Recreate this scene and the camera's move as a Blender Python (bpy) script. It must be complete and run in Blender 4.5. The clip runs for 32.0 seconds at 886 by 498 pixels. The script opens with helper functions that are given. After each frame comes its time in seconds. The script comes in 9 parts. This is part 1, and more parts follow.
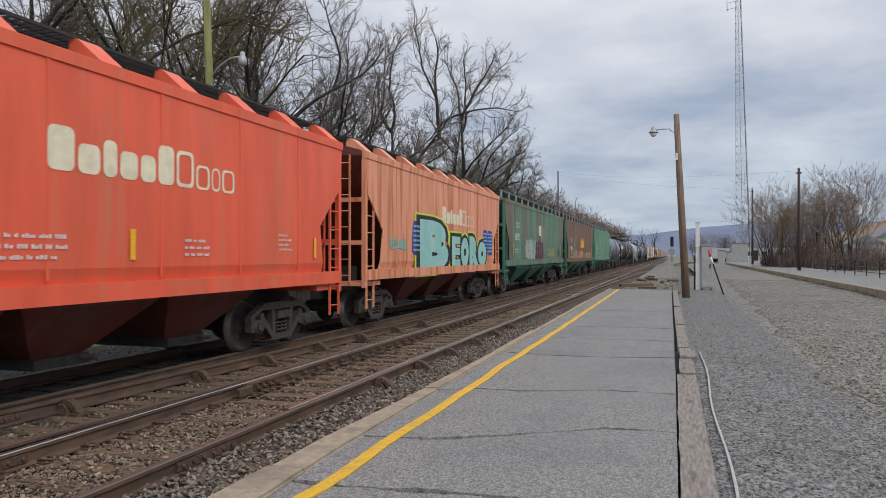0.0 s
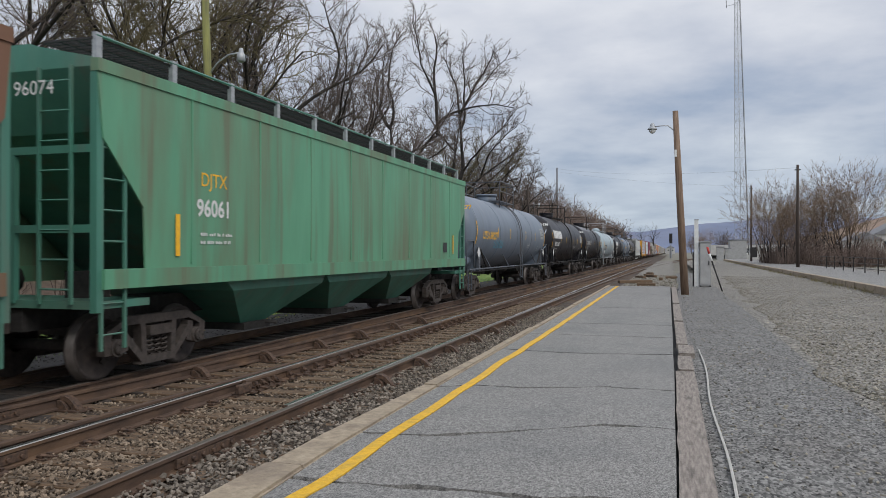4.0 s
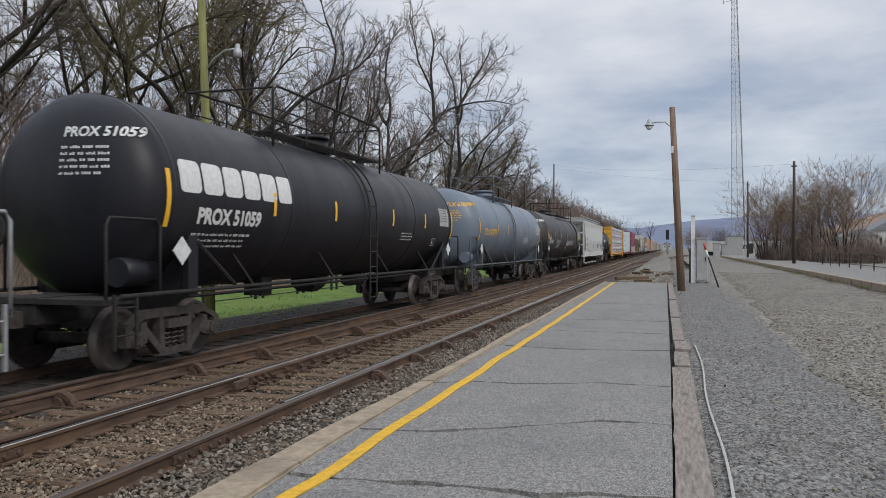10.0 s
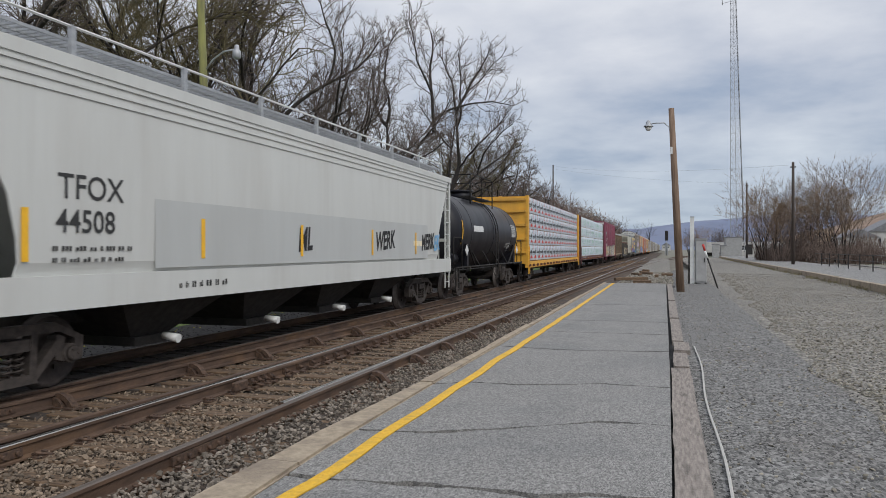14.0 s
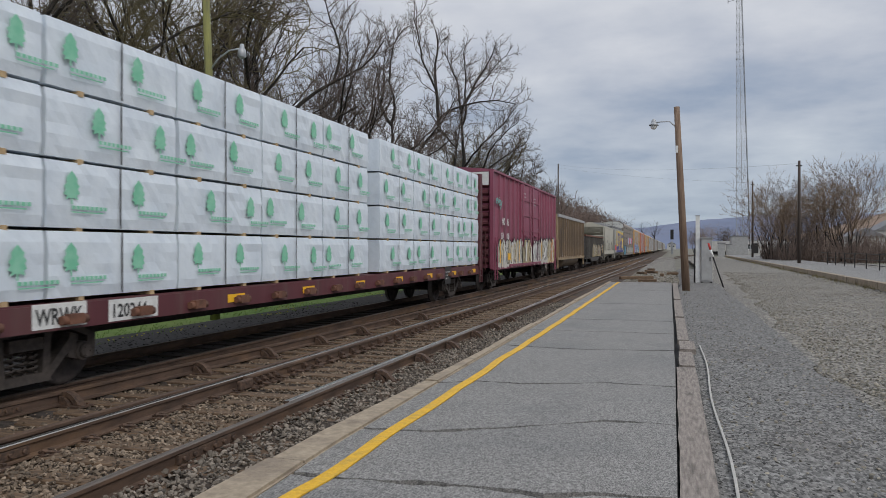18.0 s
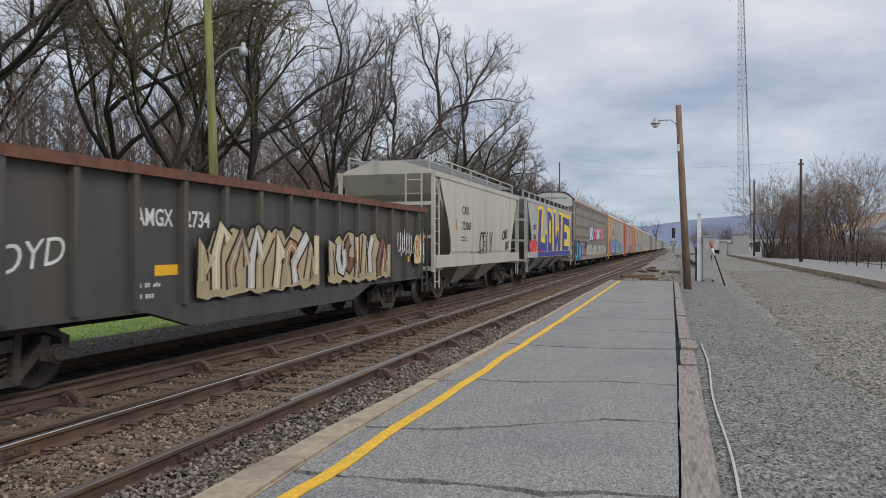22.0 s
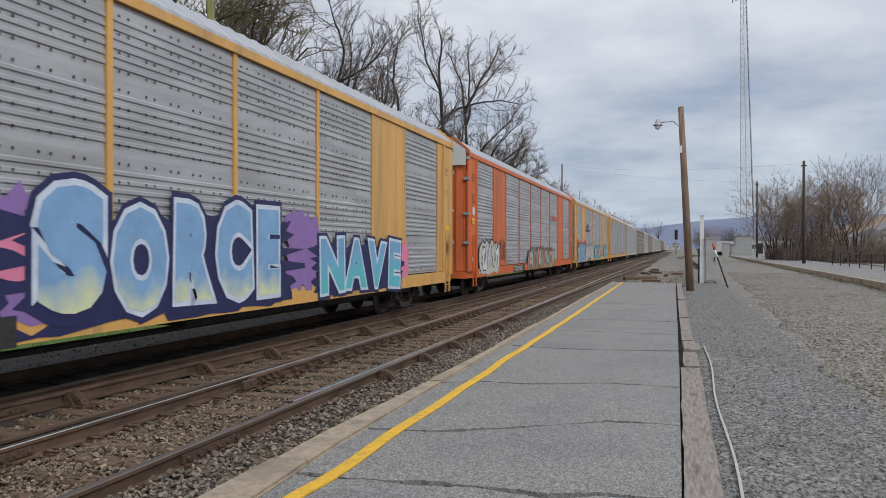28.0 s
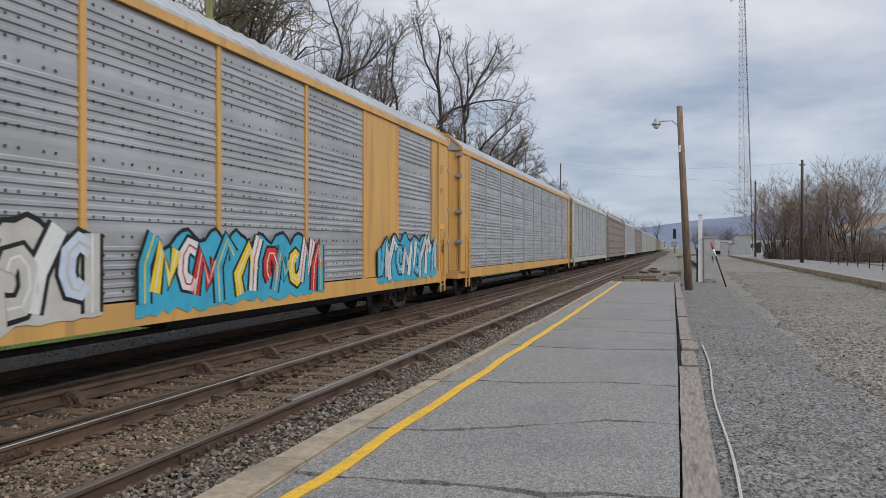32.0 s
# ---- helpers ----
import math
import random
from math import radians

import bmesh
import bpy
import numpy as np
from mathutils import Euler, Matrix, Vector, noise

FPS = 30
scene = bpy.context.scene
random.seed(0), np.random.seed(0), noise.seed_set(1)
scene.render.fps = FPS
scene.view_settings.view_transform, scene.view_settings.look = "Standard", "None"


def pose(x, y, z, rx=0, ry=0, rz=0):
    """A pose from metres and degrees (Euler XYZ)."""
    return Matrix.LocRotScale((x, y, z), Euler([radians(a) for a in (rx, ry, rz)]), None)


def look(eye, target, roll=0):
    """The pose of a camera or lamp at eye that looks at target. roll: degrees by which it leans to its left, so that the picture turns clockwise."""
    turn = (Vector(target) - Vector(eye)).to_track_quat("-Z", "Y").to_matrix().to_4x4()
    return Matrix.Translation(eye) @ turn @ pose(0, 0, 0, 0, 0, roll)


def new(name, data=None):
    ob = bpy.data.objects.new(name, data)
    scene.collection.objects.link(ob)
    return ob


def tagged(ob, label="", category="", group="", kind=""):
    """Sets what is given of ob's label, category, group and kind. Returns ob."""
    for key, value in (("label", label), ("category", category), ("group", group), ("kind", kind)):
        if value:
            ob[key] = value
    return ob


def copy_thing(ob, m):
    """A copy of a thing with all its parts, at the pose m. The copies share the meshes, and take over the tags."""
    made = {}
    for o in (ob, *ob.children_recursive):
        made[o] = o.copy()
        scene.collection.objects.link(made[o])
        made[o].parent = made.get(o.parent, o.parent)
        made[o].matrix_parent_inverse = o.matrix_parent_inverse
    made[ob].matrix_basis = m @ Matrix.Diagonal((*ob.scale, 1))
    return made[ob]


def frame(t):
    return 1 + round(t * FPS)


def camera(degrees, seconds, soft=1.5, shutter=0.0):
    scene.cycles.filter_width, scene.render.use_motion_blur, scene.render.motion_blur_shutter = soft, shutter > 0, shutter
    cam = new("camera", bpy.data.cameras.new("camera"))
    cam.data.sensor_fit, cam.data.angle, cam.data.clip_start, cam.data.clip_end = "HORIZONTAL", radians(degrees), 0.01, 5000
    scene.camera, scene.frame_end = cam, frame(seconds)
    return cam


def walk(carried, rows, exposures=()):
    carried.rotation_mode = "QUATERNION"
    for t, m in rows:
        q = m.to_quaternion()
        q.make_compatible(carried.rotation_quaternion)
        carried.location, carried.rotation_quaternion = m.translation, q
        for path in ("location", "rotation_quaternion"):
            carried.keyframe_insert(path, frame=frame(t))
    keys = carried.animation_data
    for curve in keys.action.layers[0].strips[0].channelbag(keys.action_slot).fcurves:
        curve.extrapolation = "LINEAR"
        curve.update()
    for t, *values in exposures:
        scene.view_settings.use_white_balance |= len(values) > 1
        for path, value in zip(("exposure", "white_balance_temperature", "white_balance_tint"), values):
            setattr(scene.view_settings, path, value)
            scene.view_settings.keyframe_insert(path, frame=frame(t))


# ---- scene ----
# ---- camera and its walk ----
EYE = (0.0, 0.0, 1.56)
# the picture darkens for a while as the bright load passes
EXPO = ((0, 0.0), (14.5, 0.0), (16.5, -0.2), (17, -0.3), (18, -0.2), (19, -0.16), (20, -0.2), (20.6, -0.05), (21, 0.0), (32, 0.0))
SUN_TURN, SKY_LOW, SKY_TOP = 160, 1.0, 1.9
cam = camera(61.24, 32.0, soft=0.6, shutter=0.08)
# seconds, tilt in degrees below level, turn to the left in degrees
AIM = (
    (0.0, -0.467, 17.091),
    (0.5, -0.483, 17.136),
    (1.0, -0.499, 17.168),
    (1.5, -0.482, 17.183),
    (2.0, -0.432, 17.153),
    (2.5, -0.351, 17.092),
    (3.0, -0.284, 17.047),
    (3.5, -0.264, 17.032),
    (5.5, -0.069, 16.909),
    (6.0, -0.069, 16.894),
    (6.5, -0.069, 16.880),
    (7.0, -0.085, 16.910),
    (7.5, -0.102, 16.956),
    (8.0, -0.068, 16.955),
    (8.5, -0.001, 16.909),
    (9.0, 0.049, 16.849),
    (9.5, 0.065, 16.802),
    (10.0, 0.065, 16.772),
    (10.5, 0.081, 16.727),
    (11.0, 0.114, 16.667),
    (11.5, 0.146, 16.638),
    (12.0, 0.162, 16.653),
    (12.5, 0.129, 16.652),
    (13.0, 0.062, 16.636),
    (13.5, 0.012, 16.666),
    (14.0, -0.004, 16.712),
    (14.5, -0.004, 16.727),
    (16.5, 0.061, 16.909),
    (17.0, 0.014, 17.016),
    (17.5, 0.014, 17.076),
    (18.0, 0.081, 17.091),
    (18.5, 0.197, 17.091),
    (19.0, 0.278, 17.076),
    (19.5, 0.278, 17.031),
    (20.0, 0.245, 17.000),
    (20.5, 0.197, 17.015),
    (21.0, 0.147, 17.030),
    (21.5, 0.146, 17.075),
    (22.0, 0.196, 17.196),
    (22.5, 0.263, 17.302),
    (23.0, 0.312, 17.348),
    (23.5, 0.329, 17.378),
    (24.0, 0.328, 17.394),
    (24.5, 0.309, 17.394),
    (25.0, 0.259, 17.378),
    (25.5, 0.195, 17.336),
    (27.5, 0.065, 17.395),
    (28.0, 0.065, 17.380),
    (28.5, 0.065, 17.335),
    (29.0, 0.065, 17.288),
    (29.5, 0.065, 17.258),
    (30.0, 0.081, 17.243),
    (30.5, 0.114, 17.258),
    (31.0, 0.130, 17.273),
    (31.5, 0.130, 17.273),
    (32.0, 0.130, 17.273),
)
walk(cam, [(t, pose(EYE[0], EYE[1], EYE[2], 90 - tilt, 0, turn)) for t, tilt, turn in AIM], exposures=EXPO)


# ---- world, sun ----
def make_world():
    w = bpy.data.worlds.new("overcast_sky")
    w.use_nodes = True
    nt = w.node_tree
    nt.nodes.clear()
    n = nt.nodes.new
    out, bg = n("ShaderNodeOutputWorld"), n("ShaderNodeBackground")
    sky = n("ShaderNodeTexSky")
    sky.sky_type, sky.sun_disc = "NISHITA", False
    sky.sun_elevation, sky.sun_rotation = radians(50), radians(SUN_TURN)
    sky_dim = n("ShaderNodeMixRGB")
    sky_dim.blend_type, sky_dim.inputs[0].default_value = "MULTIPLY", 1.0
    sky_dim.inputs[2].default_value = (0.10, 0.10, 0.10, 1)
    co = n("ShaderNodeTexCoord")
    # a flat cloud layer seen from below: direction divided by its height
    sep = n("ShaderNodeSeparateXYZ")
    up = n("ShaderNodeMath"); up.operation = "MAXIMUM"; up.inputs[1].default_value = 0.0
    lift = n("ShaderNodeMath"); lift.operation = "ADD"; lift.inputs[1].default_value = 0.16
    div = n("ShaderNodeVectorMath"); div.operation = "DIVIDE"
    comb = n("ShaderNodeCombineXYZ")
    big, fine = n("ShaderNodeTexNoise"), n("ShaderNodeTexNoise")
    big.inputs["Scale"].default_value, big.inputs["Detail"].default_value, big.inputs["Roughness"].default_value = 0.75, 7, 0.55
    fine.inputs["Scale"].default_value, fine.inputs["Detail"].default_value = 2.6, 5
    mixn = n("ShaderNodeMath"); mixn.operation = "MULTIPLY_ADD"; mixn.inputs[1].default_value = 0.28
    ramp = n("ShaderNodeValToRGB")
    e = ramp.color_ramp.elements
    e[0].position, e[0].color = 0.47, (0.37, 0.44, 0.57, 1)
    e[1].position, e[1].color = 0.78, (0.80, 0.82, 0.87, 1)
    m = e.new(0.60); m.color = (0.57, 0.61, 0.70, 1)
    # overcast skies are brightest overhead
    zen = n("ShaderNodeMapRange")
    zen.inputs["From Min"].default_value, zen.inputs["From Max"].default_value = 0.30, 1.0
    zen.inputs["To Min"].default_value, zen.inputs["To Max"].default_value = SKY_LOW, SKY_TOP
    # the far cloud deck over the hills is greyer and bluer
    far = n("ShaderNodeMapRange")
    far.inputs["From Min"].default_value, far.inputs["From Max"].default_value = 0.03, 0.24
    hz = n("ShaderNodeMixRGB")
    hz.inputs[1].default_value, hz.inputs[2].default_value = (0.72, 0.80, 0.86, 1), (1, 1, 1, 1)
    deck = n("ShaderNodeMixRGB"); deck.blend_type, deck.inputs[0].default_value = "MULTIPLY", 1.0
    gain = n("ShaderNodeMixRGB"); gain.blend_type, gain.inputs[0].default_value = "MULTIPLY", 1.0
    mix = n("ShaderNodeMixRGB"); mix.inputs[0].default_value = 0.93
    L = nt.links.new
    L(co.outputs["Generated"], sep.inputs[0])
    L(sep.outputs[2], up.inputs[0]); L(up.outputs[0], lift.inputs[0])
    for k in range(3):
        L(lift.outputs[0], comb.inputs[k])
    L(co.outputs["Generated"], div.inputs[0]); L(comb.outputs[0], div.inputs[1])
    L(div.outputs[0], big.inputs["Vector"]); L(div.outputs[0], fine.inputs["Vector"])
    L(fine.outputs["Fac"], mixn.inputs[0]); L(big.outputs["Fac"], mixn.inputs[2])
    L(mixn.outputs[0], ramp.inputs[0])
    L(sep.outputs[2], zen.inputs["Value"])
    L(sep.outputs[2], far.inputs["Value"]); L(far.outputs[0], hz.inputs[0])
    L(ramp.outputs[0], deck.inputs[1]); L(hz.outputs[0], deck.inputs[2])
    L(deck.outputs[0], gain.inputs[1]); L(zen.outputs[0], gain.inputs[2])
    L(sky.outputs[0], sky_dim.inputs[1])
    L(sky_dim.outputs[0], mix.inputs[1]); L(gain.outputs[0], mix.inputs[2])
    L(mix.outputs[0], bg.inputs[0]); L(bg.outputs[0], out.inputs[0])
    bg.inputs[1].default_value = 1.0
    scene.world = w


make_world()
sun = new("sun", bpy.data.lights.new("sun", "SUN"))
sun.data.energy, sun.data.angle, sun.data.color = 1.5, radians(22), (1.0, 0.97, 0.92)
sun.matrix_world = look((46, -26, 48), (0, 10, 0))


# ---- materials ----
def surf(name, a, b=None, scale=2.0, rough=0.7, metal=0.0, bump=0.0, bscale=40.0, stretch=(1, 1, 1), grime=None, grime_amt=0.0, gscale=0.6, gmin=0.48, detail=6, space="Object", island=0.0, sharp=(0.35, 0.65), cells=0.0, cell_amt=0.4, cell_stretch=(1, 1, 1), streak=None, streak_amt=0.0, sfreq=1.6, smin=0.56):
    """Two colours mixed by grain, grime patches on top, fine relief."""
    m = bpy.data.materials.new(name)
    m.use_nodes = True
    nt = m.node_tree
    n, L = nt.nodes.new, nt.links.new
    p = nt.nodes["Principled BSDF"]
    b = b or tuple(v * 0.8 for v in a)
    co, info = n("ShaderNodeTexCoord"), n("ShaderNodeObjectInfo")
    mp = n("ShaderNodeMapping")
    mp.inputs["Scale"].default_value = stretch
    off = n("ShaderNodeVectorMath"); off.operation = "MULTIPLY_ADD"
    off.inputs[1].default_value = (37.0, 53.0, 29.0)
    cv = n("ShaderNodeCombineXYZ")
    for k in range(3):
        L(info.outputs["Random"], cv.inputs[k])
    L(cv.outputs[0], off.inputs[0]); L(co.outputs[space], mp.inputs[0]); L(mp.outputs[0], off.inputs[2])
    n1 = n("ShaderNodeTexNoise")
    n1.inputs["Scale"].default_value, n1.inputs["Detail"].default_value, n1.inputs["Roughness"].default_value = scale, detail, 0.62
    L(off.outputs[0], n1.inputs["Vector"])
    r1 = n("ShaderNodeMapRange")
    r1.inputs["From Min"].default_value, r1.inputs["From Max"].default_value = sharp
    L(n1.outputs["Fac"], r1.inputs["Value"])
    mix = n("ShaderNodeMixRGB")
    mix.inputs[1].default_value, mix.inputs[2].default_value = (*a, 1), (*b, 1)
    L(r1.outputs[0], mix.inputs[0])
    col = mix.outputs[0]
    if grime_amt > 0:
        n2 = n("ShaderNodeTexNoise")
        n2.inputs["Scale"].default_value, n2.inputs["Detail"].default_value, n2.inputs["Roughness"].default_value = gscale, 8, 0.6
        L(off.outputs[0], n2.inputs["Vector"])
        r2 = n("ShaderNodeMapRange")
        r2.inputs["From Min"].default_value, r2.inputs["From Max"].default_value = gmin, gmin + 0.22
        r2.inputs["To Max"].default_value = grime_amt
        L(n2.outputs["Fac"], r2.inputs["Value"])
        g = n("ShaderNodeMixRGB")
        g.inputs[2].default_value = (*(grime or (0.1, 0.08, 0.06)), 1)
        L(r2.outputs[0], g.inputs[0]); L(col, g.inputs[1])
        col = g.outputs[0]
    if streak and streak_amt > 0:
        # runs of dirt or rust down the side
        ms = n("ShaderNodeMapping")
        ms.inputs["Scale"].default_value = (1, sfreq, 0.10)
        L(co.outputs[space], ms.inputs[0])
        ns = n("ShaderNodeTexNoise")
        ns.inputs["Scale"].default_value, ns.inputs["Detail"].default_value, ns.inputs["Roughness"].default_value = 2.0, 5, 0.55
        L(ms.outputs[0], ns.inputs["Vector"])
        rs = n("ShaderNodeMapRange")
        rs.inputs["From Min"].default_value, rs.inputs["From Max"].default_value = smin, smin + 0.13
        rs.inputs["To Max"].default_value = streak_amt
        L(ns.outputs["Fac"], rs.inputs["Value"])
        gs = n("ShaderNodeMixRGB")
        gs.inputs[2].default_value = (*streak, 1)
        L(rs.outputs[0], gs.inputs[0]); L(col, gs.inputs[1])
        col = gs.outputs[0]
    vor = None
    if cells > 0:
        # stones or grains, each with a tone of its own
        vor = n("ShaderNodeTexVoronoi")
        vor.inputs["Scale"].default_value = cells
        mc = n("ShaderNodeMapping")
        mc.inputs["Scale"].default_value = cell_stretch
        L(co.outputs[space], mc.inputs[0]); L(mc.outputs[0], vor.inputs["Vector"])
        sx = n("ShaderNodeSeparateColor")
        L(vor.outputs["Color"], sx.inputs[0])
        mv = n("ShaderNodeMapRange")
        mv.inputs["To Min"].default_value, mv.inputs["To Max"].default_value = 1 - cell_amt, 1 + cell_amt
        L(sx.outputs[0], mv.inputs["Value"])
        vm = n("ShaderNodeMixRGB"); vm.blend_type, vm.inputs[0].default_value = "MULTIPLY", 1.0
        L(col, vm.inputs[1]); L(mv.outputs[0], vm.inputs[2])
        col = vm.outputs[0]
    if island > 0:
        geo = n("ShaderNodeNewGeometry")
        mm = n("ShaderNodeMapRange")
        mm.inputs["To Min"].default_value, mm.inputs["To Max"].default_value = 1 - island, 1 + island
        L(geo.outputs["Random Per Island"], mm.inputs["Value"])
        v = n("ShaderNodeMixRGB"); v.blend_type, v.inputs[0].default_value = "MULTIPLY", 1.0
        L(col, v.inputs[1]); L(mm.outputs[0], v.inputs[2])
        col = v.outputs[0]
    L(col, p.inputs["Base Color"])
    rr = n("ShaderNodeMapRange")
    rr.inputs["To Min"].default_value, rr.inputs["To Max"].default_value = max(rough - 0.1, 0.03), min(rough + 0.12, 1)
    L(n1.outputs["Fac"], rr.inputs["Value"]); L(rr.outputs[0], p.inputs["Roughness"])
    p.inputs["Metallic"].default_value = metal
    if bump > 0:
        n3 = n("ShaderNodeTexNoise")
        n3.inputs["Scale"].default_value, n3.inputs["Detail"].default_value = bscale, 4
        L(co.outputs[space], n3.inputs["Vector"])
        bp = n("ShaderNodeBump")
        bp.inputs["Strength"].default_value, bp.inputs["Distance"].default_value = min(bump, 1), 0.01
        if vor:
            bp.invert = True
            bp.inputs["Distance"].default_value = 0.35 / cells
        L(vor.outputs["Distance"] if vor else n3.outputs["Fac"], bp.inputs["Height"]); L(bp.outputs[0], p.inputs["Normal"])
    return m


def c(r, g, b):
    """A colour given as 0 to 255 display values."""
    return tuple(((v / 255) / 12.92 if v / 255 < 0.04045 else ((v / 255 + 0.055) / 1.055) ** 2.4) for v in (r, g, b))


M = {}
M["asphalt"] = surf("asphalt", (0.235, 0.226, 0.211), (0.165, 0.159, 0.149), 22, 0.92, bump=0.5, cells=135, cell_amt=0.5, cell_stretch=(1, 0.38, 1), grime=(0.135, 0.135, 0.132), grime_amt=0.55, gscale=0.8, gmin=0.46)
M["crack"] = surf("crack_tar", (0.012, 0.012, 0.012), (0.025, 0.025, 0.025), 20, 0.95)
M["kerb"] = surf("old_concrete", (0.37, 0.30, 0.215), (0.25, 0.20, 0.14), 13, 0.9, bump=0.5, bscale=60, grime=(0.13, 0.10, 0.08), grime_amt=0.6, gscale=2.2)
M["yellow_line"] = surf("yellow_line_paint", (0.72, 0.42, 0.02), (0.60, 0.33, 0.015), 30, 0.7, bump=0.4, bscale=140, grime=(0.30, 0.22, 0.06), grime_amt=0.5, gscale=9)
M["timber"] = surf("grey_timber", (0.29, 0.25, 0.216), (0.155, 0.132, 0.114), 4.5, 0.9, bump=0.9, bscale=30, stretch=(9, 1.1, 9), sharp=(0.36, 0.64), grime=(0.05, 0.042, 0.036), grime_amt=0.85, gscale=1.8, gmin=0.54)
M["gravel"] = surf("grey_gravel", (0.21, 0.195, 0.168), (0.124, 0.114, 0.098), 9, 0.95, bump=1.0, cells=28, cell_amt=0.75, cell_stretch=(1, 0.7, 1), grime=(0.22, 0.20, 0.165), grime_amt=0.55, gscale=0.5)
M["gravel_fine"] = surf("fine_grey_gravel", (0.180, 0.175, 0.164), (0.104, 0.10, 0.093), 10, 0.95, bump=0.9, cells=52, cell_amt=0.75, cell_stretch=(1, 0.5, 1), grime=(0.11, 0.10, 0.09), grime_amt=0.5, gscale=0.9)
M["stone"] = surf("ballast_stone", (0.215, 0.165, 0.118), (0.11, 0.080, 0.056), 6, 0.95, island=0.6)
M["stone_grey"] = surf("grey_ballast_stone", (0.21, 0.178, 0.145), (0.115, 0.096, 0.076), 6, 0.95, island=0.6)
M["stone_r"] = surf("yard_stone", (0.27, 0.245, 0.195), (0.15, 0.135, 0.11), 6, 0.95, island=0.6)
# bed colour kept extra dark to paint in shade between ties; rusty patches on top
M["ballast"] = surf("ballast_bed", (0.060, 0.041, 0.028), (0.02, 0.014, 0.010), 14, 0.95, bump=1.0, bscale=22, grime=(0.12, 0.070, 0.036), grime_amt=0.8, gscale=1.0)
# dark ballast; the shade under the train is put into its colour
M["ballast_dark"] = surf("shaded_ballast_bed", (0.046, 0.040, 0.036), (0.018, 0.016, 0.0145), 14, 0.95, bump=1.0, bscale=22)
# wood lightened against the bed, to deepen the painted shade between ties
M["tie"] = surf("tie_wood", (0.180, 0.116, 0.068), (0.06, 0.038, 0.024), 5, 0.92, bump=0.8, bscale=25, stretch=(0.8, 9, 9), island=0.0)
# darker copy of the tie wood, standing in for the train's shadow
M["tie_dark"] = surf("shaded_tie_wood", (0.07, 0.054, 0.044), (0.02, 0.016, 0.014), 5, 0.92, bump=0.8, bscale=25, stretch=(0.8, 9, 9))
M["rail"] = surf("rusty_rail", (0.115, 0.070, 0.046), (0.058, 0.036, 0.026), 9, 0.75, metal=0.1, bump=0.3, stretch=(1, 0.25, 1), grime=(0.21, 0.115, 0.05), grime_amt=0.6, gscale=2.2, gmin=0.52)
M["rail_dull"] = surf("dull_rail_head", (0.155, 0.125, 0.105), (0.10, 0.078, 0.064), 5, 0.45, metal=0.4, stretch=(6, 0.15, 6))
M["rail_top"] = surf("polished_rail_head", (0.46, 0.45, 0.43), (0.28, 0.26, 0.24), 4, 0.26, metal=0.85, stretch=(6, 0.15, 6))
M["brace"] = surf("rusty_casting", (0.13, 0.078, 0.05), (0.05, 0.033, 0.026), 20, 0.8, metal=0.2, bump=0.4)
M["grass"] = surf("spring_grass", (0.15, 0.235, 0.040), (0.085, 0.155, 0.024), 1.6, 0.9, bump=0.8, bscale=25, grime=(0.20, 0.22, 0.06), grime_amt=0.5, gscale=0.3)
M["flower"] = surf("yellow_weed_flower", (0.42, 0.36, 0.06), (0.30, 0.26, 0.05), 3, 0.8)
M["ground"] = surf("far_ground", (0.19, 0.175, 0.14), (0.12, 0.11, 0.085), 0.15, 0.95, grime=(0.11, 0.13, 0.06), grime_amt=0.5, gscale=0.02)
M["leaf_litter"] = surf("brown_leaf_litter", (0.15, 0.105, 0.075), (0.085, 0.06, 0.042), 1.8, 0.95, bump=0.8, bscale=18, grime=(0.08, 0.10, 0.03), grime_amt=0.4, gscale=0.3)
M["bark"] = surf("dark_bark", (0.034, 0.028, 0.024), (0.016, 0.013, 0.011), 6, 0.95, bump=0.8, bscale=22, stretch=(4, 4, 0.6))
M["twig"] = surf("twig_bark", (0.125, 0.098, 0.082), (0.075, 0.058, 0.048), 0.5, 0.9)
M["brush"] = surf("reddish_brown_brush", (0.165, 0.118, 0.094), (0.095, 0.068, 0.056), 0.4, 0.9)
M["twig_bud"] = surf("budding_twig_bark", (0.15, 0.125, 0.06), (0.085, 0.068, 0.038), 0.6, 0.9)
M["twig_tan"] = surf("pale_twig_bark", (0.25, 0.175, 0.115), (0.14, 0.097, 0.066), 0.5, 0.9)
M["bud"] = surf("spring_buds", (0.23, 0.20, 0.085), (0.15, 0.12, 0.05), 1, 0.8)
M["pole"] = surf("weathered_pole_wood", (0.24, 0.165, 0.115), (0.13, 0.082, 0.055), 3, 0.85, bump=0.5, bscale=30, stretch=(6, 6, 0.4))
M["pole_dark"] = surf("dark_pole_wood", (0.07, 0.05, 0.04), (0.04, 0.03, 0.025), 3, 0.85, stretch=(6, 6, 0.4))
M["pole_green"] = surf("mossy_pole_wood", (0.21, 0.21, 0.06), (0.12, 0.115, 0.05), 1.5, 0.85, bump=0.4, stretch=(4, 4, 0.4))
M["galv"] = surf("galvanised_steel", (0.42, 0.43, 0.44), (0.33, 0.34, 0.35), 7, 0.5, metal=0.5)
M["white_metal"] = surf("white_enamel", (0.72, 0.72, 0.70), (0.6, 0.6, 0.58), 6, 0.45)
M["cabinet"] = surf("grey_cabinet_paint", (0.36, 0.36, 0.355), (0.30, 0.30, 0.295), 3, 0.6, grime=(0.2, 0.19, 0.17), grime_amt=0.35, gscale=2)
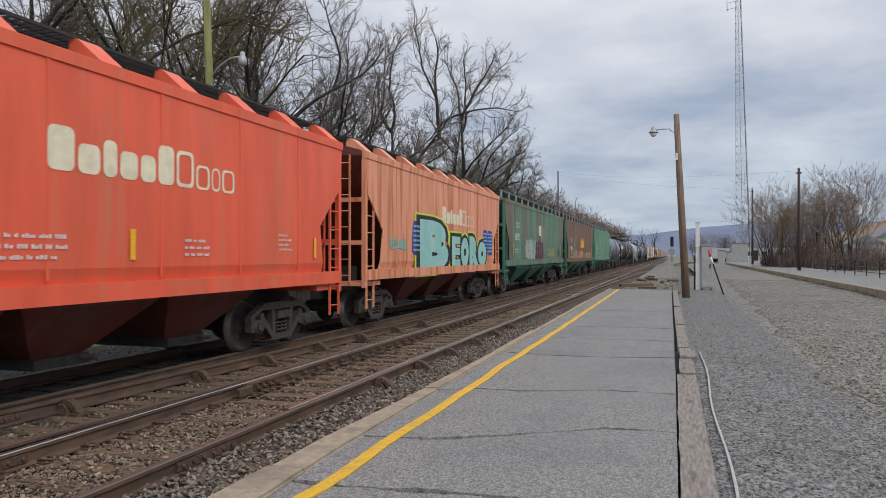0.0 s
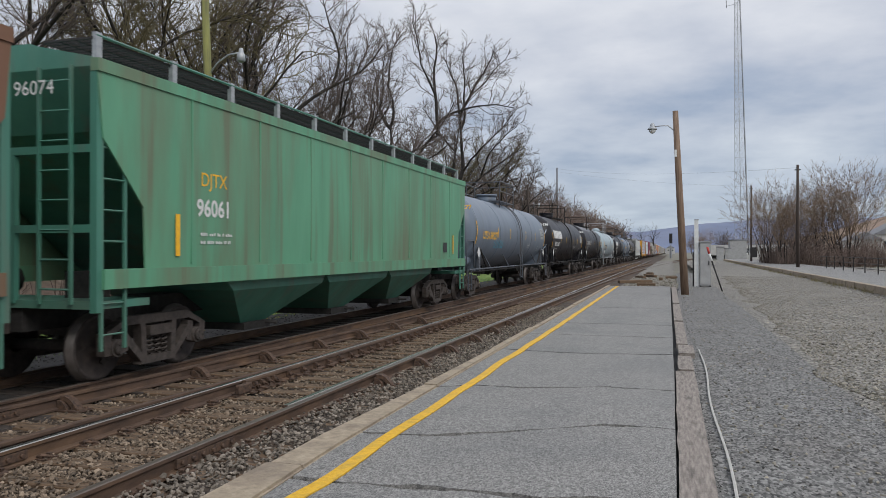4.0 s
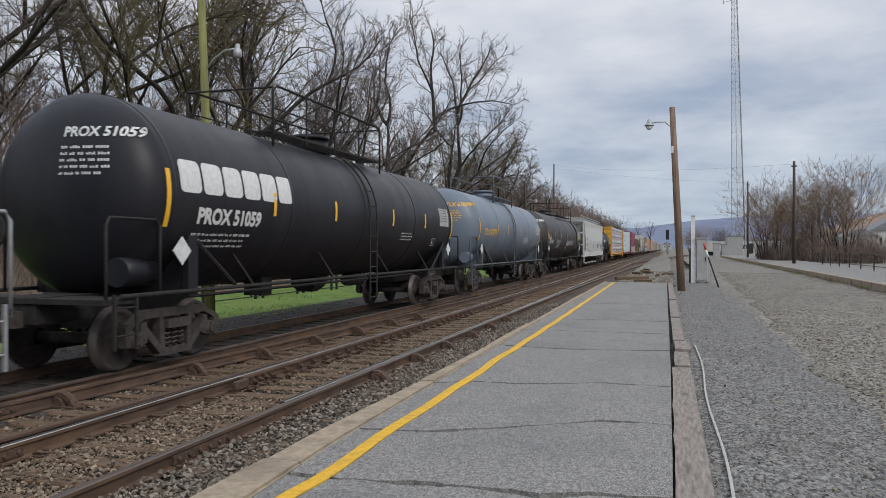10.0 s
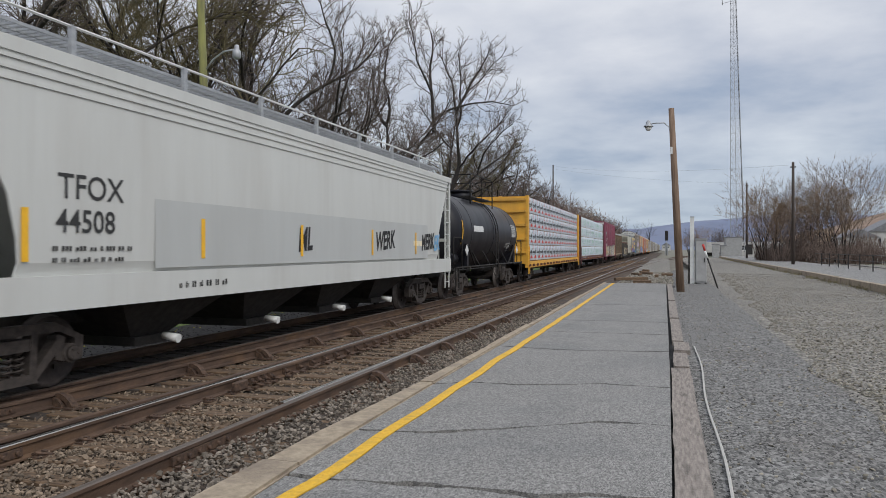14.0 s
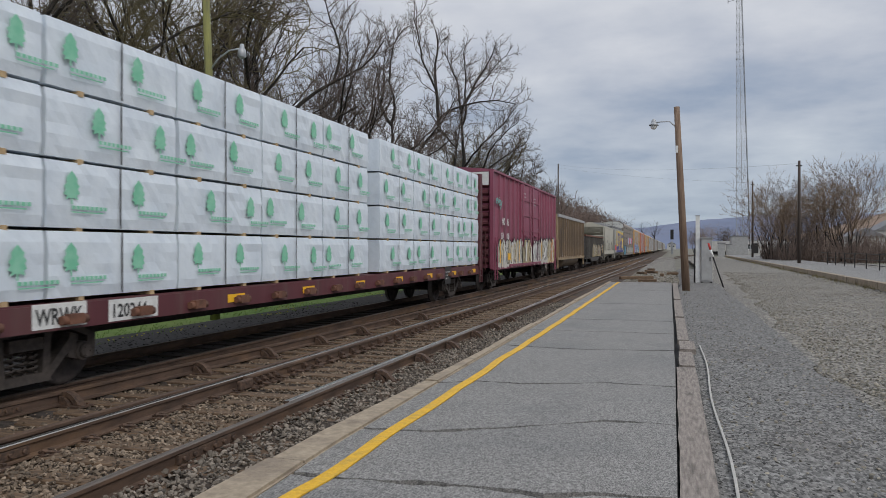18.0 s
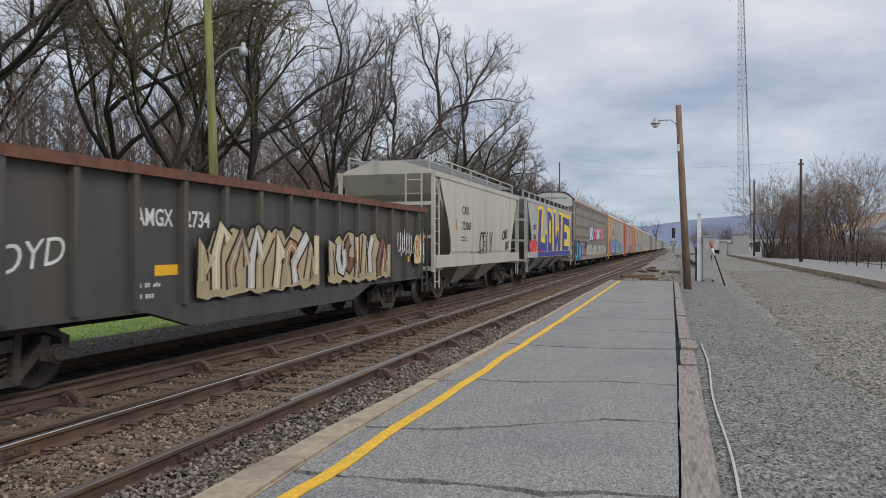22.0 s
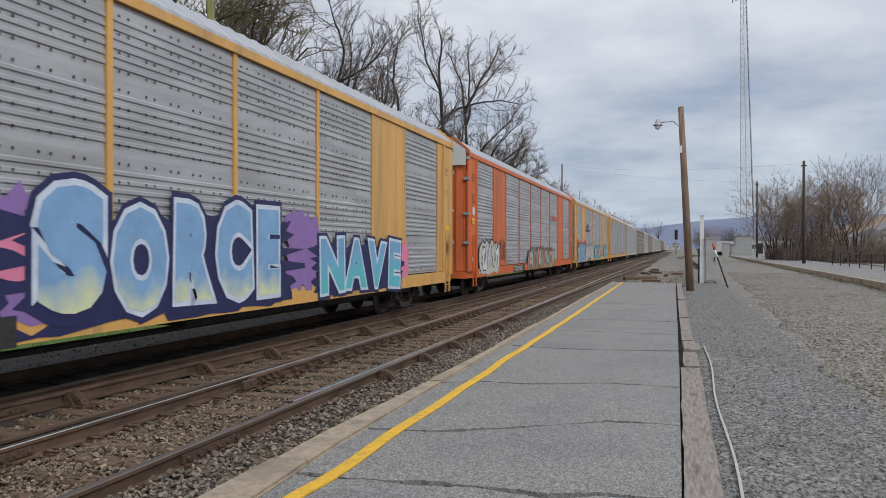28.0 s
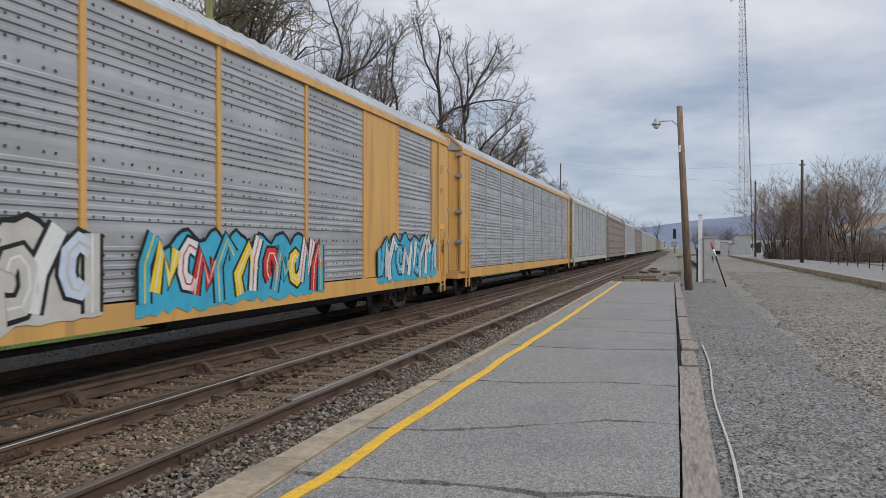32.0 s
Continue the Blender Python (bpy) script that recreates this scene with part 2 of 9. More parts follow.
M["black_iron"] = surf("black_iron_paint", (0.016, 0.015, 0.015), (0.03, 0.027, 0.025), 8, 0.6, metal=0.2)
M["red_paint"] = surf("red_marker_paint", (0.55, 0.05, 0.04), (0.4, 0.04, 0.03), 8, 0.6)
M["white_wall"] = surf("white_siding", (0.50, 0.49, 0.465), (0.40, 0.39, 0.37), 0.8, 0.7, grime=(0.45, 0.43, 0.4), grime_amt=0.3, gscale=0.4)
M["roof_grey"] = surf("grey_roofing", (0.22, 0.22, 0.23), (0.15, 0.15, 0.155), 1.5, 0.85)
M["window_dark"] = surf("dark_window_glass", (0.02, 0.022, 0.026), (0.03, 0.032, 0.036), 1, 0.12)
# distance haze is put into the ridge's blue base colour
M["hill"] = surf("hazy_wooded_hill", (0.155, 0.185, 0.27), (0.12, 0.145, 0.22), 0.006, 1.0, grime=(0.19, 0.20, 0.25), grime_amt=0.5, gscale=0.004)
M["slope"] = surf("brown_field_slope", (0.26, 0.17, 0.115), (0.19, 0.125, 0.085), 0.12, 1.0, grime=(0.17, 0.16, 0.07), grime_amt=0.4, gscale=0.05)
M["rust"] = surf("rust", (0.17, 0.075, 0.045), (0.10, 0.045, 0.03), 5, 0.85)

M["kerb_pale"] = surf("dusty_cable_sheath", (0.50, 0.48, 0.44), (0.40, 0.385, 0.35), 8, 0.8)


# ---- mesh helpers ----
def part(name, bm, material, parent=None, label="", smooth=False):
    """Links a bmesh, or a ready mesh, as one object."""
    if isinstance(bm, bpy.types.Mesh):
        me = bm
    else:
        me = bpy.data.meshes.new(name)
        bm.to_mesh(me)
        bm.free()
        if smooth:
            me.shade_smooth()
    if material and not me.materials:
        for m in (material if isinstance(material, (list, tuple)) else (material,)):
            me.materials.append(m)
    ob = new(name, me)
    if parent:
        ob.parent = parent
    if label:
        ob["label"] = label
    return ob


def box(bm, x0, x1, y0, y1, z0, z1, mi=0):
    v = [bm.verts.new((x, y, z)) for x in (x0, x1) for y in (y0, y1) for z in (z0, z1)]
    for q in ((0, 1, 3, 2), (4, 6, 7, 5), (0, 4, 5, 1), (2, 3, 7, 6), (0, 2, 6, 4), (1, 5, 7, 3)):
        f = bm.faces.new([v[i] for i in q]); f.material_index = mi
    return bm


def B(*a):
    """A bmesh of boxes, each of six numbers."""
    bm = bmesh.new()
    for q in a:
        box(bm, *q)
    return bm


def prism(bm, poly, axis, lo, hi, mi=0):
    """A polygon pushed along an axis. poly: pairs in the two other axes, in order."""
    def place(p, w):
        return (w, p[0], p[1]) if axis == "x" else (p[0], w, p[1]) if axis == "y" else (p[0], p[1], w)
    a = [bm.verts.new(place(p, lo)) for p in poly]
    b = [bm.verts.new(place(p, hi)) for p in poly]
    k = len(poly)
    fs = [bm.faces.new(a), bm.faces.new(b[::-1])]
    for i in range(k):
        fs.append(bm.faces.new((a[i], b[i], b[(i + 1) % k], a[(i + 1) % k])))
    for f in fs:
        f.material_index = mi
    bmesh.ops.recalc_face_normals(bm, faces=fs)
    return bm


def tube(bm, pts, r, seg=6, mi=0, cap=True):
    """A round bar along points; r: one radius or one for each point."""
    rs = r if isinstance(r, (list, tuple)) else [r] * len(pts)
    pts = [Vector(p) for p in pts]
    rings = []
    for i, p in enumerate(pts):
        d = (pts[min(i + 1, len(pts) - 1)] - pts[max(i - 1, 0)]).normalized()
        u = d.cross(Vector((0, 0, 1)) if abs(d.z) < 0.9 else Vector((1, 0, 0))).normalized()
        w = d.cross(u)
        rings.append([bm.verts.new(p + (u * math.cos(2 * math.pi * k / seg) + w * math.sin(2 * math.pi * k / seg)) * rs[i]) for k in range(seg)])
    for a, b in zip(rings, rings[1:]):
        for k in range(seg):
            f = bm.faces.new((a[k], a[(k + 1) % seg], b[(k + 1) % seg], b[k])); f.material_index = mi; f.smooth = seg > 5
    if cap:
        bm.faces.new(rings[0][::-1]).material_index = mi
        bm.faces.new(rings[-1]).material_index = mi
    return bm


def T(pts, r, seg=6):
    return tube(bmesh.new(), pts, r, seg)


def loft(bm, rings, mi=0, cap=True, smooth=False, closed=True):
    vs = [[bm.verts.new(p) for p in r] for r in rings]
    k = len(rings[0])
    fs = []
    for a, b in zip(vs, vs[1:]):
        for i in range(k if closed else k - 1):
            f = bm.faces.new((a[i], a[(i + 1) % k], b[(i + 1) % k], b[i])); f.smooth = smooth; f.material_index = mi; fs.append(f)
    if cap:
        fs += [bm.faces.new(vs[0][::-1]), bm.faces.new(vs[-1])]
        for f in fs[-2:]:
            f.material_index = mi
    bmesh.ops.recalc_face_normals(bm, faces=fs)
    return bm


def thing(name, label, category, group="", kind="", at=None):
    ob = new(name)
    ob.empty_display_size = 0.2
    tagged(ob, label, category, group, kind)
    if at is not None:
        ob.matrix_world = at
    return ob


# ---- ground, track bed, platform ----
RAIL_Z = -0.20          # rail head
XC = -8.33              # middle of the train's track
CURVE = lambda y: 0.00027 * max(0.0, y - 9) ** 2


def sheet(name, xs, ys, zf, material, label, category):
    """A ground strip as a grid with gentle relief."""
    verts = [(x, y, zf(x, y)) for y in ys for x in xs]
    k = len(xs)
    faces = [(j * k + i, j * k + i + 1, (j + 1) * k + i + 1, (j + 1) * k + i) for j in range(len(ys) - 1) for i in range(k - 1)]
    me = bpy.data.meshes.new(name)
    me.from_pydata(verts, [], faces)
    me.shade_smooth()
    ob = part(name, me, material)
    return tagged(ob, label, category, kind="structure")


def span(a, b, k):
    return [a + (b - a) * i / k for i in range(k + 1)]


def ground_z(x, y):
    """Far ground: level by the tracks, rising into the wooded bank on one side."""
    z = -0.62
    if x < -30:
        z += min(7.0, (-30 - x) * 0.10)
    return z


FAR = [-60, -20, 0, 20, 50, 90, 150, 250, 400, 700, 1200, 2000, 3000, 4200]
sheet("ground", [-2600, -1200, -500, -200, -110, -70, -45, -30, -10, 20, 60, 150, 400, 1200, 3000], [-400, -150] + FAR, ground_z, M["ground"], "flat dull brown and green open ground", "ground")
sheet("grass_verge", span(-40, -11.2, 14), span(-25, 330, 60), lambda x, y: -0.44 + 0.05 * noise.noise((x * 0.3, y * 0.3, 0)) + max(0, (-19 - x)) * 0.22, M["grass"], "mown spring grass verge beyond the tracks", "grass")
sheet("track_bed", span(-11.9, -7.3, 9), span(-30, 420, 225), lambda x, y: -0.40 + 0.015 * noise.noise((x * 3, y * 3, 5)), M["ballast_dark"], "dark ballast under the train's track, the train's shade in its colour", "track bed")
sheet("track_bed_near", span(-7.3, -2.5, 24), span(-6, 420, 300), lambda x, y: (-0.372 if x > -4.05 else -0.412) + 0.02 * noise.noise((x * 3, y * 3, 9)), M["ballast"], "brown ballast bed with rusty dust", "track bed")


def yard_z(x, y):
    return -0.07 - 0.03 * min(1, max(0, (x - 0.4) / 3)) + 0.05 * noise.noise((x * 0.35, y * 0.3, 2)) - (0.20 * min(1, max(0, y - 33) / 4) if x < 0.4 else 0.0)


sheet("gravel_strip", span(0.22, 1.95, 8), span(-8, 60, 110), yard_z, M["gravel_fine"], "fine dark grey gravel beside the platform timbers", "gravel")
sheet("gravel_yard", span(1.95, 20, 36), span(-8, 150, 130), lambda x, y: yard_z(x, y) - (0.02 if x > 7 else 0), M["gravel"], "grey gravel yard with patches of worn asphalt", "gravel")
sheet("gravel_end", span(-2.6, 0.22, 8), span(35.2, 150, 60), lambda x, y: -0.24 + 0.05 * noise.noise((x * 0.6, y * 0.4, 4)), M["gravel"], "grey gravel beyond the platform's end", "gravel")


# platform slab, cut into bays by open cracks
def along(rows, y):
    """A value read off a short table of (y, value), straight between its rows."""
    if y <= rows[0][0]:
        return rows[0][1]
    for (a, p), (b, q) in zip(rows, rows[1:]):
        if y <= b:
            return p + (q - p) * (y - a) / (b - a)
    return rows[-1][1]


def kerb_x(y):
    return along(((3, -2.83), (5.8, -2.87), (8.4, -2.79), (11, -2.765), (17, -2.80), (35, -2.86)), y)


def kerb_in(y):
    return along(((3, -2.46), (4.1, -2.50), (5.4, -2.57), (8.5, -2.60), (11, -2.62), (17, -2.65), (35, -2.72)), y)


def edge_x(y):
    return 0.03 - 0.004 * max(0.0, y - 10)


# where each crack crosses the platform: one place, or (x, y) where it wanders
CRACKS = (-6.0, -2.4, 0.9, 3.2, ((-2.5, 4.66), (-1.2, 4.70), (-0.8, 4.71), (-0.5, 4.85), (0.1, 4.88)), ((-2.6, 6.0), (-2.0, 6.06), (-1.5, 6.33), (-0.9, 6.70), (-0.6, 6.89), (0.1, 6.88)), ((-2.6, 8.26), (-2.2, 8.52), (-1.7, 8.53), (-0.7, 8.79), (0.1, 8.80)), ((-2.6, 11.8), (-1.5, 11.64), (-1.0, 11.66), (0.1, 11.95)), 14.2, 16.6, 21.5, 28.5, 35.2)


def crack_y(k, x):
    v = CRACKS[k]
    y = along(v, x) if isinstance(v, tuple) else v
    return y + 0.05 * noise.noise((x * 1.3, k * 7.1, 1)) + 0.03 * noise.noise((x * 4.5, k * 7.1, 3)) + 0.014 * noise.noise((x * 15, k * 7.1, 3)) + 0.007 * noise.noise((x * 40, k * 7.1, 6))


def crack_half(k, x):
    """Half of the gap: wide in places, closed to a hair in others."""
    return 0.033 * (0.26 + max(0.0, noise.noise((x * 2.1, k * 3.3, 8)) + 0.42) * (1.5 if 3 < k < 8 else 0.7) + 0.8 * max(0.0, noise.noise((x * 11, k * 3.3, 4))))


PLAT = thing("platform", "grey asphalt station platform, cracked across", "platform", kind="structure")


def slab(k0):
    """One bay of asphalt with ragged ends, from one crack to the next."""
    bm = bmesh.new()
    k = 110
    top = []
    for j in range(3):
        row = []
        for i in range(k + 1):
            f = i / k
            x = -2.6 + 2.63 * f
            a, b = crack_y(k0, x) + crack_half(k0, x), crack_y(k0 + 1, x) - crack_half(k0 + 1, x)
            yy = (a, (a + b) / 2, b)[j]
            x = (kerb_in(yy) + 0.010 + 0.008 * noise.noise((yy * 3, 2, 1))) * (1 - f) + (edge_x(yy) - 0.012 * abs(noise.noise((yy * 5, 7, 1)))) * f
            row.append((x, yy, 0.002 * noise.noise((x, yy, 4))))
        top.append(row)
    vs = [[bm.verts.new(p) for p in r] for r in top]
    for a, b in zip(vs, vs[1:]):
        for i in range(k):
            bm.faces.new((a[i], a[i + 1], b[i + 1], b[i]))
    ring = vs[0] + [vs[1][-1]] + vs[2][::-1] + [vs[1][0]]
    low = [bm.verts.new((v.co.x, v.co.y, -0.12)) for v in ring]
    for i in range(len(ring)):
        j = (i + 1) % len(ring)
        bm.faces.new((ring[j], ring[i], low[i], low[j]))
    return bm


for i in range(len(CRACKS) - 1):
    part("slab", slab(i), M["asphalt"], PLAT)
part("slab_bed", B((-2.6, 0.3, -6.2, 35.2, -0.5, -0.09)), M["crack"], PLAT, "dark soil under the cracked slabs")


def strip(y0, y1, step, left, right, z, t):
    """A long thin painted band that follows two edges."""
    bm = bmesh.new()
    k = max(1, int((y1 - y0) / step))
    prev = None
    for i in range(k + 1):
        y = y0 + (y1 - y0) * i / k
        cur = [bm.verts.new((left(y), y, z - t)), bm.verts.new((left(y), y, z)), bm.verts.new((right(y), y, z)), bm.verts.new((right(y), y, z - t))]
        if prev:
            for a in range(3):
                bm.faces.new((prev[a], cur[a], cur[a + 1], prev[a + 1]))
        else:
            bm.faces.new(cur)
        prev = cur
    bm.faces.new(prev[::-1])
    bmesh.ops.recalc_face_normals(bm, faces=bm.faces)
    return bm


def line_mid(y):
    return along(((2, -2.29), (4.2, -2.283), (4.63, -2.25), (5.7, -2.276), (8.9, -2.27), (10.1, -2.295), (12, -2.28), (16.4, -2.282), (33.4, -2.36)), y) + 0.008 * math.sin(y * 2.9) + 0.006 * noise.noise((y * 2.2, 4, 0))


part("yellow_line", strip(-6, 34.9, 0.25, lambda y: line_mid(y) - 0.055 - 0.006 * noise.noise((y * 4, 1, 0)), lambda y: line_mid(y) + 0.055 + 0.006 * noise.noise((y * 4, 2, 0)), 0.012, 0.010), M["yellow_line"], PLAT, "faded yellow safety line along the edge")

KERB = thing("platform_kerb", "worn tan concrete kerb along the platform edge", "kerb", kind="structure")
for i, (a, b) in enumerate(zip((-6, -2.4, 1.2, 4.9, 8.3, 11.7, 15.2, 18.6, 22, 25.5, 29, 32.3), (-2.4, 1.2, 4.9, 8.3, 11.7, 15.2, 18.6, 22, 25.5, 29, 32.3, 35.4))):
    sh = 0.012 * math.sin(i * 2.3)
    bm = strip(a + 0.012, b - 0.012, 0.3, lambda y: kerb_x(y) + sh - 0.004 * noise.noise((y * 5, 7, i)), lambda y: kerb_in(y) + sh * 0.3 + 0.006 * noise.noise((y * 4, 3, i)), 0.02 + 0.008 * math.sin(i * 1.7), 0.5)
    bmesh.ops.bevel(bm, geom=[e for e in bm.edges if e.calc_length() > 0.2 and all(v.co.z > -0.1 for v in e.verts) and abs(e.verts[0].co.y - e.verts[1].co.y) > 0.1 and len(e.link_faces) == 2 and e.calc_face_angle(0) > 1], offset=0.02, segments=2, affect="EDGES")
    part("kerb_block", bm, M["kerb"], KERB)

TIMB = thing("edge_timbers", "weathered grey timbers edging the platform", "timber edging", kind="structure")
for i, (a, b, dx, w) in enumerate(((-5.5, -0.3, 0.012, 0.22), (-0.3, 4.4, 0.012, 0.22), (4.42, 10.35, 0.012, 0.24), (10.42, 11.8, 0.05, 0.2), (12.0, 13.1, 0.07, 0.24), (13.4, 17.6, 0.05, 0.19), (17.8, 23.5, 0.04, 0.20), (23.7, 34.5, 0.04, 0.2))):
    bm = strip(a, b - 0.03, 0.4, lambda y: edge_x(y) + dx + 0.004 + 0.014 * noise.noise((y * 3, 5, i)), lambda y: edge_x(y) + dx + w + 0.008 * noise.noise((y * 3, 9, i)), 0.006 + 0.012 * math.sin(i * 2.1), 0.3)
    part("timber", bm, M["timber"], TIMB)


# ---- rails ----
def rail(name, pts, label, top=True, head="rail_top"):
    """A flat-bottomed rail along points (x, y)."""
    prof = [(-0.036, -0.008), (-0.030, 0.0), (0.030, 0.0), (0.036, -0.008), (0.036, -0.038), (0.010, -0.05), (0.010, -0.135), (0.07, -0.152), (0.07, -0.17), (-0.07, -0.17), (-0.07, -0.152), (-0.010, -0.135), (-0.010, -0.05), (-0.036, -0.038)]
    bm = bmesh.new()
    k = len(prof)
    prev = None
    for x, y in pts:
        cur = [bm.verts.new((x + p[0], y, RAIL_Z + p[1])) for p in prof]
        if prev:
            for i in range(k):
                f = bm.faces.new((prev[i], cur[i], cur[(i + 1) % k], prev[(i + 1) % k]))
                f.material_index = 1 if i in (1, 2) and top else 0
        else:
            bm.faces.new(cur)
        prev = cur
    bm.faces.new(prev[::-1])
    bmesh.ops.recalc_face_normals(bm, faces=bm.faces)
    return tagged(part(name, bm, (M["rail"], M[head])), label, "rail", "rails", "structure")


LONG = [-30, 0, 20, 40, 70, 110, 160, 230, 320, 420, 700, 1100]
BEND = [-10, 0, 6, 9, 12, 16, 20, 26, 32, 40, 50, 60, 75, 90, 110, 130, 160, 190, 230, 280, 340]
rail("rail", [(XC - 0.7525, y) for y in LONG], "worn steel rail under the train", head="rail_dull")
rail("rail", [(XC + 0.7525, y) for y in LONG], "worn steel rail under the train", head="rail_dull")
rail("rail", [(-7.25, -10), (-7.25, 6.5), (-7.13, 9.5), (-6.97, 12.7), (-6.78, 18), (-6.6, 26), (-6.45, 36), (-6.25, 52), (-6.0, 75)], "rusty stock rail held by braces", top=False)
rail("rail", [(-5.69, y) for y in BEND[:17]], "bright worn rail of the near track")
rail("rail", [(-6.02, -6), (-5.95, 5), (-5.87, 7.5), (-5.83, 9), (-5.80, 11.5), (-5.79, 14)], "closure rail lying against the bright rail", top=False)
rail("rail", [(-5.60 + CURVE(y), y) for y in BEND[3:]], "switch rail of the diverging track", top=False)
rail("rail", [(-4.16 + CURVE(y), y) for y in BEND], "rusty rail beside the platform", head="rail_dull")
rail("rail", [(-4.25, 7.7), (-4.25, 9.5)] + [(-4.19 - 0.06 * max(0, 1 - (y - 9) / 10), y) for y in BEND[4:17]], "switch point lying against the rail")


# ---- train: paints ----
def paint(name, rgb, dark=0.82, grime=(0.13, 0.10, 0.08), amt=0.35, rough=0.55, streak=True, gscale=0.5, bump=0.06, gmin=0.48, run=None, run_amt=0.45, smin=0.56, sfreq=1.6):
    a = c(*rgb)
    return surf(name, a, tuple(v * dark for v in a), 1.1, rough, bump=bump, bscale=9, stretch=(1, 1.6, 0.28) if streak else (1, 1, 1), grime=grime, grime_amt=amt, gscale=gscale, gmin=gmin, streak=run or grime, streak_amt=run_amt, smin=smin, sfreq=sfreq)


M["orange_red"] = paint("orange_red_paint", (232, 96, 66), grime=(0.50, 0.20, 0.10), amt=0.35)
M["salmon"] = paint("faded_salmon_paint", (226, 150, 118), 0.88, grime=(0.42, 0.16, 0.06), amt=0.4, run=(0.42, 0.13, 0.03), run_amt=0.9, sfreq=2.0, smin=0.50)
# darker red than the side sheets, for hull and bays
M["maroon_dark"] = paint("dark_red_paint", (98, 42, 34), amt=0.4)
M["green_rust"] = paint("faded_green_paint", (84, 140, 116), 0.8, grime=(0.15, 0.088, 0.058), amt=0.9, gscale=0.34, gmin=0.40, run=(0.13, 0.085, 0.055), run_amt=0.7, smin=0.5, sfreq=1.4)
M["brown_green"] = paint("rusted_brown_paint", (118, 84, 62), 0.86, grime=(0.085, 0.15, 0.10), amt=0.8, gscale=0.45, gmin=0.50, run=(0.10, 0.17, 0.11), run_amt=0.3, smin=0.60, sfreq=0.9)
M["green"] = paint("green_paint", (92, 150, 118), 0.85, grime=(0.15, 0.10, 0.06), amt=0.55, gmin=0.44, run=(0.13, 0.09, 0.055), run_amt=0.5, smin=0.53)
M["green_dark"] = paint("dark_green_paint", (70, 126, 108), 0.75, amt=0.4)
M["grey_tank"] = paint("blue_grey_tank_paint", (104, 115, 128), 0.93, grime=(0.10, 0.10, 0.10), amt=0.22, rough=0.42)
M["pale_tank"] = paint("pale_blue_tank_paint", (154, 168, 174), 0.95, grime=(0.22, 0.22, 0.21), amt=0.25, rough=0.42)
M["black_tank"] = paint("black_tank_paint", (30, 30, 36), 0.85, grime=(0.03, 0.028, 0.026), amt=0.35, rough=0.42, run_amt=0.25)
M["black_tank"].node_tree.nodes["Principled BSDF"].inputs["Specular IOR Level"].default_value = 0.28
M["brown_tank"] = paint("sooty_tank_paint", (50, 49, 51), 0.85, grime=(0.05, 0.042, 0.038), amt=0.5, rough=0.5)
M["tank_top_pale"] = surf("pale_grey_top_band", (0.22, 0.225, 0.24), (0.16, 0.165, 0.175), 1.5, 0.7, stretch=(1, 0.3, 1))
M["white_car"] = paint("chalky_white_paint", (196, 197, 193), 0.96, grime=(0.36, 0.34, 0.31), amt=0.3, run_amt=0.12)
M["cream_car"] = paint("dirty_cream_paint", (186, 182, 168), 0.92, grime=(0.24, 0.21, 0.17), amt=0.4)
M["grey_car"] = paint("warm_grey_paint", (172, 172, 168), 0.92, grime=(0.25, 0.23, 0.2), amt=0.35)
M["pale_patch"] = paint("pale_grey_patch_paint", (180, 182, 180), 0.97, grime=(0.33, 0.32, 0.30), amt=0.3, run_amt=0.1)
M["yellow_car"] = paint("railcar_yellow_paint", (226, 170, 62), 0.88, grime=(0.28, 0.17, 0.07), amt=0.4)
M["tan_yellow"] = paint("faded_tan_yellow_paint", (212, 162, 90), 0.9, grime=(0.30, 0.20, 0.11), amt=0.5, run=(0.22, 0.15, 0.08), run_amt=0.4)
M["orange_car"] = paint("railcar_orange_paint", (208, 102, 50), 0.86, grime=(0.26, 0.11, 0.055), amt=0.5, run=(0.20, 0.09, 0.05), run_amt=0.5)
M["maroon_car"] = paint("maroon_boxcar_paint", (140, 72, 92), 0.88, grime=(0.10, 0.05, 0.06), amt=0.4)
M["maroon_deep"] = paint("deep_maroon_paint", (92, 46, 52), 0.8, amt=0.45)
M["tan_car"] = paint("tan_coal_car_paint", (164, 142, 112), 0.86, grime=(0.14, 0.10, 0.065), amt=0.5, run=(0.035, 0.03, 0.027), run_amt=0.75, smin=0.62, sfreq=1.8)
# the ribs' shading is put into this browner base tone, grime patches over it
M["tan_rib"] = paint("grimy_shaded_tan_rib_paint", (120, 100, 77), 0.8, grime=(0.06, 0.048, 0.04), amt=0.6, gscale=1.2)
M["tan_soot"] = paint("sooty_tan_paint", (92, 78, 62), 0.75, grime=(0.045, 0.036, 0.03), amt=0.7)
M["soot"] = surf("black_coal_dust", (0.022, 0.020, 0.018), (0.045, 0.038, 0.032), 4, 0.9)
M["print_green"] = surf("pale_green_print", c(112, 184, 150), c(140, 198, 170), 6, 0.5)
M["black_gon"] = paint("grimy_black_paint", (74, 72, 70), 0.75, grime=(0.11, 0.09, 0.07), amt=0.5)
M["brown_rack"] = paint("taupe_rack_paint", (136, 126, 116), 0.92, grime=(0.22, 0.18, 0.15), amt=0.35)
M["rack_steel"] = surf("galvanised_rack_panel", (0.44, 0.447, 0.46), (0.325, 0.332, 0.345), 1.2, 0.5, metal=0.25, stretch=(1, 0.5, 2.5), grime=(0.25, 0.235, 0.22), grime_amt=0.35, gscale=0.7)
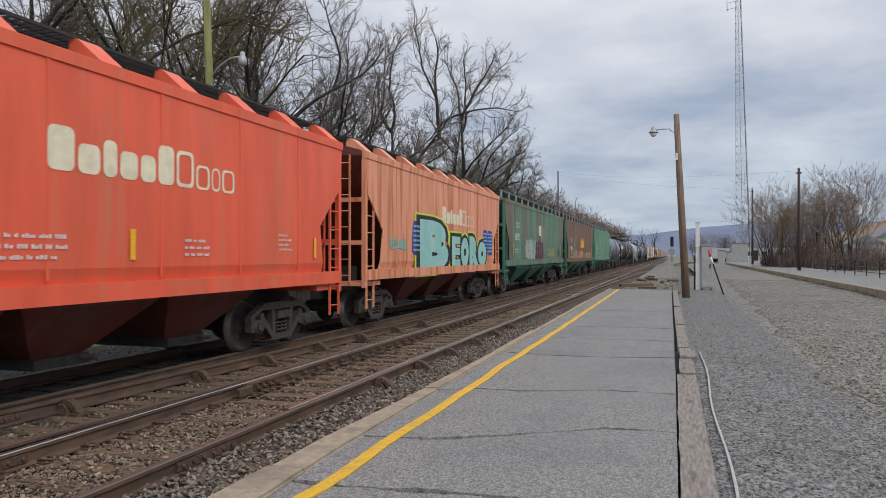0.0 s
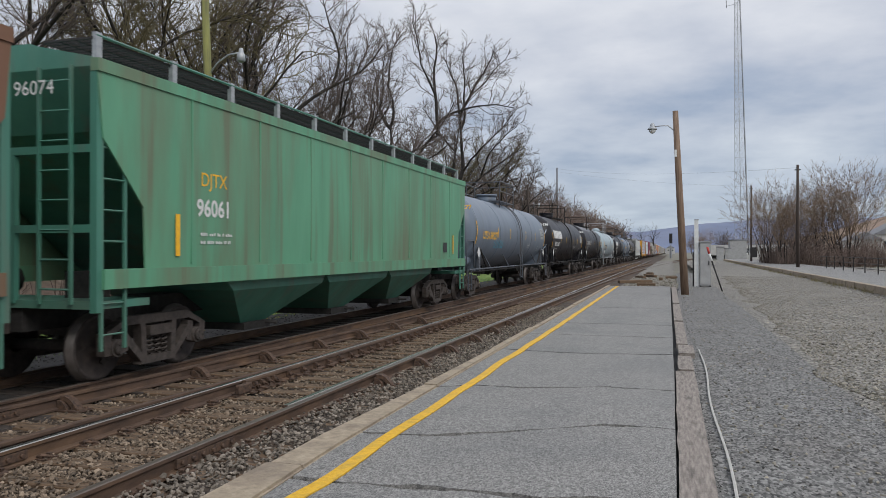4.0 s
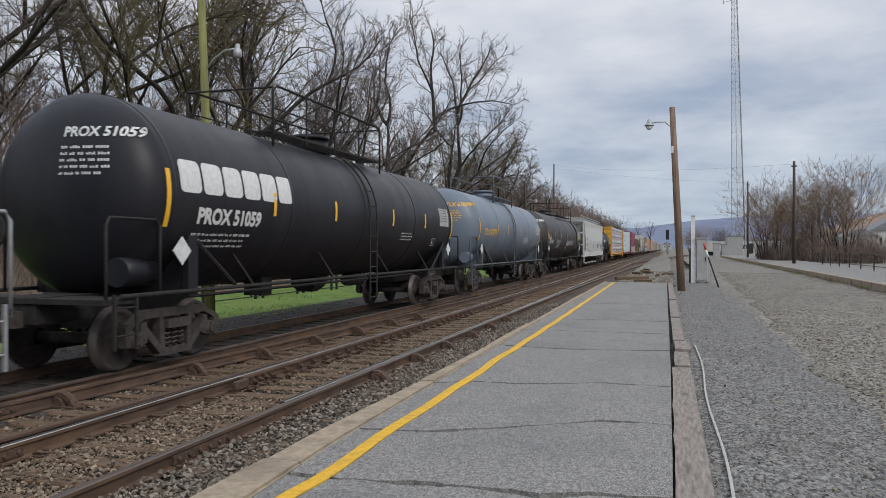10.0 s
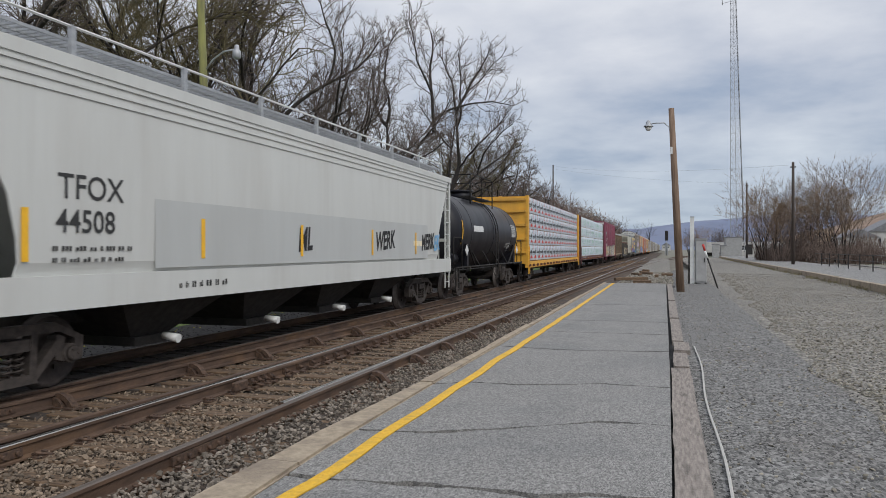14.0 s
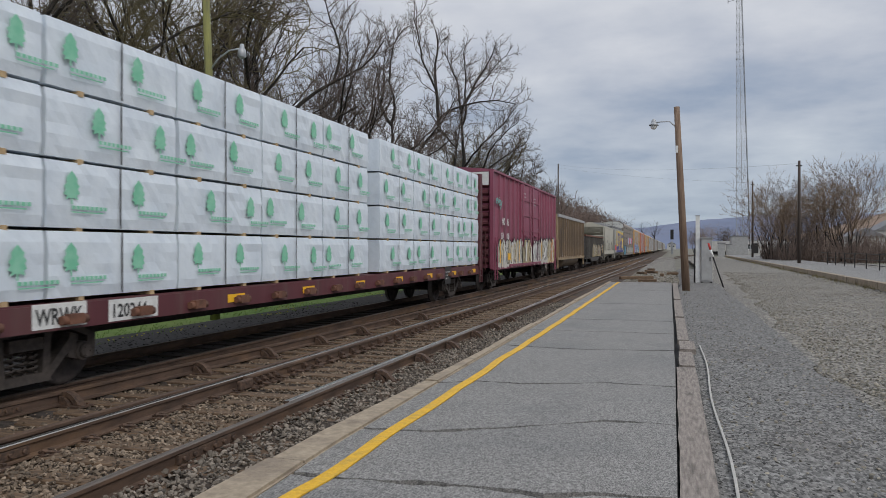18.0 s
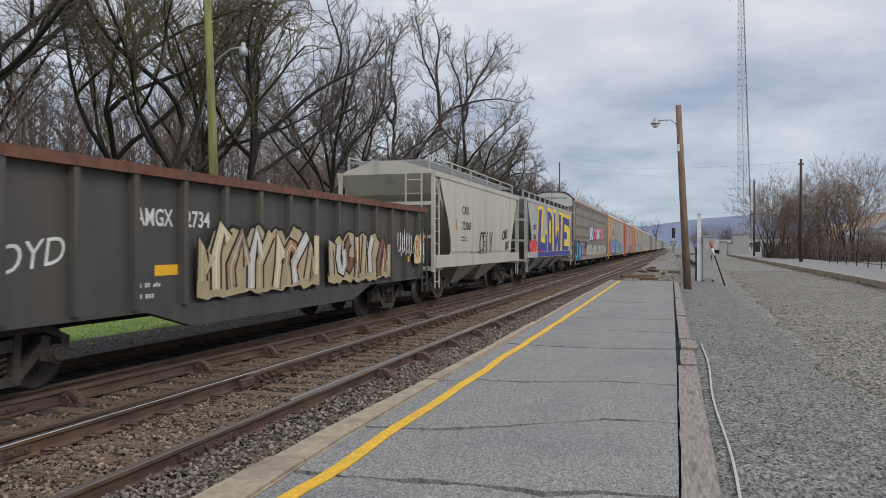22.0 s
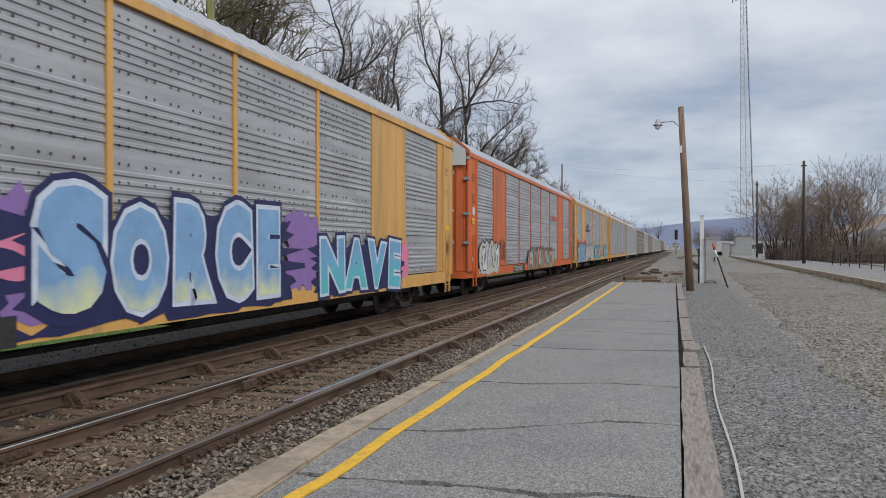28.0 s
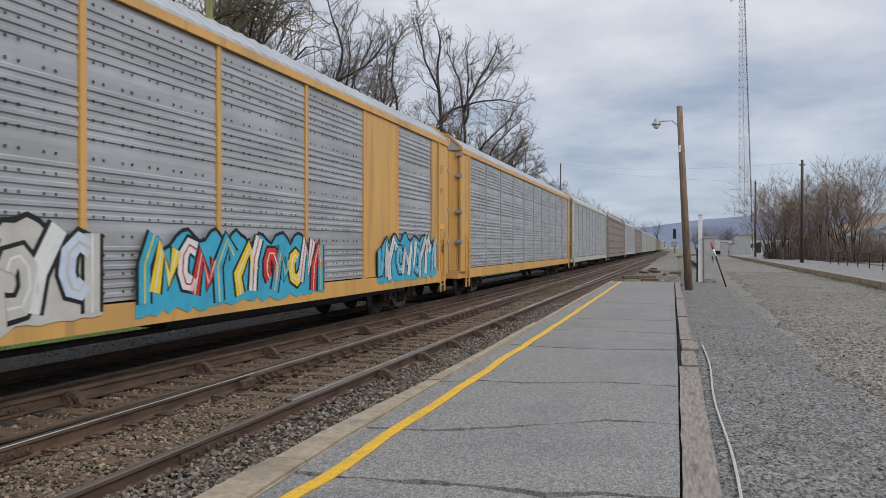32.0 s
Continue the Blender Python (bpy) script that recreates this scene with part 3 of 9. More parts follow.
M["rack_roof"] = surf("galvanised_roof_sheet", (0.36, 0.37, 0.39), (0.30, 0.31, 0.33), 0.9, 0.5, metal=0.2)
M["tank_rail"] = paint("dark_grey_rail_paint", (78, 84, 92), 0.85)
M["old_graf"] = surf("weathered_graffiti", c(186, 164, 132), c(124, 96, 70), 2.4, 0.7, grime=c(96, 82, 62), grime_amt=0.8, gscale=1.6, gmin=0.46, streak=c(210, 130, 60), streak_amt=0.8, sfreq=3.0, smin=0.56)
M["under"] = surf("sooty_underframe", (0.026, 0.023, 0.021), (0.012, 0.011, 0.010), 8, 0.85, bump=0.3)
M["truck"] = surf("rusty_cast_steel", (0.075, 0.060, 0.052), (0.036, 0.030, 0.027), 10, 0.8, metal=0.1, bump=0.5, bscale=30)
M["wheel"] = surf("worn_wheel_steel", (0.060, 0.046, 0.040), (0.030, 0.024, 0.022), 7, 0.85, metal=0.0)
M["tread"] = surf("worn_wheel_tread", (0.15, 0.13, 0.12), (0.09, 0.078, 0.07), 6, 0.5, metal=0.4)
M["mesh_black"] = surf("black_steel_grating", (0.02, 0.02, 0.02), (0.035, 0.03, 0.028), 8, 0.7)
M["white_ink"] = surf("white_stencil_paint", (0.68, 0.68, 0.66), (0.55, 0.55, 0.53), 12, 0.6)
M["pale_ink"] = surf("pale_yellow_white_paint", (0.80, 0.72, 0.52), (0.66, 0.58, 0.42), 5, 0.6)
M["black_ink"] = surf("black_stencil_paint", (0.02, 0.02, 0.02), (0.035, 0.035, 0.035), 12, 0.6)
M["amber"] = surf("yellow_reflective_strip", (0.85, 0.47, 0.02), (0.75, 0.40, 0.02), 15, 0.45)
M["lumber_white"] = surf("white_lumber_wrap", (0.68, 0.735, 0.78), (0.57, 0.63, 0.69), 2.2, 0.42, bump=0.9, bscale=6, stretch=(1, 1, 0.6))
M["lumber_wood"] = surf("sawn_lumber_ends", (0.50, 0.36, 0.20), (0.36, 0.25, 0.14), 10, 0.8)
M["strap"] = surf("black_strap", (0.03, 0.03, 0.03), (0.05, 0.05, 0.05), 10, 0.6)
for key, rgb in dict(red=(206, 52, 40), teal=(110, 190, 180), cyan=(60, 170, 200), navy=(36, 40, 84), blue=(56, 66, 140), yellow=(240, 205, 50), pink=(220, 130, 160), violet=(140, 110, 170), silver=(196, 192, 184), skin=(206, 190, 150), black=(22, 22, 24), white=(222, 222, 218), green=(60, 150, 105), lime=(205, 215, 60), orange=(230, 140, 40), brown=(120, 80, 60), sky=(120, 175, 215), plum=(92, 44, 62)).items():
    a = c(*rgb)
    M["spray_" + key] = surf(key + "_spray_paint", a, tuple(v * 0.86 for v in a), 3.0, 0.55, grime=tuple(v * 0.55 for v in a), grime_amt=0.25, gscale=1.5)


def fade(name, up, down, z0, z1):
    """Spray paint that runs from one colour above to another below, as sprayed."""
    m = surf(name, up, None, 2.0, 0.55)
    nt = m.node_tree
    n, L = nt.nodes.new, nt.links.new
    p = nt.nodes["Principled BSDF"]
    src = p.inputs["Base Color"].links[0].from_socket
    co, sp, ad, nz, mr, mx = n("ShaderNodeTexCoord"), n("ShaderNodeSeparateXYZ"), n("ShaderNodeMath"), n("ShaderNodeTexNoise"), n("ShaderNodeMapRange"), n("ShaderNodeMixRGB")
    nz.inputs["Scale"].default_value = 2.2
    ad.operation, ad.inputs[1].default_value = "MULTIPLY_ADD", 1.0
    L(co.outputs["Object"], sp.inputs[0]); L(co.outputs["Object"], nz.inputs["Vector"])
    L(nz.outputs["Fac"], ad.inputs[0]); L(sp.outputs[2], ad.inputs[2])
    mr.inputs["From Min"].default_value, mr.inputs["From Max"].default_value = z0 + 0.5, z1 + 0.5
    L(ad.outputs[0], mr.inputs["Value"]); L(mr.outputs[0], mx.inputs[0])
    mx.inputs[1].default_value = (*down, 1)
    L(src, mx.inputs[2]); L(mx.outputs[0], p.inputs["Base Color"])
    return m


M["spray_fade_cream"] = fade("blue_to_cream_spray_paint", c(128, 168, 208), c(208, 212, 170), 1.0, 1.45)
M["spray_fade_teal"] = fade("teal_to_blue_spray_paint", c(120, 170, 210), c(90, 180, 190), 1.0, 1.7)
M["spray_teal_dark"] = surf("faded_teal_panel_paint", c(62, 128, 120), c(52, 112, 104), 3.0, 0.55)
M["spray_aqua"] = surf("pale_aqua_spray_paint", c(150, 196, 188), c(132, 184, 178), 2.0, 0.55)
M["old_white"] = surf("worn_white_spray_paint", c(176, 182, 176), c(120, 140, 130), 3.0, 0.6, grime=c(84, 130, 108), grime_amt=0.8, gscale=1.4, gmin=0.47)
M["poster_old"] = surf("faded_gold_poster", c(138, 124, 82), c(104, 108, 88), 1.2, 0.7, grime=c(92, 128, 108), grime_amt=0.7, gscale=0.9)
M["spray_plum_dull"] = surf("dull_plum_spray_paint", c(74, 48, 58), c(60, 42, 48), 3.0, 0.6)
M["spray_old_beige"] = surf("beige_spray_paint", c(176, 160, 126), c(156, 140, 108), 2.5, 0.6)
M["spray_old_graf"] = M["old_graf"]
M["spray_pale_gold"] = surf("faded_yellow_spray_paint", c(200, 184, 110), c(170, 156, 92), 3.0, 0.6)
M["spray_frost"] = surf("pale_frost_spray_paint", c(205, 214, 226), c(180, 192, 210), 3.0, 0.55)
M["spray_fade_gold"] = fade("red_to_gold_spray_paint", c(214, 96, 60), c(236, 186, 62), 2.6, 3.0)


# ---- train: shared pieces ----
def lettering(body, size, material, parent, y, z, x=0.0, bold=0.0, name="lettering", drum=None, wide=1.0, center=False, label="", lean=0.0, tilt=0.0):
    """Lettering on the side that faces the platform; drum = (radius, height of the axis) bends it round a tank."""
    cu = bpy.data.curves.new(name, "FONT")
    cu.body, cu.size, cu.offset, cu.shear = body, size, bold, lean
    cu.resolution_u = 3
    cu.align_x = "CENTER" if center else "LEFT"
    tmp = bpy.data.objects.new("tmp", cu)
    scene.collection.objects.link(tmp)
    me = bpy.data.meshes.new_from_object(tmp.evaluated_get(bpy.context.evaluated_depsgraph_get()))
    bpy.data.objects.remove(tmp)
    bm = bmesh.new()
    bm.from_mesh(me)
    bpy.data.meshes.remove(me)
    ct, st = math.cos(radians(tilt)), math.sin(radians(tilt))
    for v in bm.verts:
        u, w = v.co.x * wide, v.co.y
        v.co = Vector((0, u * ct - w * st, u * st + w * ct))
    lay(bm, y, z, x, drum)
    return part(name, bm, material, parent, label)


def lay(bm, y, z, x, drum=None):
    """Puts flat artwork (in local y, z) on a side at x, or round a drum."""
    if drum:
        r, zc = drum
        lo = min((v.co.z for v in bm.verts), default=0)
        hi = max((v.co.z for v in bm.verts), default=0)
        s = lo + 0.09
        while s < hi:
            bmesh.ops.bisect_plane(bm, geom=bm.verts[:] + bm.edges[:] + bm.faces[:], plane_co=(0, 0, s), plane_no=(0, 0, 1))
            s += 0.09
        for v in bm.verts:
            a = (v.co.z + z - zc) / r
            v.co = Vector(((r + 0.006) * math.cos(a), v.co.y + y, zc + (r + 0.006) * math.sin(a)))
    else:
        for v in bm.verts:
            v.co = Vector((x, v.co.y + y, v.co.z + z))
    return bm


def bars(rows, material, parent, y, z, x=0.0, drum=None, name="lettering", label=""):
    """Unreadable lettering: short bars; rows of (y offset, z offset, length, height)."""
    bm = bmesh.new()
    for a, b, l, h in rows:
        bm.faces.new([bm.verts.new((0, a + p, b + q)) for p, q in ((0, 0), (l, 0), (l, h), (0, h))])
    ob = part(name, lay(bm, y, z, x, drum), material, parent, label)
    return tagged(ob, kind="stuff") if len(rows) > 8 else ob


def stencil(n, w, h, seed):
    """Rows of broken bars like a small block of data lettering."""
    rng = random.Random(seed)
    rows = []
    for i in range(n):
        u, end = 0.0, w * (0.7 + 0.3 * rng.random())
        while u < end:
            l = rng.uniform(0.05, 0.19)
            k = max(2, int(l / (h * 0.6)))
            for j in range(k):
                rows.append((u + l * j / k, -i * h * 1.7, l / k * 0.68, h * rng.choice((0.7, 0.7, 0.5))))
            u += l + h * 0.6
    return rows


def blob(pts, y, z, x, material, parent, name="graffiti", drum=None, label=""):
    """A flat painted patch with the given outline (y, z)."""
    bm = bmesh.new()
    bm.faces.new([bm.verts.new((0, a, b)) for a, b in pts])
    bm.normal_update()
    bmesh.ops.triangulate(bm, faces=bm.faces)
    return part(name, lay(bm, y, z, x, drum), material, parent, label)


def letter_blocks(bm, sizes, heavy):
    """Rounded blocks of a name's letter sizes: solid ones, then (after the first few) hollow ones."""
    u, r_ = 0.0, 0.09
    for i_, (wd, hh) in enumerate(sizes):
        o_ = []
        for cx, cy, a0 in ((wd - r_, hh - r_, 0), (r_, hh - r_, 3), (r_, r_, 6), (wd - r_, r_, 9)):
            o_ += [(cx + r_ * math.cos((a0 + q) * 0.5236), cy + r_ * math.sin((a0 + q) * 0.5236)) for q in range(4)]
        if i_ < heavy:
            bm.faces.new([bm.verts.new((0, u + p, q)) for p, q in o_])
        else:
            in_ = [(wd / 2 + (p - wd / 2) * 0.72, hh / 2 + (q - hh / 2) * 0.8) for p, q in o_]
            va, vb = ([bm.verts.new((0, u + p, q)) for p, q in w_] for w_ in (o_, in_))
            for q in range(16):
                bm.faces.new((va[q], va[(q + 1) % 16], vb[(q + 1) % 16], vb[q]))
        u += wd + 0.055
    bmesh.ops.triangulate(bm, faces=bm.faces)
    return bm


def cloud(w, h, seed, k=34, rag=0.16):
    """A ragged patch outline of about w by h, resting on z = 0."""
    rng = random.Random(seed)
    out = []
    for i in range(k):
        a = 2 * math.pi * i / k
        p, q = math.cos(a), math.sin(a)
        s = 1 / max(abs(p), abs(q)) ** 0.86
        r = 1 + rng.uniform(-rag, rag)
        out.append((w / 2 + p * s * w / 2 * r, max(0, h / 2 + q * s * h / 2 * r)))
    return out


def tag(word, y, z, x, size, parent, fill, edge, back=None, drum=None, wide=1.0, seed=1, bold=0.05, tilt=0):
    """Sprayed block letters: an edge, a fill and, if given, a patch behind."""
    n = len(word) * 0.68 * size * wide
    if back:
        blob(cloud(n * 1.12, size * 1.15, seed), y - n * 0.06, z - size * 0.18, x, M["spray_" + back], parent, drum=drum)
    lettering(word, size, M["spray_" + edge], parent, y, z, x + 0.004, size * (bold + 0.055), "graffiti", drum, wide, tilt=tilt)
    lettering(word, size, M["spray_" + fill], parent, y, z, x + 0.008, size * bold, "graffiti", drum, wide, tilt=tilt)


def fade_letters(word, y, z, size, parent, x, wide=1.0, bold=0.05, seed=3, low="cream", first=1.0):
    """Sprayed letters one by one: dark edge, pale rim, fill, each a little higher, larger or tilted; pale lower halves."""
    rng = random.Random(seed)
    u = y
    for n_, ch in enumerate(word):
        s, dz, ti = size * rng.uniform(0.94, 1.12), rng.uniform(-0.05, 0.07), rng.uniform(-5, 5)
        for k_, (col, o) in enumerate((("navy", 0.13), ("frost", 0.085), ("fade_" + low, 0.04))):
            ob = lettering(ch, s, M["spray_" + col], parent, u, z + dz, x + 0.004 * k_, s * (bold + o - 0.04), "graffiti", wide=wide * (first if n_ == 0 else 1), tilt=ti)
        u += max(v.co.y for v in ob.data.vertices) - u + size * 0.11


def bubble(word, places, parent, x):
    """Fat outlined letters; places: (start, base, size, width factor) for each."""
    for k_, (col, o) in enumerate((("lime", 0.30), ("black", 0.245), ("aqua", 0.13))):
        for ch, (u, z, s, w) in zip(word, places):
            lettering(ch, s, M["spray_" + col], parent, u, z, x + 0.004 * k_ + 0.002, o if ch != "E" else o - 0.07, "graffiti", wide=w)


def ribbon(bm, pts, w):
    """A flat brush stroke of width w along points (y, z)."""
    prev = None
    for i, (a, b) in enumerate(pts):
        p, q = pts[max(i - 1, 0)], pts[min(i + 1, len(pts) - 1)]
        d = Vector((q[0] - p[0], q[1] - p[1]))
        d = d.normalized() if d.length > 1e-6 else Vector((1, 0))
        cur = (bm.verts.new((0, a - d.y * w / 2, b + d.x * w / 2)), bm.verts.new((0, a + d.y * w / 2, b - d.x * w / 2)))
        if prev:
            bm.faces.new((prev[0], cur[0], cur[1], prev[1]))
        prev = cur


def wild(y, z, x, w, h, parent, colours, seed, drum=None, k=0):
    """Tangled sprayed letter forms: fat strokes with dark edges, in several colours, over a ragged patch."""
    rng = random.Random(seed)
    k = max(2, int(w / (h * 0.55)))
    edge = "black"
    fills = [q for q in colours if q != edge] or [colours[0]]
    # ragged ground: bumps over each letter
    top = []
    n = k * 5
    for i in range(n + 1):
        f = i / n
        top.append((w * f, h * (0.80 + 0.16 * abs(math.sin(f * math.pi * k)) + rng.uniform(-0.05, 0.05)) * min(1, 0.45 + 4 * f, 0.45 + 4 * (1 - f))))
    low = [(w * i / n, h * rng.uniform(-0.03, 0.06)) for i in range(n + 1)]
    bm = bmesh.new()
    t_ = [bm.verts.new((0, *p)) for p in top]
    l_ = [bm.verts.new((0, *p)) for p in low]
    for i in range(n):
        bm.faces.new((l_[i], l_[i + 1], t_[i + 1], t_[i]))
    part("graffiti", lay(bm, y, z, x, drum), M["spray_" + colours[0]], parent)
    bm = bmesh.new()
    ribbon(bm, top, h * 0.05)
    part("graffiti", lay(bm, y, z, x + 0.002, drum), M["spray_" + edge], parent)
    strokes = []
    # interlocking bolts, hooks and bars; no letters
    k2 = max(3, int(w / (h * 0.36)))
    for i in range(k2 + 1):
        u, cw = w * (i - 0.1) / k2, w / k2
        lo, hi = h * rng.uniform(0.04, 0.16), h * rng.uniform(0.74, 0.93)
        P = lambda a, b: (min(max(u + cw * a, 0.03 * w), 0.97 * w), lo + (hi - lo) * b)
        g = rng.random()
        if g < 0.28:
            cx, a0 = rng.uniform(0.3, 0.7), rng.uniform(0, 6.28)
            m = rng.choice((-1, 1))
            strokes.append([P(cx + (0.22 + 0.05 * j) * math.cos(a0 + m * j * 0.8), 0.5 + (0.2 + 0.035 * j) * math.sin(a0 + m * j * 0.8)) for j in range(7)])
        elif g < 0.7:
            t0, t1 = rng.uniform(-0.2, 0.5), rng.uniform(0.3, 1.1)
            strokes.append([P(t0, 0), P(t0 + rng.uniform(-0.2, 0.2), rng.uniform(0.4, 0.6)), P(t1, 1.0)] + ([P(t1 + 0.4, rng.uniform(0.4, 0.8))] if rng.random() < 0.5 else []))
        else:
            q_ = [rng.uniform(0, 0.2), rng.uniform(0.75, 1.0), rng.uniform(0.2, 0.5), rng.uniform(0.6, 1.0)]
            strokes.append([P(-0.1 + 0.36 * j + rng.uniform(-0.1, 0.1), v) for j, v in enumerate(q_)])
    sw = min(w / k2 * 0.50, h * 0.22)
    for i, st in enumerate(strokes):
        for wd, dx, m in ((sw * 1.45, 0.003, edge), (sw * 0.98, 0.006, fills[i % len(fills)]), (sw * 0.13, 0.009, "white" if i % 2 else fills[(i + 1) % len(fills)])):
            bm = bmesh.new()
            ribbon(bm, st, wd)
            part("graffiti", lay(bm, y, z, x + dx, drum), M["spray_" + m], parent)


def scrawl(y, z, x, w, h, parent, col, seed, drum=None, r=0.016, loops=7):
    """A handwritten tag: one thin looping line."""
    rng = random.Random(seed)
    pts = []
    for i in range(loops * 6):
        f = i / (loops * 6 - 1)
        a = f * loops * 2 * math.pi
        pts.append((w * f + 0.35 * w / loops * math.cos(a) + rng.uniform(-0.03, 0.03), h * (0.5 + 0.42 * math.sin(a) * (0.55 + 0.45 * rng.random()))))
    bm = bmesh.new()
    prev = None
    for i, (a, b) in enumerate(pts):
        p, q = pts[max(i - 1, 0)], pts[min(i + 1, len(pts) - 1)]
        d = Vector((q[0] - p[0], q[1] - p[1])).normalized()
        cur = (bm.verts.new((0, a - d.y * r, b + d.x * r)), bm.verts.new((0, a + d.y * r, b - d.x * r)))
        if prev:
            bm.faces.new((prev[0], cur[0], cur[1], prev[1]))
        prev = cur
    part("graffiti", lay(bm, y, z, x, drum), M["spray_" + col], parent)


def wheelset_mesh(r):
    bm = bmesh.new()
    seg = 20
    for s in (-1, 1):
        prof = [(0.60, 0.0), (0.60, 0.12), (0.69, 0.14), (0.705, r - 0.10), (0.685, r - 0.05), (0.685, r + 0.028), (0.715, r + 0.028), (0.73, r), (0.82, r - 0.006), (0.82, r - 0.06), (0.775, r - 0.09), (0.765, 0.15), (0.85, 0.12), (0.85, 0.085), (1.0, 0.08), (1.0, 0.0)]
        rings = [[bm.verts.new((s * p, q * math.cos(2 * math.pi * k / seg), q * math.sin(2 * math.pi * k / seg))) for k in range(seg)] if q > 0 else None for p, q in prof]
        rows = [g for g in rings if g]
        for i, (a, b) in enumerate(zip(rows, rows[1:])):
            for k in range(seg):
                f = bm.faces.new((a[k], a[(k + 1) % seg], b[(k + 1) % seg], b[k]))
                f.material_index = 1 if i in (5, 6) else 0
                f.smooth = True
        bm.faces.new(rows[-1])
    # bolts and chalk marks that turn with the wheel
        for k in range(3):
            a = 2.1 * k
            box(bm, s * 0.775, s * 0.79, 0.24 * math.cos(a) - 0.03, 0.24 * math.cos(a) + 0.03, 0.24 * math.sin(a) - 0.03, 0.24 * math.sin(a) + 0.03)
    tube(bm, [(-0.61, 0, 0), (0.61, 0, 0)], 0.085, 10)
    bmesh.ops.recalc_face_normals(bm, faces=bm.faces)
    me = bpy.data.meshes.new("wheelset")
    bm.to_mesh(me); bm.free()
    me.materials.append(M["wheel"]); me.materials.append(M["tread"])
    return me


def side_frame_mesh():
    """Cast side frame with its two triangular windows and bearing caps."""
    bm = bmesh.new()
    bar = lambda pts: prism(bm, pts, "x", 0.98, 1.12)
    bar([(-1.06, 0.60), (-0.72, 0.74), (0.72, 0.74), (1.06, 0.60), (1.06, 0.68), (0.66, 0.86), (-0.66, 0.86), (-1.06, 0.68)])
    for s in (-1, 1):
        bar([(s * 1.10, 0.36), (s * 1.12, 0.66), (s * 0.98, 0.68), (s * 0.98, 0.36)])
        bar([(s * 0.80, 0.36), (s * 0.80, 0.68), (s * 0.68, 0.70), (s * 0.66, 0.40)])
        bar([(s * 0.70, 0.66), (s * 0.66, 0.46), (s * 0.36, 0.18), (s * 0.30, 0.26), (s * 0.56, 0.52)])
        bar([(s * 0.26, 0.22), (s * 0.36, 0.22), (s * 0.40, 0.78), (s * 0.30, 0.78)])
        tube(bm, [(0.99, s * 0.889, 0.455), (1.16, s * 0.889, 0.455)], 0.125, 12)
        tube(bm, [(1.16, s * 0.889, 0.455), (1.20, s * 0.889, 0.455)], [0.10, 0.085], 12)
        for k in range(3):
            a = k * 2.094
            tube(bm, [(1.19, s * 0.889 + 0.06 * math.cos(a), 0.455 + 0.06 * math.sin(a)), (1.215, s * 0.889 + 0.06 * math.cos(a), 0.455 + 0.06 * math.sin(a))], 0.016, 5)
    bar([(-0.40, 0.16), (0.40, 0.16), (0.34, 0.27), (-0.34, 0.27)])
    box(bm, 0.96, 1.16, -0.24, 0.24, 0.56, 0.70)
    me = bpy.data.meshes.new("side_frame")
    bm.to_mesh(me); bm.free(); me.materials.append(M["truck"])
    return me


def spring_mesh():
    bm = bmesh.new()
    for yy in (-0.16, 0.0, 0.16):
        pts = [(1.05 + 0.06 * math.cos(a * 1.05), yy + 0.06 * math.sin(a * 1.05), 0.27 + 0.0115 * a) for a in range(26)]
        tube(bm, pts, 0.017, 4)
    me = bpy.data.meshes.new("spring")
    bm.to_mesh(me); bm.free(); me.materials.append(M["truck"])
    return me


ME = {"w36": wheelset_mesh(0.457), "w33": wheelset_mesh(0.42), "frame": side_frame_mesh(), "spring": spring_mesh()}
_bm = B((-1.0, 1.0, -0.2, 0.2, 0.50, 0.74), (-0.15, 0.15, -0.9, 0.9, 0.42, 0.5))
ME["bolster"] = bpy.data.meshes.new("truck"); _bm.to_mesh(ME["bolster"]); _bm.free(); ME["bolster"].materials.append(M["truck"])
# knuckle coupler with its shank, reaching outwards along +y
_bm = B((-0.10, 0.10, -0.9, 0.25, 0.70, 0.92), (-0.16, 0.16, 0.25, 0.50, 0.66, 0.98), (-0.16, -0.05, 0.5, 0.68, 0.68, 0.96), (0.02, 0.16, 0.5, 0.6, 0.68, 0.96))
tube(_bm, [(0.12, 0.3, 0.7), (0.2, 0.35, 0.45), (0.18, 0.6, 0.32)], 0.03, 6)
ME["coupler"] = bpy.data.meshes.new("coupler"); _bm.to_mesh(ME["coupler"]); _bm.free(); ME["coupler"].materials.append(M["truck"])
WHEELS = []


def add_trucks(car, half, big=True):
    for s in (-1, 1):
        tk = part("truck", ME["bolster"], None, car)
        tk.location = (0, s * half, 0)
        for m in (1, -1):
            f = part("side_frame", ME["frame"], None, tk)
            f.scale = (m, 1, 1)
            g = part("spring", ME["spring"], None, tk)
            g.scale = (m, 1, 1)
        for d in (-0.889, 0.889):
            w = part("wheelset", ME["w36" if big else "w33"], None, tk)
            w.delta_location = (0, d, 0.457 if big else 0.42)
            WHEELS.append((w, 0.457 if big else 0.42))


def add_couplers(car, half):
    for s in (-1, 1):
        k = part("coupler", ME["coupler"], None, car)
        k.location = (0, s * half, 0)
        k.rotation_euler = (0, 0, 0 if s > 0 else math.pi)


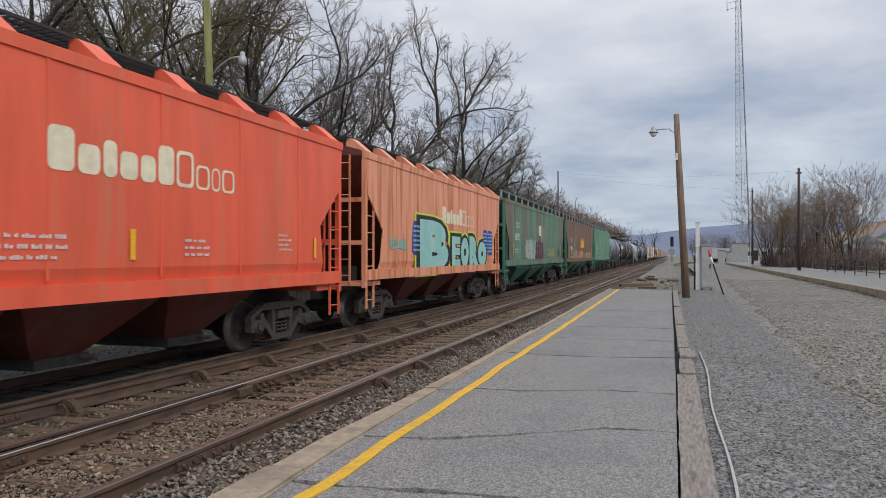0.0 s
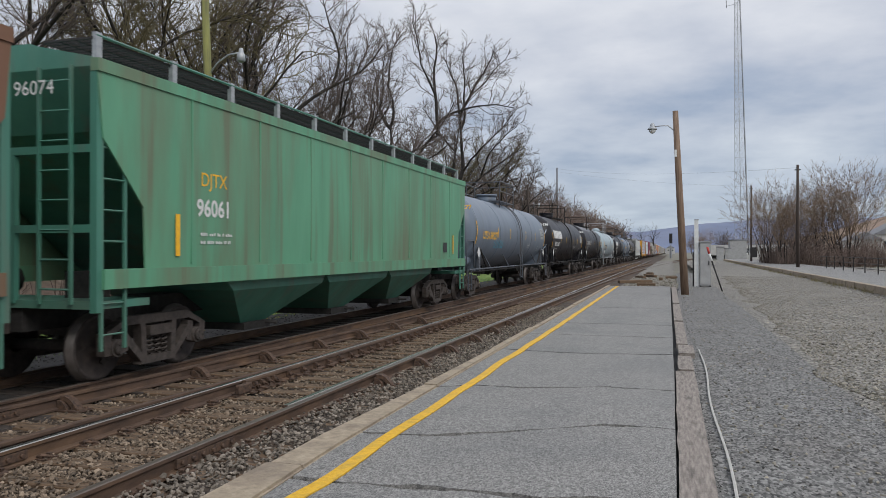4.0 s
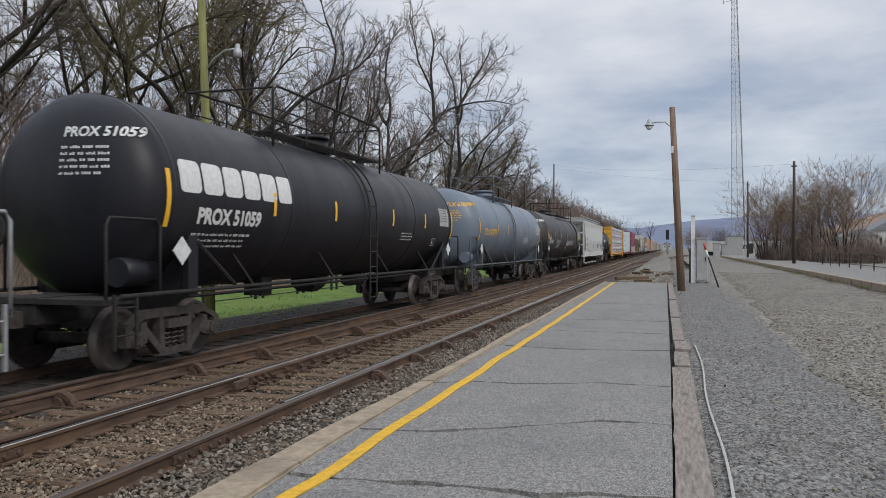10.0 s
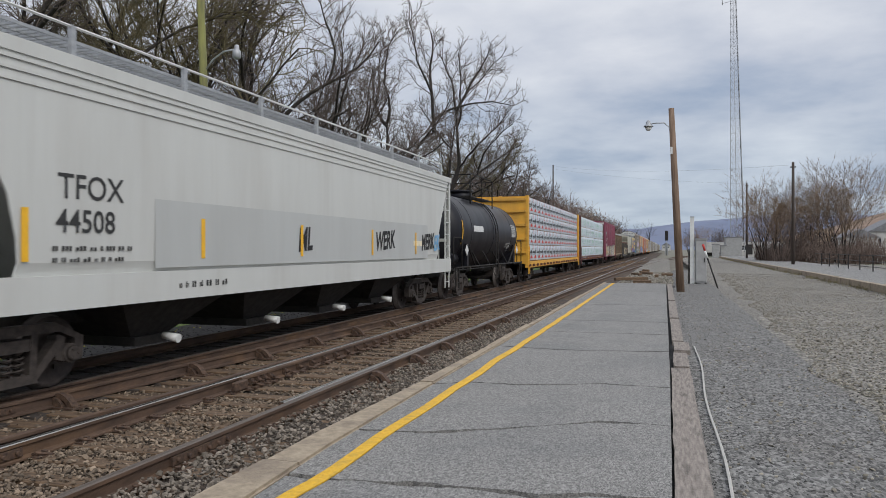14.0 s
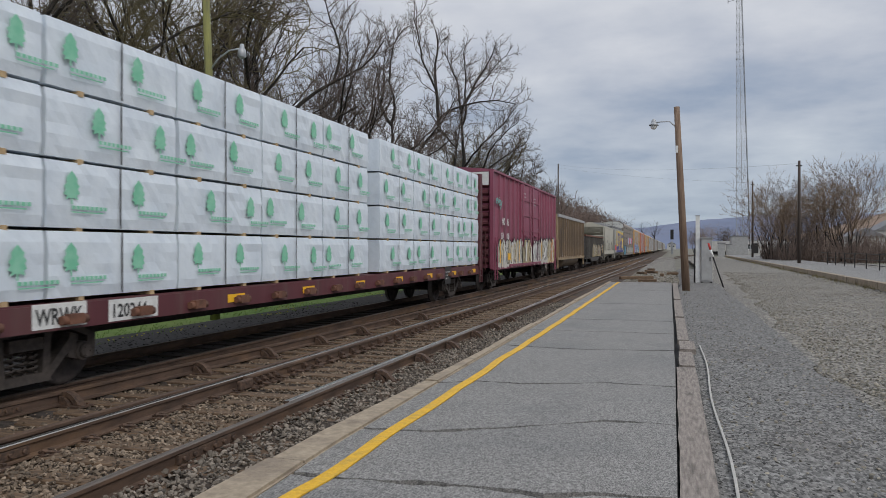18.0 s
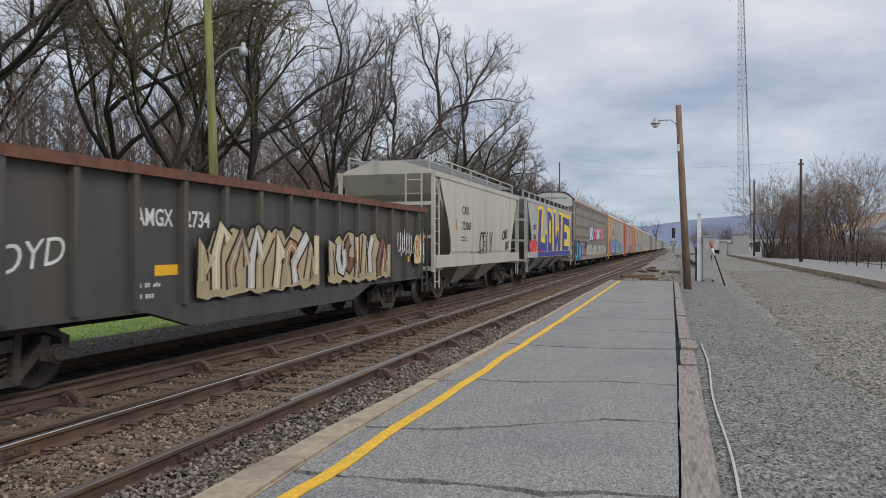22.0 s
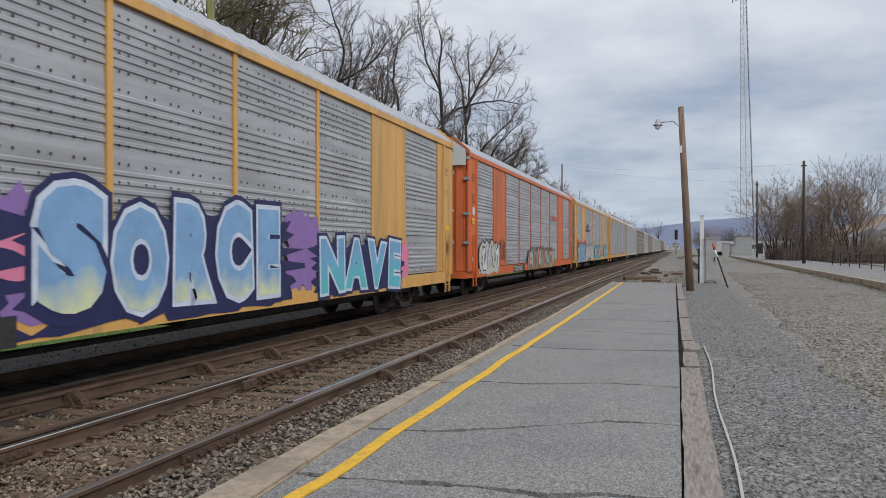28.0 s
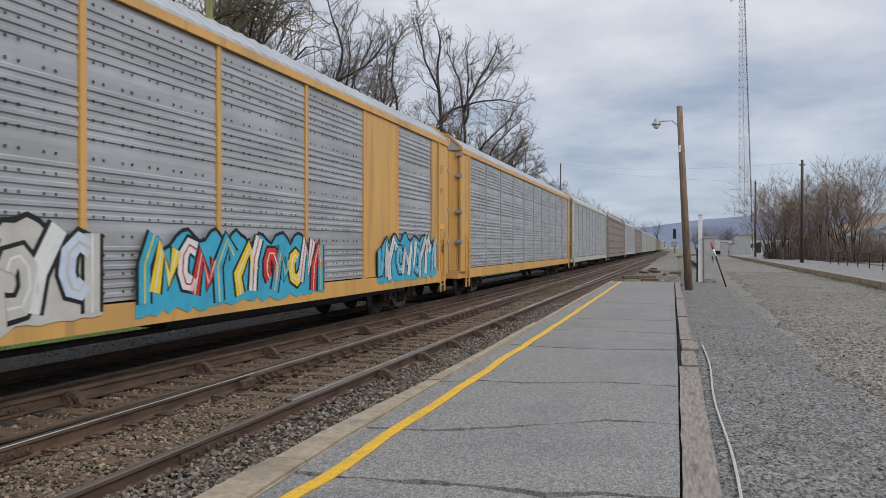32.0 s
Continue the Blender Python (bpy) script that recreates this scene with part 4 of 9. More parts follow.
def ladder(parent, x, y, z0, z1, material, wide=0.42, n=0, along="y", name="ladder"):
    """Two stiles and rungs; along: the way the rungs run."""
    bm = bmesh.new()
    n = n or max(2, int((z1 - z0) / 0.36))
    d = Vector((0, wide / 2, 0)) if along == "y" else Vector((wide / 2, 0, 0))
    o = Vector((x, y, 0))
    for s in (-1, 1):
        a = o + d * s
        box(bm, a.x - 0.02, a.x + 0.02, a.y - 0.02, a.y + 0.02, z0, z1)
    for i in range(n):
        z = z0 + (z1 - z0) * (i + 0.5) / n
        tube(bm, [o - d + Vector((0, 0, z)), o + d + Vector((0, 0, z))], 0.014, 5)
    return part(name, bm, material, parent)


def grating(x0, x1, y0, y1, z, pitch=0.12):
    """An open steel walkway of bars."""
    bm = bmesh.new()
    k = int((y1 - y0) / pitch)
    for i in range(k + 1):
        y = y0 + (y1 - y0) * i / k
        box(bm, x0, x1, y - 0.016, y + 0.016, z - 0.03, z)
    for i in range(4):
        x = x0 + (x1 - x0) * i / 3
        box(bm, x - 0.014, x + 0.014, y0, y1, z - 0.035, z + 0.004)
    return bm


def new_car(name, label, category, n, r):
    """A car's empty at its middle on the rails, at its place at the start; n and r: its two ends along the track."""
    car = thing(name, label, category, "freight cars of the train")
    CARS.append((car, (n + r) / 2))
    return car, (r - n)


CARS = []


# ---- covered hoppers ----
def hopper(n, r, label, body, dark, frame_m, top=4.1, peak=4.5, sill=(1.18, 1.42), style="cut", bays=3, walkway="grating", cut=1.0, rivets=True, end_m=None):
    car, L = new_car("covered_hopper_car", label, "railcar", n, r)
    h = L / 2
    hw = 1.56
    end_m = end_m or body
    # hull whose ends slope inwards
    lv = [(sill[0], h - 3.2, 1.40), (1.9, h - 2.35, 1.46), (3.0, h - 1.0, 1.50), (3.35, h - 0.55, 1.51), (top, h - 0.12, 1.50), (top + 0.12, h - 0.12, 1.36), (peak - 0.05, h - 0.12, 0.55), (peak, h - 0.12, 0.4)]
    rings = [[(-w, -e, z), (w, -e, z), (w, e, z), (-w, e, z)] for z, e, w in lv]
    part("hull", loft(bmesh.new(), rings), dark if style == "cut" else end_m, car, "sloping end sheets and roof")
    # side sheets with their cut-away ends
    def end_y(z):
        if style == "cut":
            pts = [(sill[0], 0.85), (1.5, 0.90), (2.35, cut + 0.3), (3.18, 0.10), (top, 0.0)]
        elif style == "round":
            pts = [(sill[0], 1.35), (1.7, 1.45), (2.4, 1.28), (3.1, 0.85), (3.7, 0.45), (top, 0.32)]
        else:
            pts = [(sill[0], 1.75), (1.9, 1.72), (2.6, 1.35), (3.3, 0.85), (top, 0.45)]
        for (a, b), (p, q) in zip(pts, pts[1:]):
            if z <= p:
                return b + (q - b) * (z - a) / (p - a)
        return pts[-1][1]
    zs = [sill[1] - 0.02, 1.6, 1.85, 2.1, 2.35, 2.6, 2.9, 3.18, 3.5, 3.8, top]
    bulge = lambda z: hw + 0.015 * math.sin(math.pi * (z - zs[0]) / (top - zs[0])) - (0.05 if z < 1.5 else 0)
    for s in (1, -1):
        rings = []
        for z in zs:
            e = h - end_y(z)
            rings.append([(s * bulge(z), -e, z), (s * bulge(z), e, z), (s * (bulge(z) - 0.03), e, z), (s * (bulge(z) - 0.03), -e, z)])
        part("side_sheet", loft(bmesh.new(), rings), body, car)
        # top chord and side sill
        part("top_chord", B((s * 1.585 if s > 0 else -1.585 + 0.12, s * 1.585 - 0.12 if s > 0 else -1.585, -h, h, top - 0.10, top + 0.06)) if s < 0 else B((1.465, 1.585, -h, h, top - 0.10, top + 0.06)), body, car)
        part("side_sill", B((1.44, 1.60, -h + 0.1, h - 0.1, sill[0], sill[1])) if s > 0 else B((-1.60, -1.44, -h + 0.1, h - 0.1, sill[0], sill[1])), body, car)
    if rivets:
        k = int(L / 1.9)
        bm = B((-0.008, 0.008, -0.02, 0.02, sill[1] + 0.05, top - 0.1))
        seam = bpy.data.meshes.new("panel_seam"); bm.to_mesh(seam); bm.free(); seam.materials.append(body)
        for i in range(1, k):
            y = -h + L * i / k
            if abs(y) < h - 1.5:
                for s in (-1, 1):
                    part("panel_seam", seam, None, car).location = (s * (hw + 0.012), y, 0)
    # end frames: corner posts, crossbars, platform
    for s in (-1, 1):
        for q in (-1, 1):
            part("corner_post", B((q * 1.5 - 0.05, q * 1.5 + 0.05, s * (h - 0.06) - 0.05, s * (h - 0.06) + 0.05, 1.0, top - 0.1)), frame_m, car)
            ladder(car, q * 1.53, s * (h - 0.32), 0.52, top - 0.05, frame_m, 0.42)
        part("end_brace", B((-1.5, 1.5, s * (h - 0.06) - 0.04, s * (h - 0.06) + 0.04, 2.0, 2.1), (-1.5, 1.5, s * (h - 0.06) - 0.04, s * (h - 0.06) + 0.04, 3.0, 3.1), (-0.25, -0.15, s * (h - 0.06) - 0.04, s * (h - 0.06) + 0.04, 1.1, 3.0), (0.15, 0.25, s * (h - 0.06) - 0.04, s * (h - 0.06) + 0.04, 1.1, 3.0)), frame_m, car)
        part("end_platform", B((-1.5, 1.5, s * (h - 0.55) - 0.5, s * (h - 0.55) + 0.5, 1.04, 1.14)), frame_m, car)
        ladder(car, 0.9, s * (h - 0.02), 1.1, top, frame_m, 0.5, along="x")
        part("center_sill", B((-0.3, 0.3, s * (h - 2.4) - 2.3, s * (h - 2.4) + 2.3, 0.72, 1.06)), M["under"], car)
        part("brake_cylinder", T([(-1.0, s * (h - 0.9) - 0.3, 1.36), (-1.0, s * (h - 0.9) + 0.3, 1.36)], 0.2, 10), M["under"], car)
        part("brake_valve", B((0.5, 0.9, s * (h - 0.8) - 0.2, s * (h - 0.8) + 0.2, 1.14, 1.5)), M["under"], car)
    # discharge bays
    span_b = (L - 6.2) / bays
    for i in range(bays):
        y = -h + 3.1 + span_b * (i + 0.5)
        w = span_b / 2
        bm = loft(bmesh.new(), [[(-1.38, y - w, 1.3), (1.38, y - w, 1.3), (1.38, y + w, 1.3), (-1.38, y + w, 1.3)], [(-1.38, y - w * 0.9, 1.12), (1.38, y - w * 0.9, 1.12), (1.38, y + w * 0.9, 1.12), (-1.38, y + w * 0.9, 1.12)], [(-0.75, y - 0.42, 0.45), (0.75, y - 0.42, 0.45), (0.75, y + 0.42, 0.45), (-0.75, y + 0.42, 0.45)]])
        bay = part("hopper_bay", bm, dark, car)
        gate = B((-0.85, 0.85, y - 0.46, y + 0.46, 0.33, 0.46))
        tube(gate, [(-1.1, y + 0.3, 0.42), (1.1, y + 0.3, 0.42)], 0.035, 6)
        part("outlet_gate", gate, M["under"], bay)
    # roof walkway
    if walkway == "grating":
        k = int(L / 1.55)
        for s in (-1, 1):
            part("roof_walkway", grating(min(s * 0.55, s * 1.32), max(s * 0.55, s * 1.32), -h + 0.2, h - 0.2, peak + 0.04), M["mesh_black"], car)
            for i in range(k + 1):
                y = -h + 0.25 + (L - 0.5) * i / k
                part("walkway_post", POST, frame_m if i else frame_m, car).matrix_basis = Matrix.Translation((s * 1.34, y, top)) @ Matrix.Diagonal((1, 1, peak + 0.1 - top, 1))
            rl = bmesh.new()
            tube(rl, [(s * 1.36, -h + 0.2, peak + 0.06), (s * 1.36, h - 0.2, peak + 0.06)], 0.022, 5)
            part("walkway_rail", rl, frame_m, car)
    elif walkway == "wedge":
        k = int(L / 1.55)
        for s in (-1, 1):
            part("roof_walkway", grating(min(s * 0.35, s * 1.02), max(s * 0.35, s * 1.02), -h + 0.1, h - 0.1, peak + 0.06), M["mesh_black"], car)
            for i in range(k + 1):
                y = -h + 0.3 + (L - 0.6) * i / k
                bm = prism(bmesh.new(), [(s * 1.52, top + 0.05), (s * 0.9, top + 0.05), (s * 0.96, peak + 0.02), (s * 1.08, peak + 0.02)], "y", y - 0.03, y + 0.36)
                part("walkway_bracket", bm, body, car)
    elif walkway == "rail":
        for s in (-1, 1):
            part("roof_walkway", grating(min(s * 0.4, s * 1.2), max(s * 0.4, s * 1.2), -h + 0.2, h - 0.2, peak + 0.02), M["galv"], car)
            k = int(L / 2.2)
            for i in range(k + 1):
                y = -h + 0.25 + (L - 0.5) * i / k
                part("walkway_post", POST, None, car).matrix_basis = Matrix.Translation((s * 1.3, y, top)) @ Matrix.Diagonal((0.8, 0.8, peak + 0.16 - top, 1))
            part("walkway_rail", T([(s * 1.3, -h + 0.2, peak + 0.15), (s * 1.3, h - 0.2, peak + 0.15)], 0.02, 5), body, car)
    part("roof_hatch", B((-0.28, 0.28, -h + 0.8, h - 0.8, peak - 0.02, peak + 0.09)), body, car)
    add_trucks(car, h - 1.75)
    add_couplers(car, h)
    return car, h, hw + 0.022


_bm = B((-0.035, 0.035, -0.05, 0.05, 0, 1))
POST = bpy.data.meshes.new("walkway_post"); _bm.to_mesh(POST); _bm.free(); POST.materials.append(M["galv"])


def strips(car, ys, z, x, hgt=0.5, drum=None):
    """Upright yellow reflector strips."""
    for y in ys:
        bm = bmesh.new()
        bm.faces.new([bm.verts.new((0, p, q)) for p, q in ((-0.05, 0), (0.05, 0), (0.05, hgt), (-0.05, hgt))])
        part("reflector_strip", lay(bm, y, z, x + 0.006, drum), M["amber"], car)


# ---- tank cars ----
def tank(n, r, label, paint_m, rad=1.50, zc=2.56, manway="open", man_y=0.0, plat=(-1.5, 1.5), ladder_y=0.0, bands=(-3.6, 0.0, 3.6), inset=0.6, strip_ys=()):
    car, L = new_car("tank_car", label, "railcar", n, r)
    h = L / 2
    e = h - inset
    seg = 44
    prof = [(-e + 0.66 * (1 - math.sqrt(max(0, 1 - (i / 10) ** 2))), rad * max(i / 10, 0.015)) for i in range(10)] + [(-e + 0.66 * 0.86, rad * 0.995), (-e + 0.66, rad)]
    prof = prof + [(-p, q) for p, q in prof[::-1]]
    rings = [[(q * math.cos(2 * math.pi * k / seg), p, zc + q * math.sin(2 * math.pi * k / seg)) for k in range(seg)] for p, q in prof]
    part("tank_shell", loft(bmesh.new(), rings, smooth=True), paint_m, car)
    # welded seams standing slightly proud
    bm = loft(bmesh.new(), [[((rad + o) * math.cos(2 * math.pi * k / seg), d, zc + (rad + o) * math.sin(2 * math.pi * k / seg)) for k in range(seg)] for d, o in ((-0.05, -0.01), (-0.035, 0.010), (0.035, 0.010), (0.05, -0.01))], cap=False, smooth=True)
    seam = bpy.data.meshes.new("shell_seam"); bm.to_mesh(seam); bm.free(); seam.materials.append(paint_m)
    for y in (-e + 0.75, *bands, e - 0.75):
        part("shell_seam", seam, None, car).location = (0, y, 0)
    drum = (rad, zc)
    pale = paint_m in (M["pale_tank"], M["grey_tank"])
    dk = M["galv"] if paint_m is M["pale_tank"] else M["tank_rail"] if pale else M["under"]
    for s in (-1, 1):
        part("stub_sill", B((-0.3, 0.3, s * (h - 1.7) - 1.65, s * (h - 1.7) + 1.65, 0.74, 1.10)), M["under"], car)
        part("bolster_saddle", prism(bmesh.new(), [(-1.25, 1.05), (1.25, 1.05), (1.32, 1.75), (0.9, 1.32), (0, 1.14), (-0.9, 1.32), (-1.32, 1.75)], "y", s * (h - 1.9) - 0.14, s * (h - 1.9) + 0.14), paint_m, car)
        part("end_platform", B((-1.42, 1.42, s * (h - 0.35) - 0.33, s * (h - 0.35) + 0.33, 1.02, 1.09)), M["under"], car)
        for q in (-1, 1):
            x = q * 1.40
            part("end_handrail", T([(x, s * (h - 1.15), 1.1), (x, s * (h - 1.15), 2.08), (x, s * (h - 1.05), 2.16), (x, s * (h - 0.15), 2.16), (x, s * (h - 0.08), 2.06), (x, s * (h - 0.08), 1.0)], 0.024, 6), dk, car)
            ladder(car, q * 1.44, s * (h - 0.4), 0.42, 1.15, dk, 0.42, name="step")
            part("tie_rod", T([(q * 1.42, s * (h - 2.0), 1.85), (q * 1.40, s * (h - 3.1), 1.14)], 0.035, 5), M["under"], car)
            part("saddle_post", B((q * 1.36 - 0.06, q * 1.36 + 0.06, s * (h - 1.9) - 0.12, s * (h - 1.9) + 0.12, 1.05, 1.95)), dk if pale else paint_m, car)
        part("air_reservoir", T([(1.0, s * (h - 1.1) - 0.36, 1.42), (1.0, s * (h - 1.1) + 0.30, 1.42)], 0.21, 12), paint_m, car)
        part("brake_wheel", T([(-0.6, s * (h - 0.2), 2.0), (-0.6, s * (h - 0.16), 2.0)], 0.26, 12), M["under"], car)
        ph = part("placard", B((1.47, 1.485, -0.15, 0.15, -0.15, 0.15)), M["white_ink"], car, "white diamond hazard placard")
        ph.location, ph.rotation_euler = (0, s * (h - 1.55), 1.72), (math.pi / 4, 0, 0)
    for q in (-1, 1):
        bm = T([(q * 1.44, -h + 0.3, 1.12), (q * 1.44, h - 0.3, 1.12)], 0.034, 6)
        for i in range(4):
            y = -h + 3.6 + (L - 7.2) * i / 3
            tube(bm, [(q * 1.44, y, 1.12), (q * 1.22, y - 0.3, 1.66)], 0.028, 5)
        part("side_rod", bm, dk, car)
    part("bottom_outlet", loft(bmesh.new(), [[(w * a, w * b, z) for a, b in ((-1, -1), (1, -1), (1, 1), (-1, 1))] for z, w in ((1.12, 0.32), (0.85, 0.3), (0.72, 0.16))]), M["under"], car)
    part("brake_valve", B((0.2, 0.6, -3.2, -2.8, 0.82, 1.3)), M["under"], car)
    part("train_pipe", T([(0.7, -h + 2.8, 0.96), (0.7, h - 2.8, 0.96)], 0.03, 5), M["under"], car)
    part("brake_cylinder", T([(0.35, 1.4, 0.95), (0.35, 2.3, 0.95)], 0.16, 10), M["under"], car)
    if manway == "open":
        bm = bmesh.new()
        tube(bm, [(0, man_y, zc + rad - 0.05), (0, man_y, zc + rad + 0.30)], 0.46, 20)
        tube(bm, [(0, man_y, zc + rad + 0.30), (0, man_y, zc + rad + 0.38)], [0.52, 0.50], 20)
        part("manway", bm, paint_m, car)
    else:
        bm = bmesh.new()
        loft(bm, [[(q * math.cos(2 * math.pi * k / 20), man_y + q * math.sin(2 * math.pi * k / 20), zc + rad + z) for k in range(20)] for z, q in ((-0.05, 0.44), (0.18, 0.44), (0.30, 0.38), (0.38, 0.26), (0.43, 0.06))], smooth=True)
        part("manway", bm, paint_m, car, "rounded bonnet over the valves")
    pz = zc + rad - 0.02
    y0, y1 = plat
    for q in (-1, 1):
        part("manway_platform", grating(min(q * 0.52, q * 0.95), max(q * 0.52, q * 0.95), y0, y1, pz + 0.02), dk, car)
        x = q * 0.97
        bm = T([(x, y0, pz - 0.3), (x, y0, pz + 0.80), (x, y0 + 0.15, pz + 0.90), (x, y1 - 0.15, pz + 0.90), (x, y1, pz + 0.80), (x, y1, pz - 0.3)], 0.026, 6)
        tube(bm, [(x, y0, pz + 0.45), (x, y1, pz + 0.45)], 0.018, 5)
        k = max(2, int((y1 - y0) / 1.3))
        for i in range(1, k):
            y = y0 + (y1 - y0) * i / k
            tube(bm, [(x, y, pz - 0.1), (x, y, pz + 0.90)], 0.02, 5)
        part("platform_rail", bm, dk, car)
    for y in (y0, y1):
        part("platform_rail", T([(-0.97, y, pz + 0.85), (0.97, y, pz + 0.85)], 0.022, 5), dk, car)
    for q in (-1, 1):
        bm = bmesh.new()
        for d in (-0.21, 0.21):
            pts = [(q * (rad + 0.09) * math.cos(a), ladder_y + d, zc + (rad + 0.09) * math.sin(a)) for a in [math.pi / 2 * f for f in (0.62, 0.5, 0.38, 0.25, 0.12, 0.0)]] + [(q * (rad + 0.09), ladder_y + d, 0.55)]
            tube(bm, pts, 0.022, 5)
        for i in range(8):
            z = 0.6 + i * 0.36
            x = rad + 0.09 if z < zc else math.sqrt(max(0.01, (rad + 0.09) ** 2 - (z - zc) ** 2))
            tube(bm, [(q * x, ladder_y - 0.21, z), (q * x, ladder_y + 0.21, z)], 0.016, 5)
        tube(bm, [(q * (rad + 0.0), ladder_y - 0.9, 1.12), (q * (rad + 0.09), ladder_y - 0.21, 0.6)], 0.02, 4)
        part("side_ladder", bm, dk, car)
    strips(car, strip_ys, zc - 0.22, 0, 0.42, drum)
    strips(car, [-e + 0.62, e - 0.62], zc - 0.5, 0, 0.85, drum)
    bars([(0, -0.06, 0.95, 0.56)], M["grey_car"], car, e - 1.95, zc - 0.05, drum=drum, name="data_panel")
    bars(stencil(5, 0.75, 0.05, int(n)), M["black_ink"], car, e - 1.88, zc + 0.37, drum=(rad + 0.004, zc))
    bars(stencil(3, 1.0, 0.05, int(n) + 7), M["white_ink"], car, 2.6, zc - 0.42, drum=drum)
    bars([(0, 0, 0.34, 0.014), (0, 0.22, 0.34, 0.014), (0, 0, 0.014, 0.22), (0.33, 0, 0.014, 0.232), (0.08, 0.06, 0.08, 0.1)], M["white_ink"], car, e - 2.5, zc - 0.75, drum=drum)
    add_trucks(car, h - 1.9)
    add_couplers(car, h)
    return car, h, e, drum


def on_head(ob, e, drum, cx, cz):
    """Bends flat artwork onto the dished end of a tank."""
    r, zc = drum
    for v in ob.data.vertices:
        x, z = cx + v.co.y, cz + v.co.z
        v.co = Vector((x, -e + 0.66 * (1 - math.sqrt(max(0.05, 1 - (x * x + (z - zc) ** 2) / r ** 2))) - 0.014, z))


# ---- box car ----
def box_car(n, r, label, m, deep):
    car, L = new_car("box_car", label, "railcar", n, r)
    h, top, bot = L / 2, 4.86, 0.98
    part("body", B((-1.50, 1.50, -h + 0.06, h - 0.06, bot, top - 0.06)), m, car)
    part("roof", prism(bmesh.new(), [(-1.6, top - 0.08), (1.6, top - 0.08), (1.6, top), (0, top + 0.14), (-1.6, top)], "y", -h, h), m, car, "maroon roof edge with a galvanised top")
    part("side_sill", B((1.50, 1.585, -h, h, bot - 0.1, bot + 0.16)), m, car)
    part("side_sill", B((-1.585, -1.50, -h, h, bot - 0.1, bot + 0.16)), m, car)
    rib = bmesh.new()
    prism(rib, [(1.5, -0.07), (1.575, -0.045), (1.575, 0.045), (1.5, 0.07)], "z", bot + 0.1, top - 0.08)
    me = bpy.data.meshes.new("side_rib"); rib.to_mesh(me); rib.free(); me.materials.append(m)
    ys = [-h + 0.1] + [-h + 0.95 * i + 0.3 for i in range(1, 6)] + [h - 0.95 * i - 0.3 for i in range(1, 6)] + [h - 0.1]
    for y in ys:
        if abs(y) > 2.55:
            for s in (0, math.pi):
                o = part("side_rib", me, None, car)
                o.location, o.rotation_euler = (0, y, 0), (0, 0, s)
    for s in (1, -1):
        for d, (y0, y1) in enumerate(((-2.45, -0.02), (0.02, 2.45))):
            bm = B((s * 1.54 - 0.04, s * 1.54 + 0.04, y0, y1, bot + 0.16, top - 0.12))
            dr = part("plug_door", bm, m, car)
            for i in range(1, 5):
                z = bot + 0.16 + (top - bot - 0.28) * i / 5
                part("door_rib", B((s * 1.595 - 0.018, s * 1.595 + 0.018, y0 + 0.05, y1 - 0.05, z - 0.035, z + 0.035)), m, dr)
            for y in (y0 + 0.35, y1 - 0.35):
                part("lock_bar", T([(s * 1.62, y, bot), (s * 1.62, y, top - 0.1)], 0.028, 6), m, dr)
            part("door_handle", B((s * 1.63 - 0.03, s * 1.63 + 0.03, (y0 + y1) / 2 - 0.4, (y0 + y1) / 2 + 0.4, 2.3, 2.36)), m, dr)
        part("door_track", B((s * 1.62 - 0.04, s * 1.62 + 0.04, -5.2, 2.5, bot - 0.02, bot + 0.08)), m, car)
    for s in (-1, 1):
        bm = bmesh.new()
        for i in range(11):
            z = bot + 0.15 + i * 0.30
            prism(bm, [(s * (h - 0.06), z), (s * (h + 0.04), z + 0.08), (s * (h + 0.04), z + 0.16), (s * (h - 0.06), z + 0.24)], "x", -1.38, 1.38)
        part("corrugated_end", bm, deep, car)
        part("end_panel", B((-1.4, 1.4, s * (h + 0.0) - 0.05, s * (h + 0.0) + 0.05, top - 0.62, top - 0.1)), M["white_ink"], car, "white painted panel above the end")
        for q in (-1, 1):
            part("corner_post", B((q * 1.52 - 0.07, q * 1.52 + 0.07, s * h - 0.07, s * h + 0.07, bot - 0.05, top - 0.05)), m, car)
        ladder(car, 1.62, s * (h - 0.35), 0.5, 2.2, m, 0.42)
        ladder(car, 1.05, s * (h + 0.08), 0.9, 2.4, deep, 0.45, along="x")
        part("center_sill", B((-0.3, 0.3, s * h / 2 - h / 2, s * h / 2 + h / 2, 0.65, 0.95)), M["under"], car)
    add_trucks(car, h - 2.0)
    add_couplers(car, h)
    x = 1.585
    en = lettering("NOKL 550020", 0.30, M["black_ink"], car, 0, 0, 0, center=True)
    en.matrix_basis = Matrix(((0, 1, 0, 0), (-1, 0, 0, -h - 0.056), (0, 0, 1, top - 0.46), (0, 0, 0, 1)))
    lettering("NO", 0.40, M["white_ink"], car, -6.58, 2.72, x, 0.012, wide=0.9)
    lettering("KL", 0.40, M["white_ink"], car, -5.62, 2.72, x, 0.012, wide=0.9)
    lettering("550", 0.38, M["white_ink"], car, -6.78, 2.12, x, 0.010, wide=0.9)
    lettering("020", 0.38, M["white_ink"], car, -5.66, 2.12, x, 0.010, wide=0.9)
    lettering("evisy", 0.55, M["spray_teal"], car, -7.75, 3.55, 1.602, 0.006, "graffiti", lean=0.3, tilt=-6)
    bars(stencil(3, 0.6, 0.09, 3), M["white_ink"], car, -1.9, 4.3, 1.59)
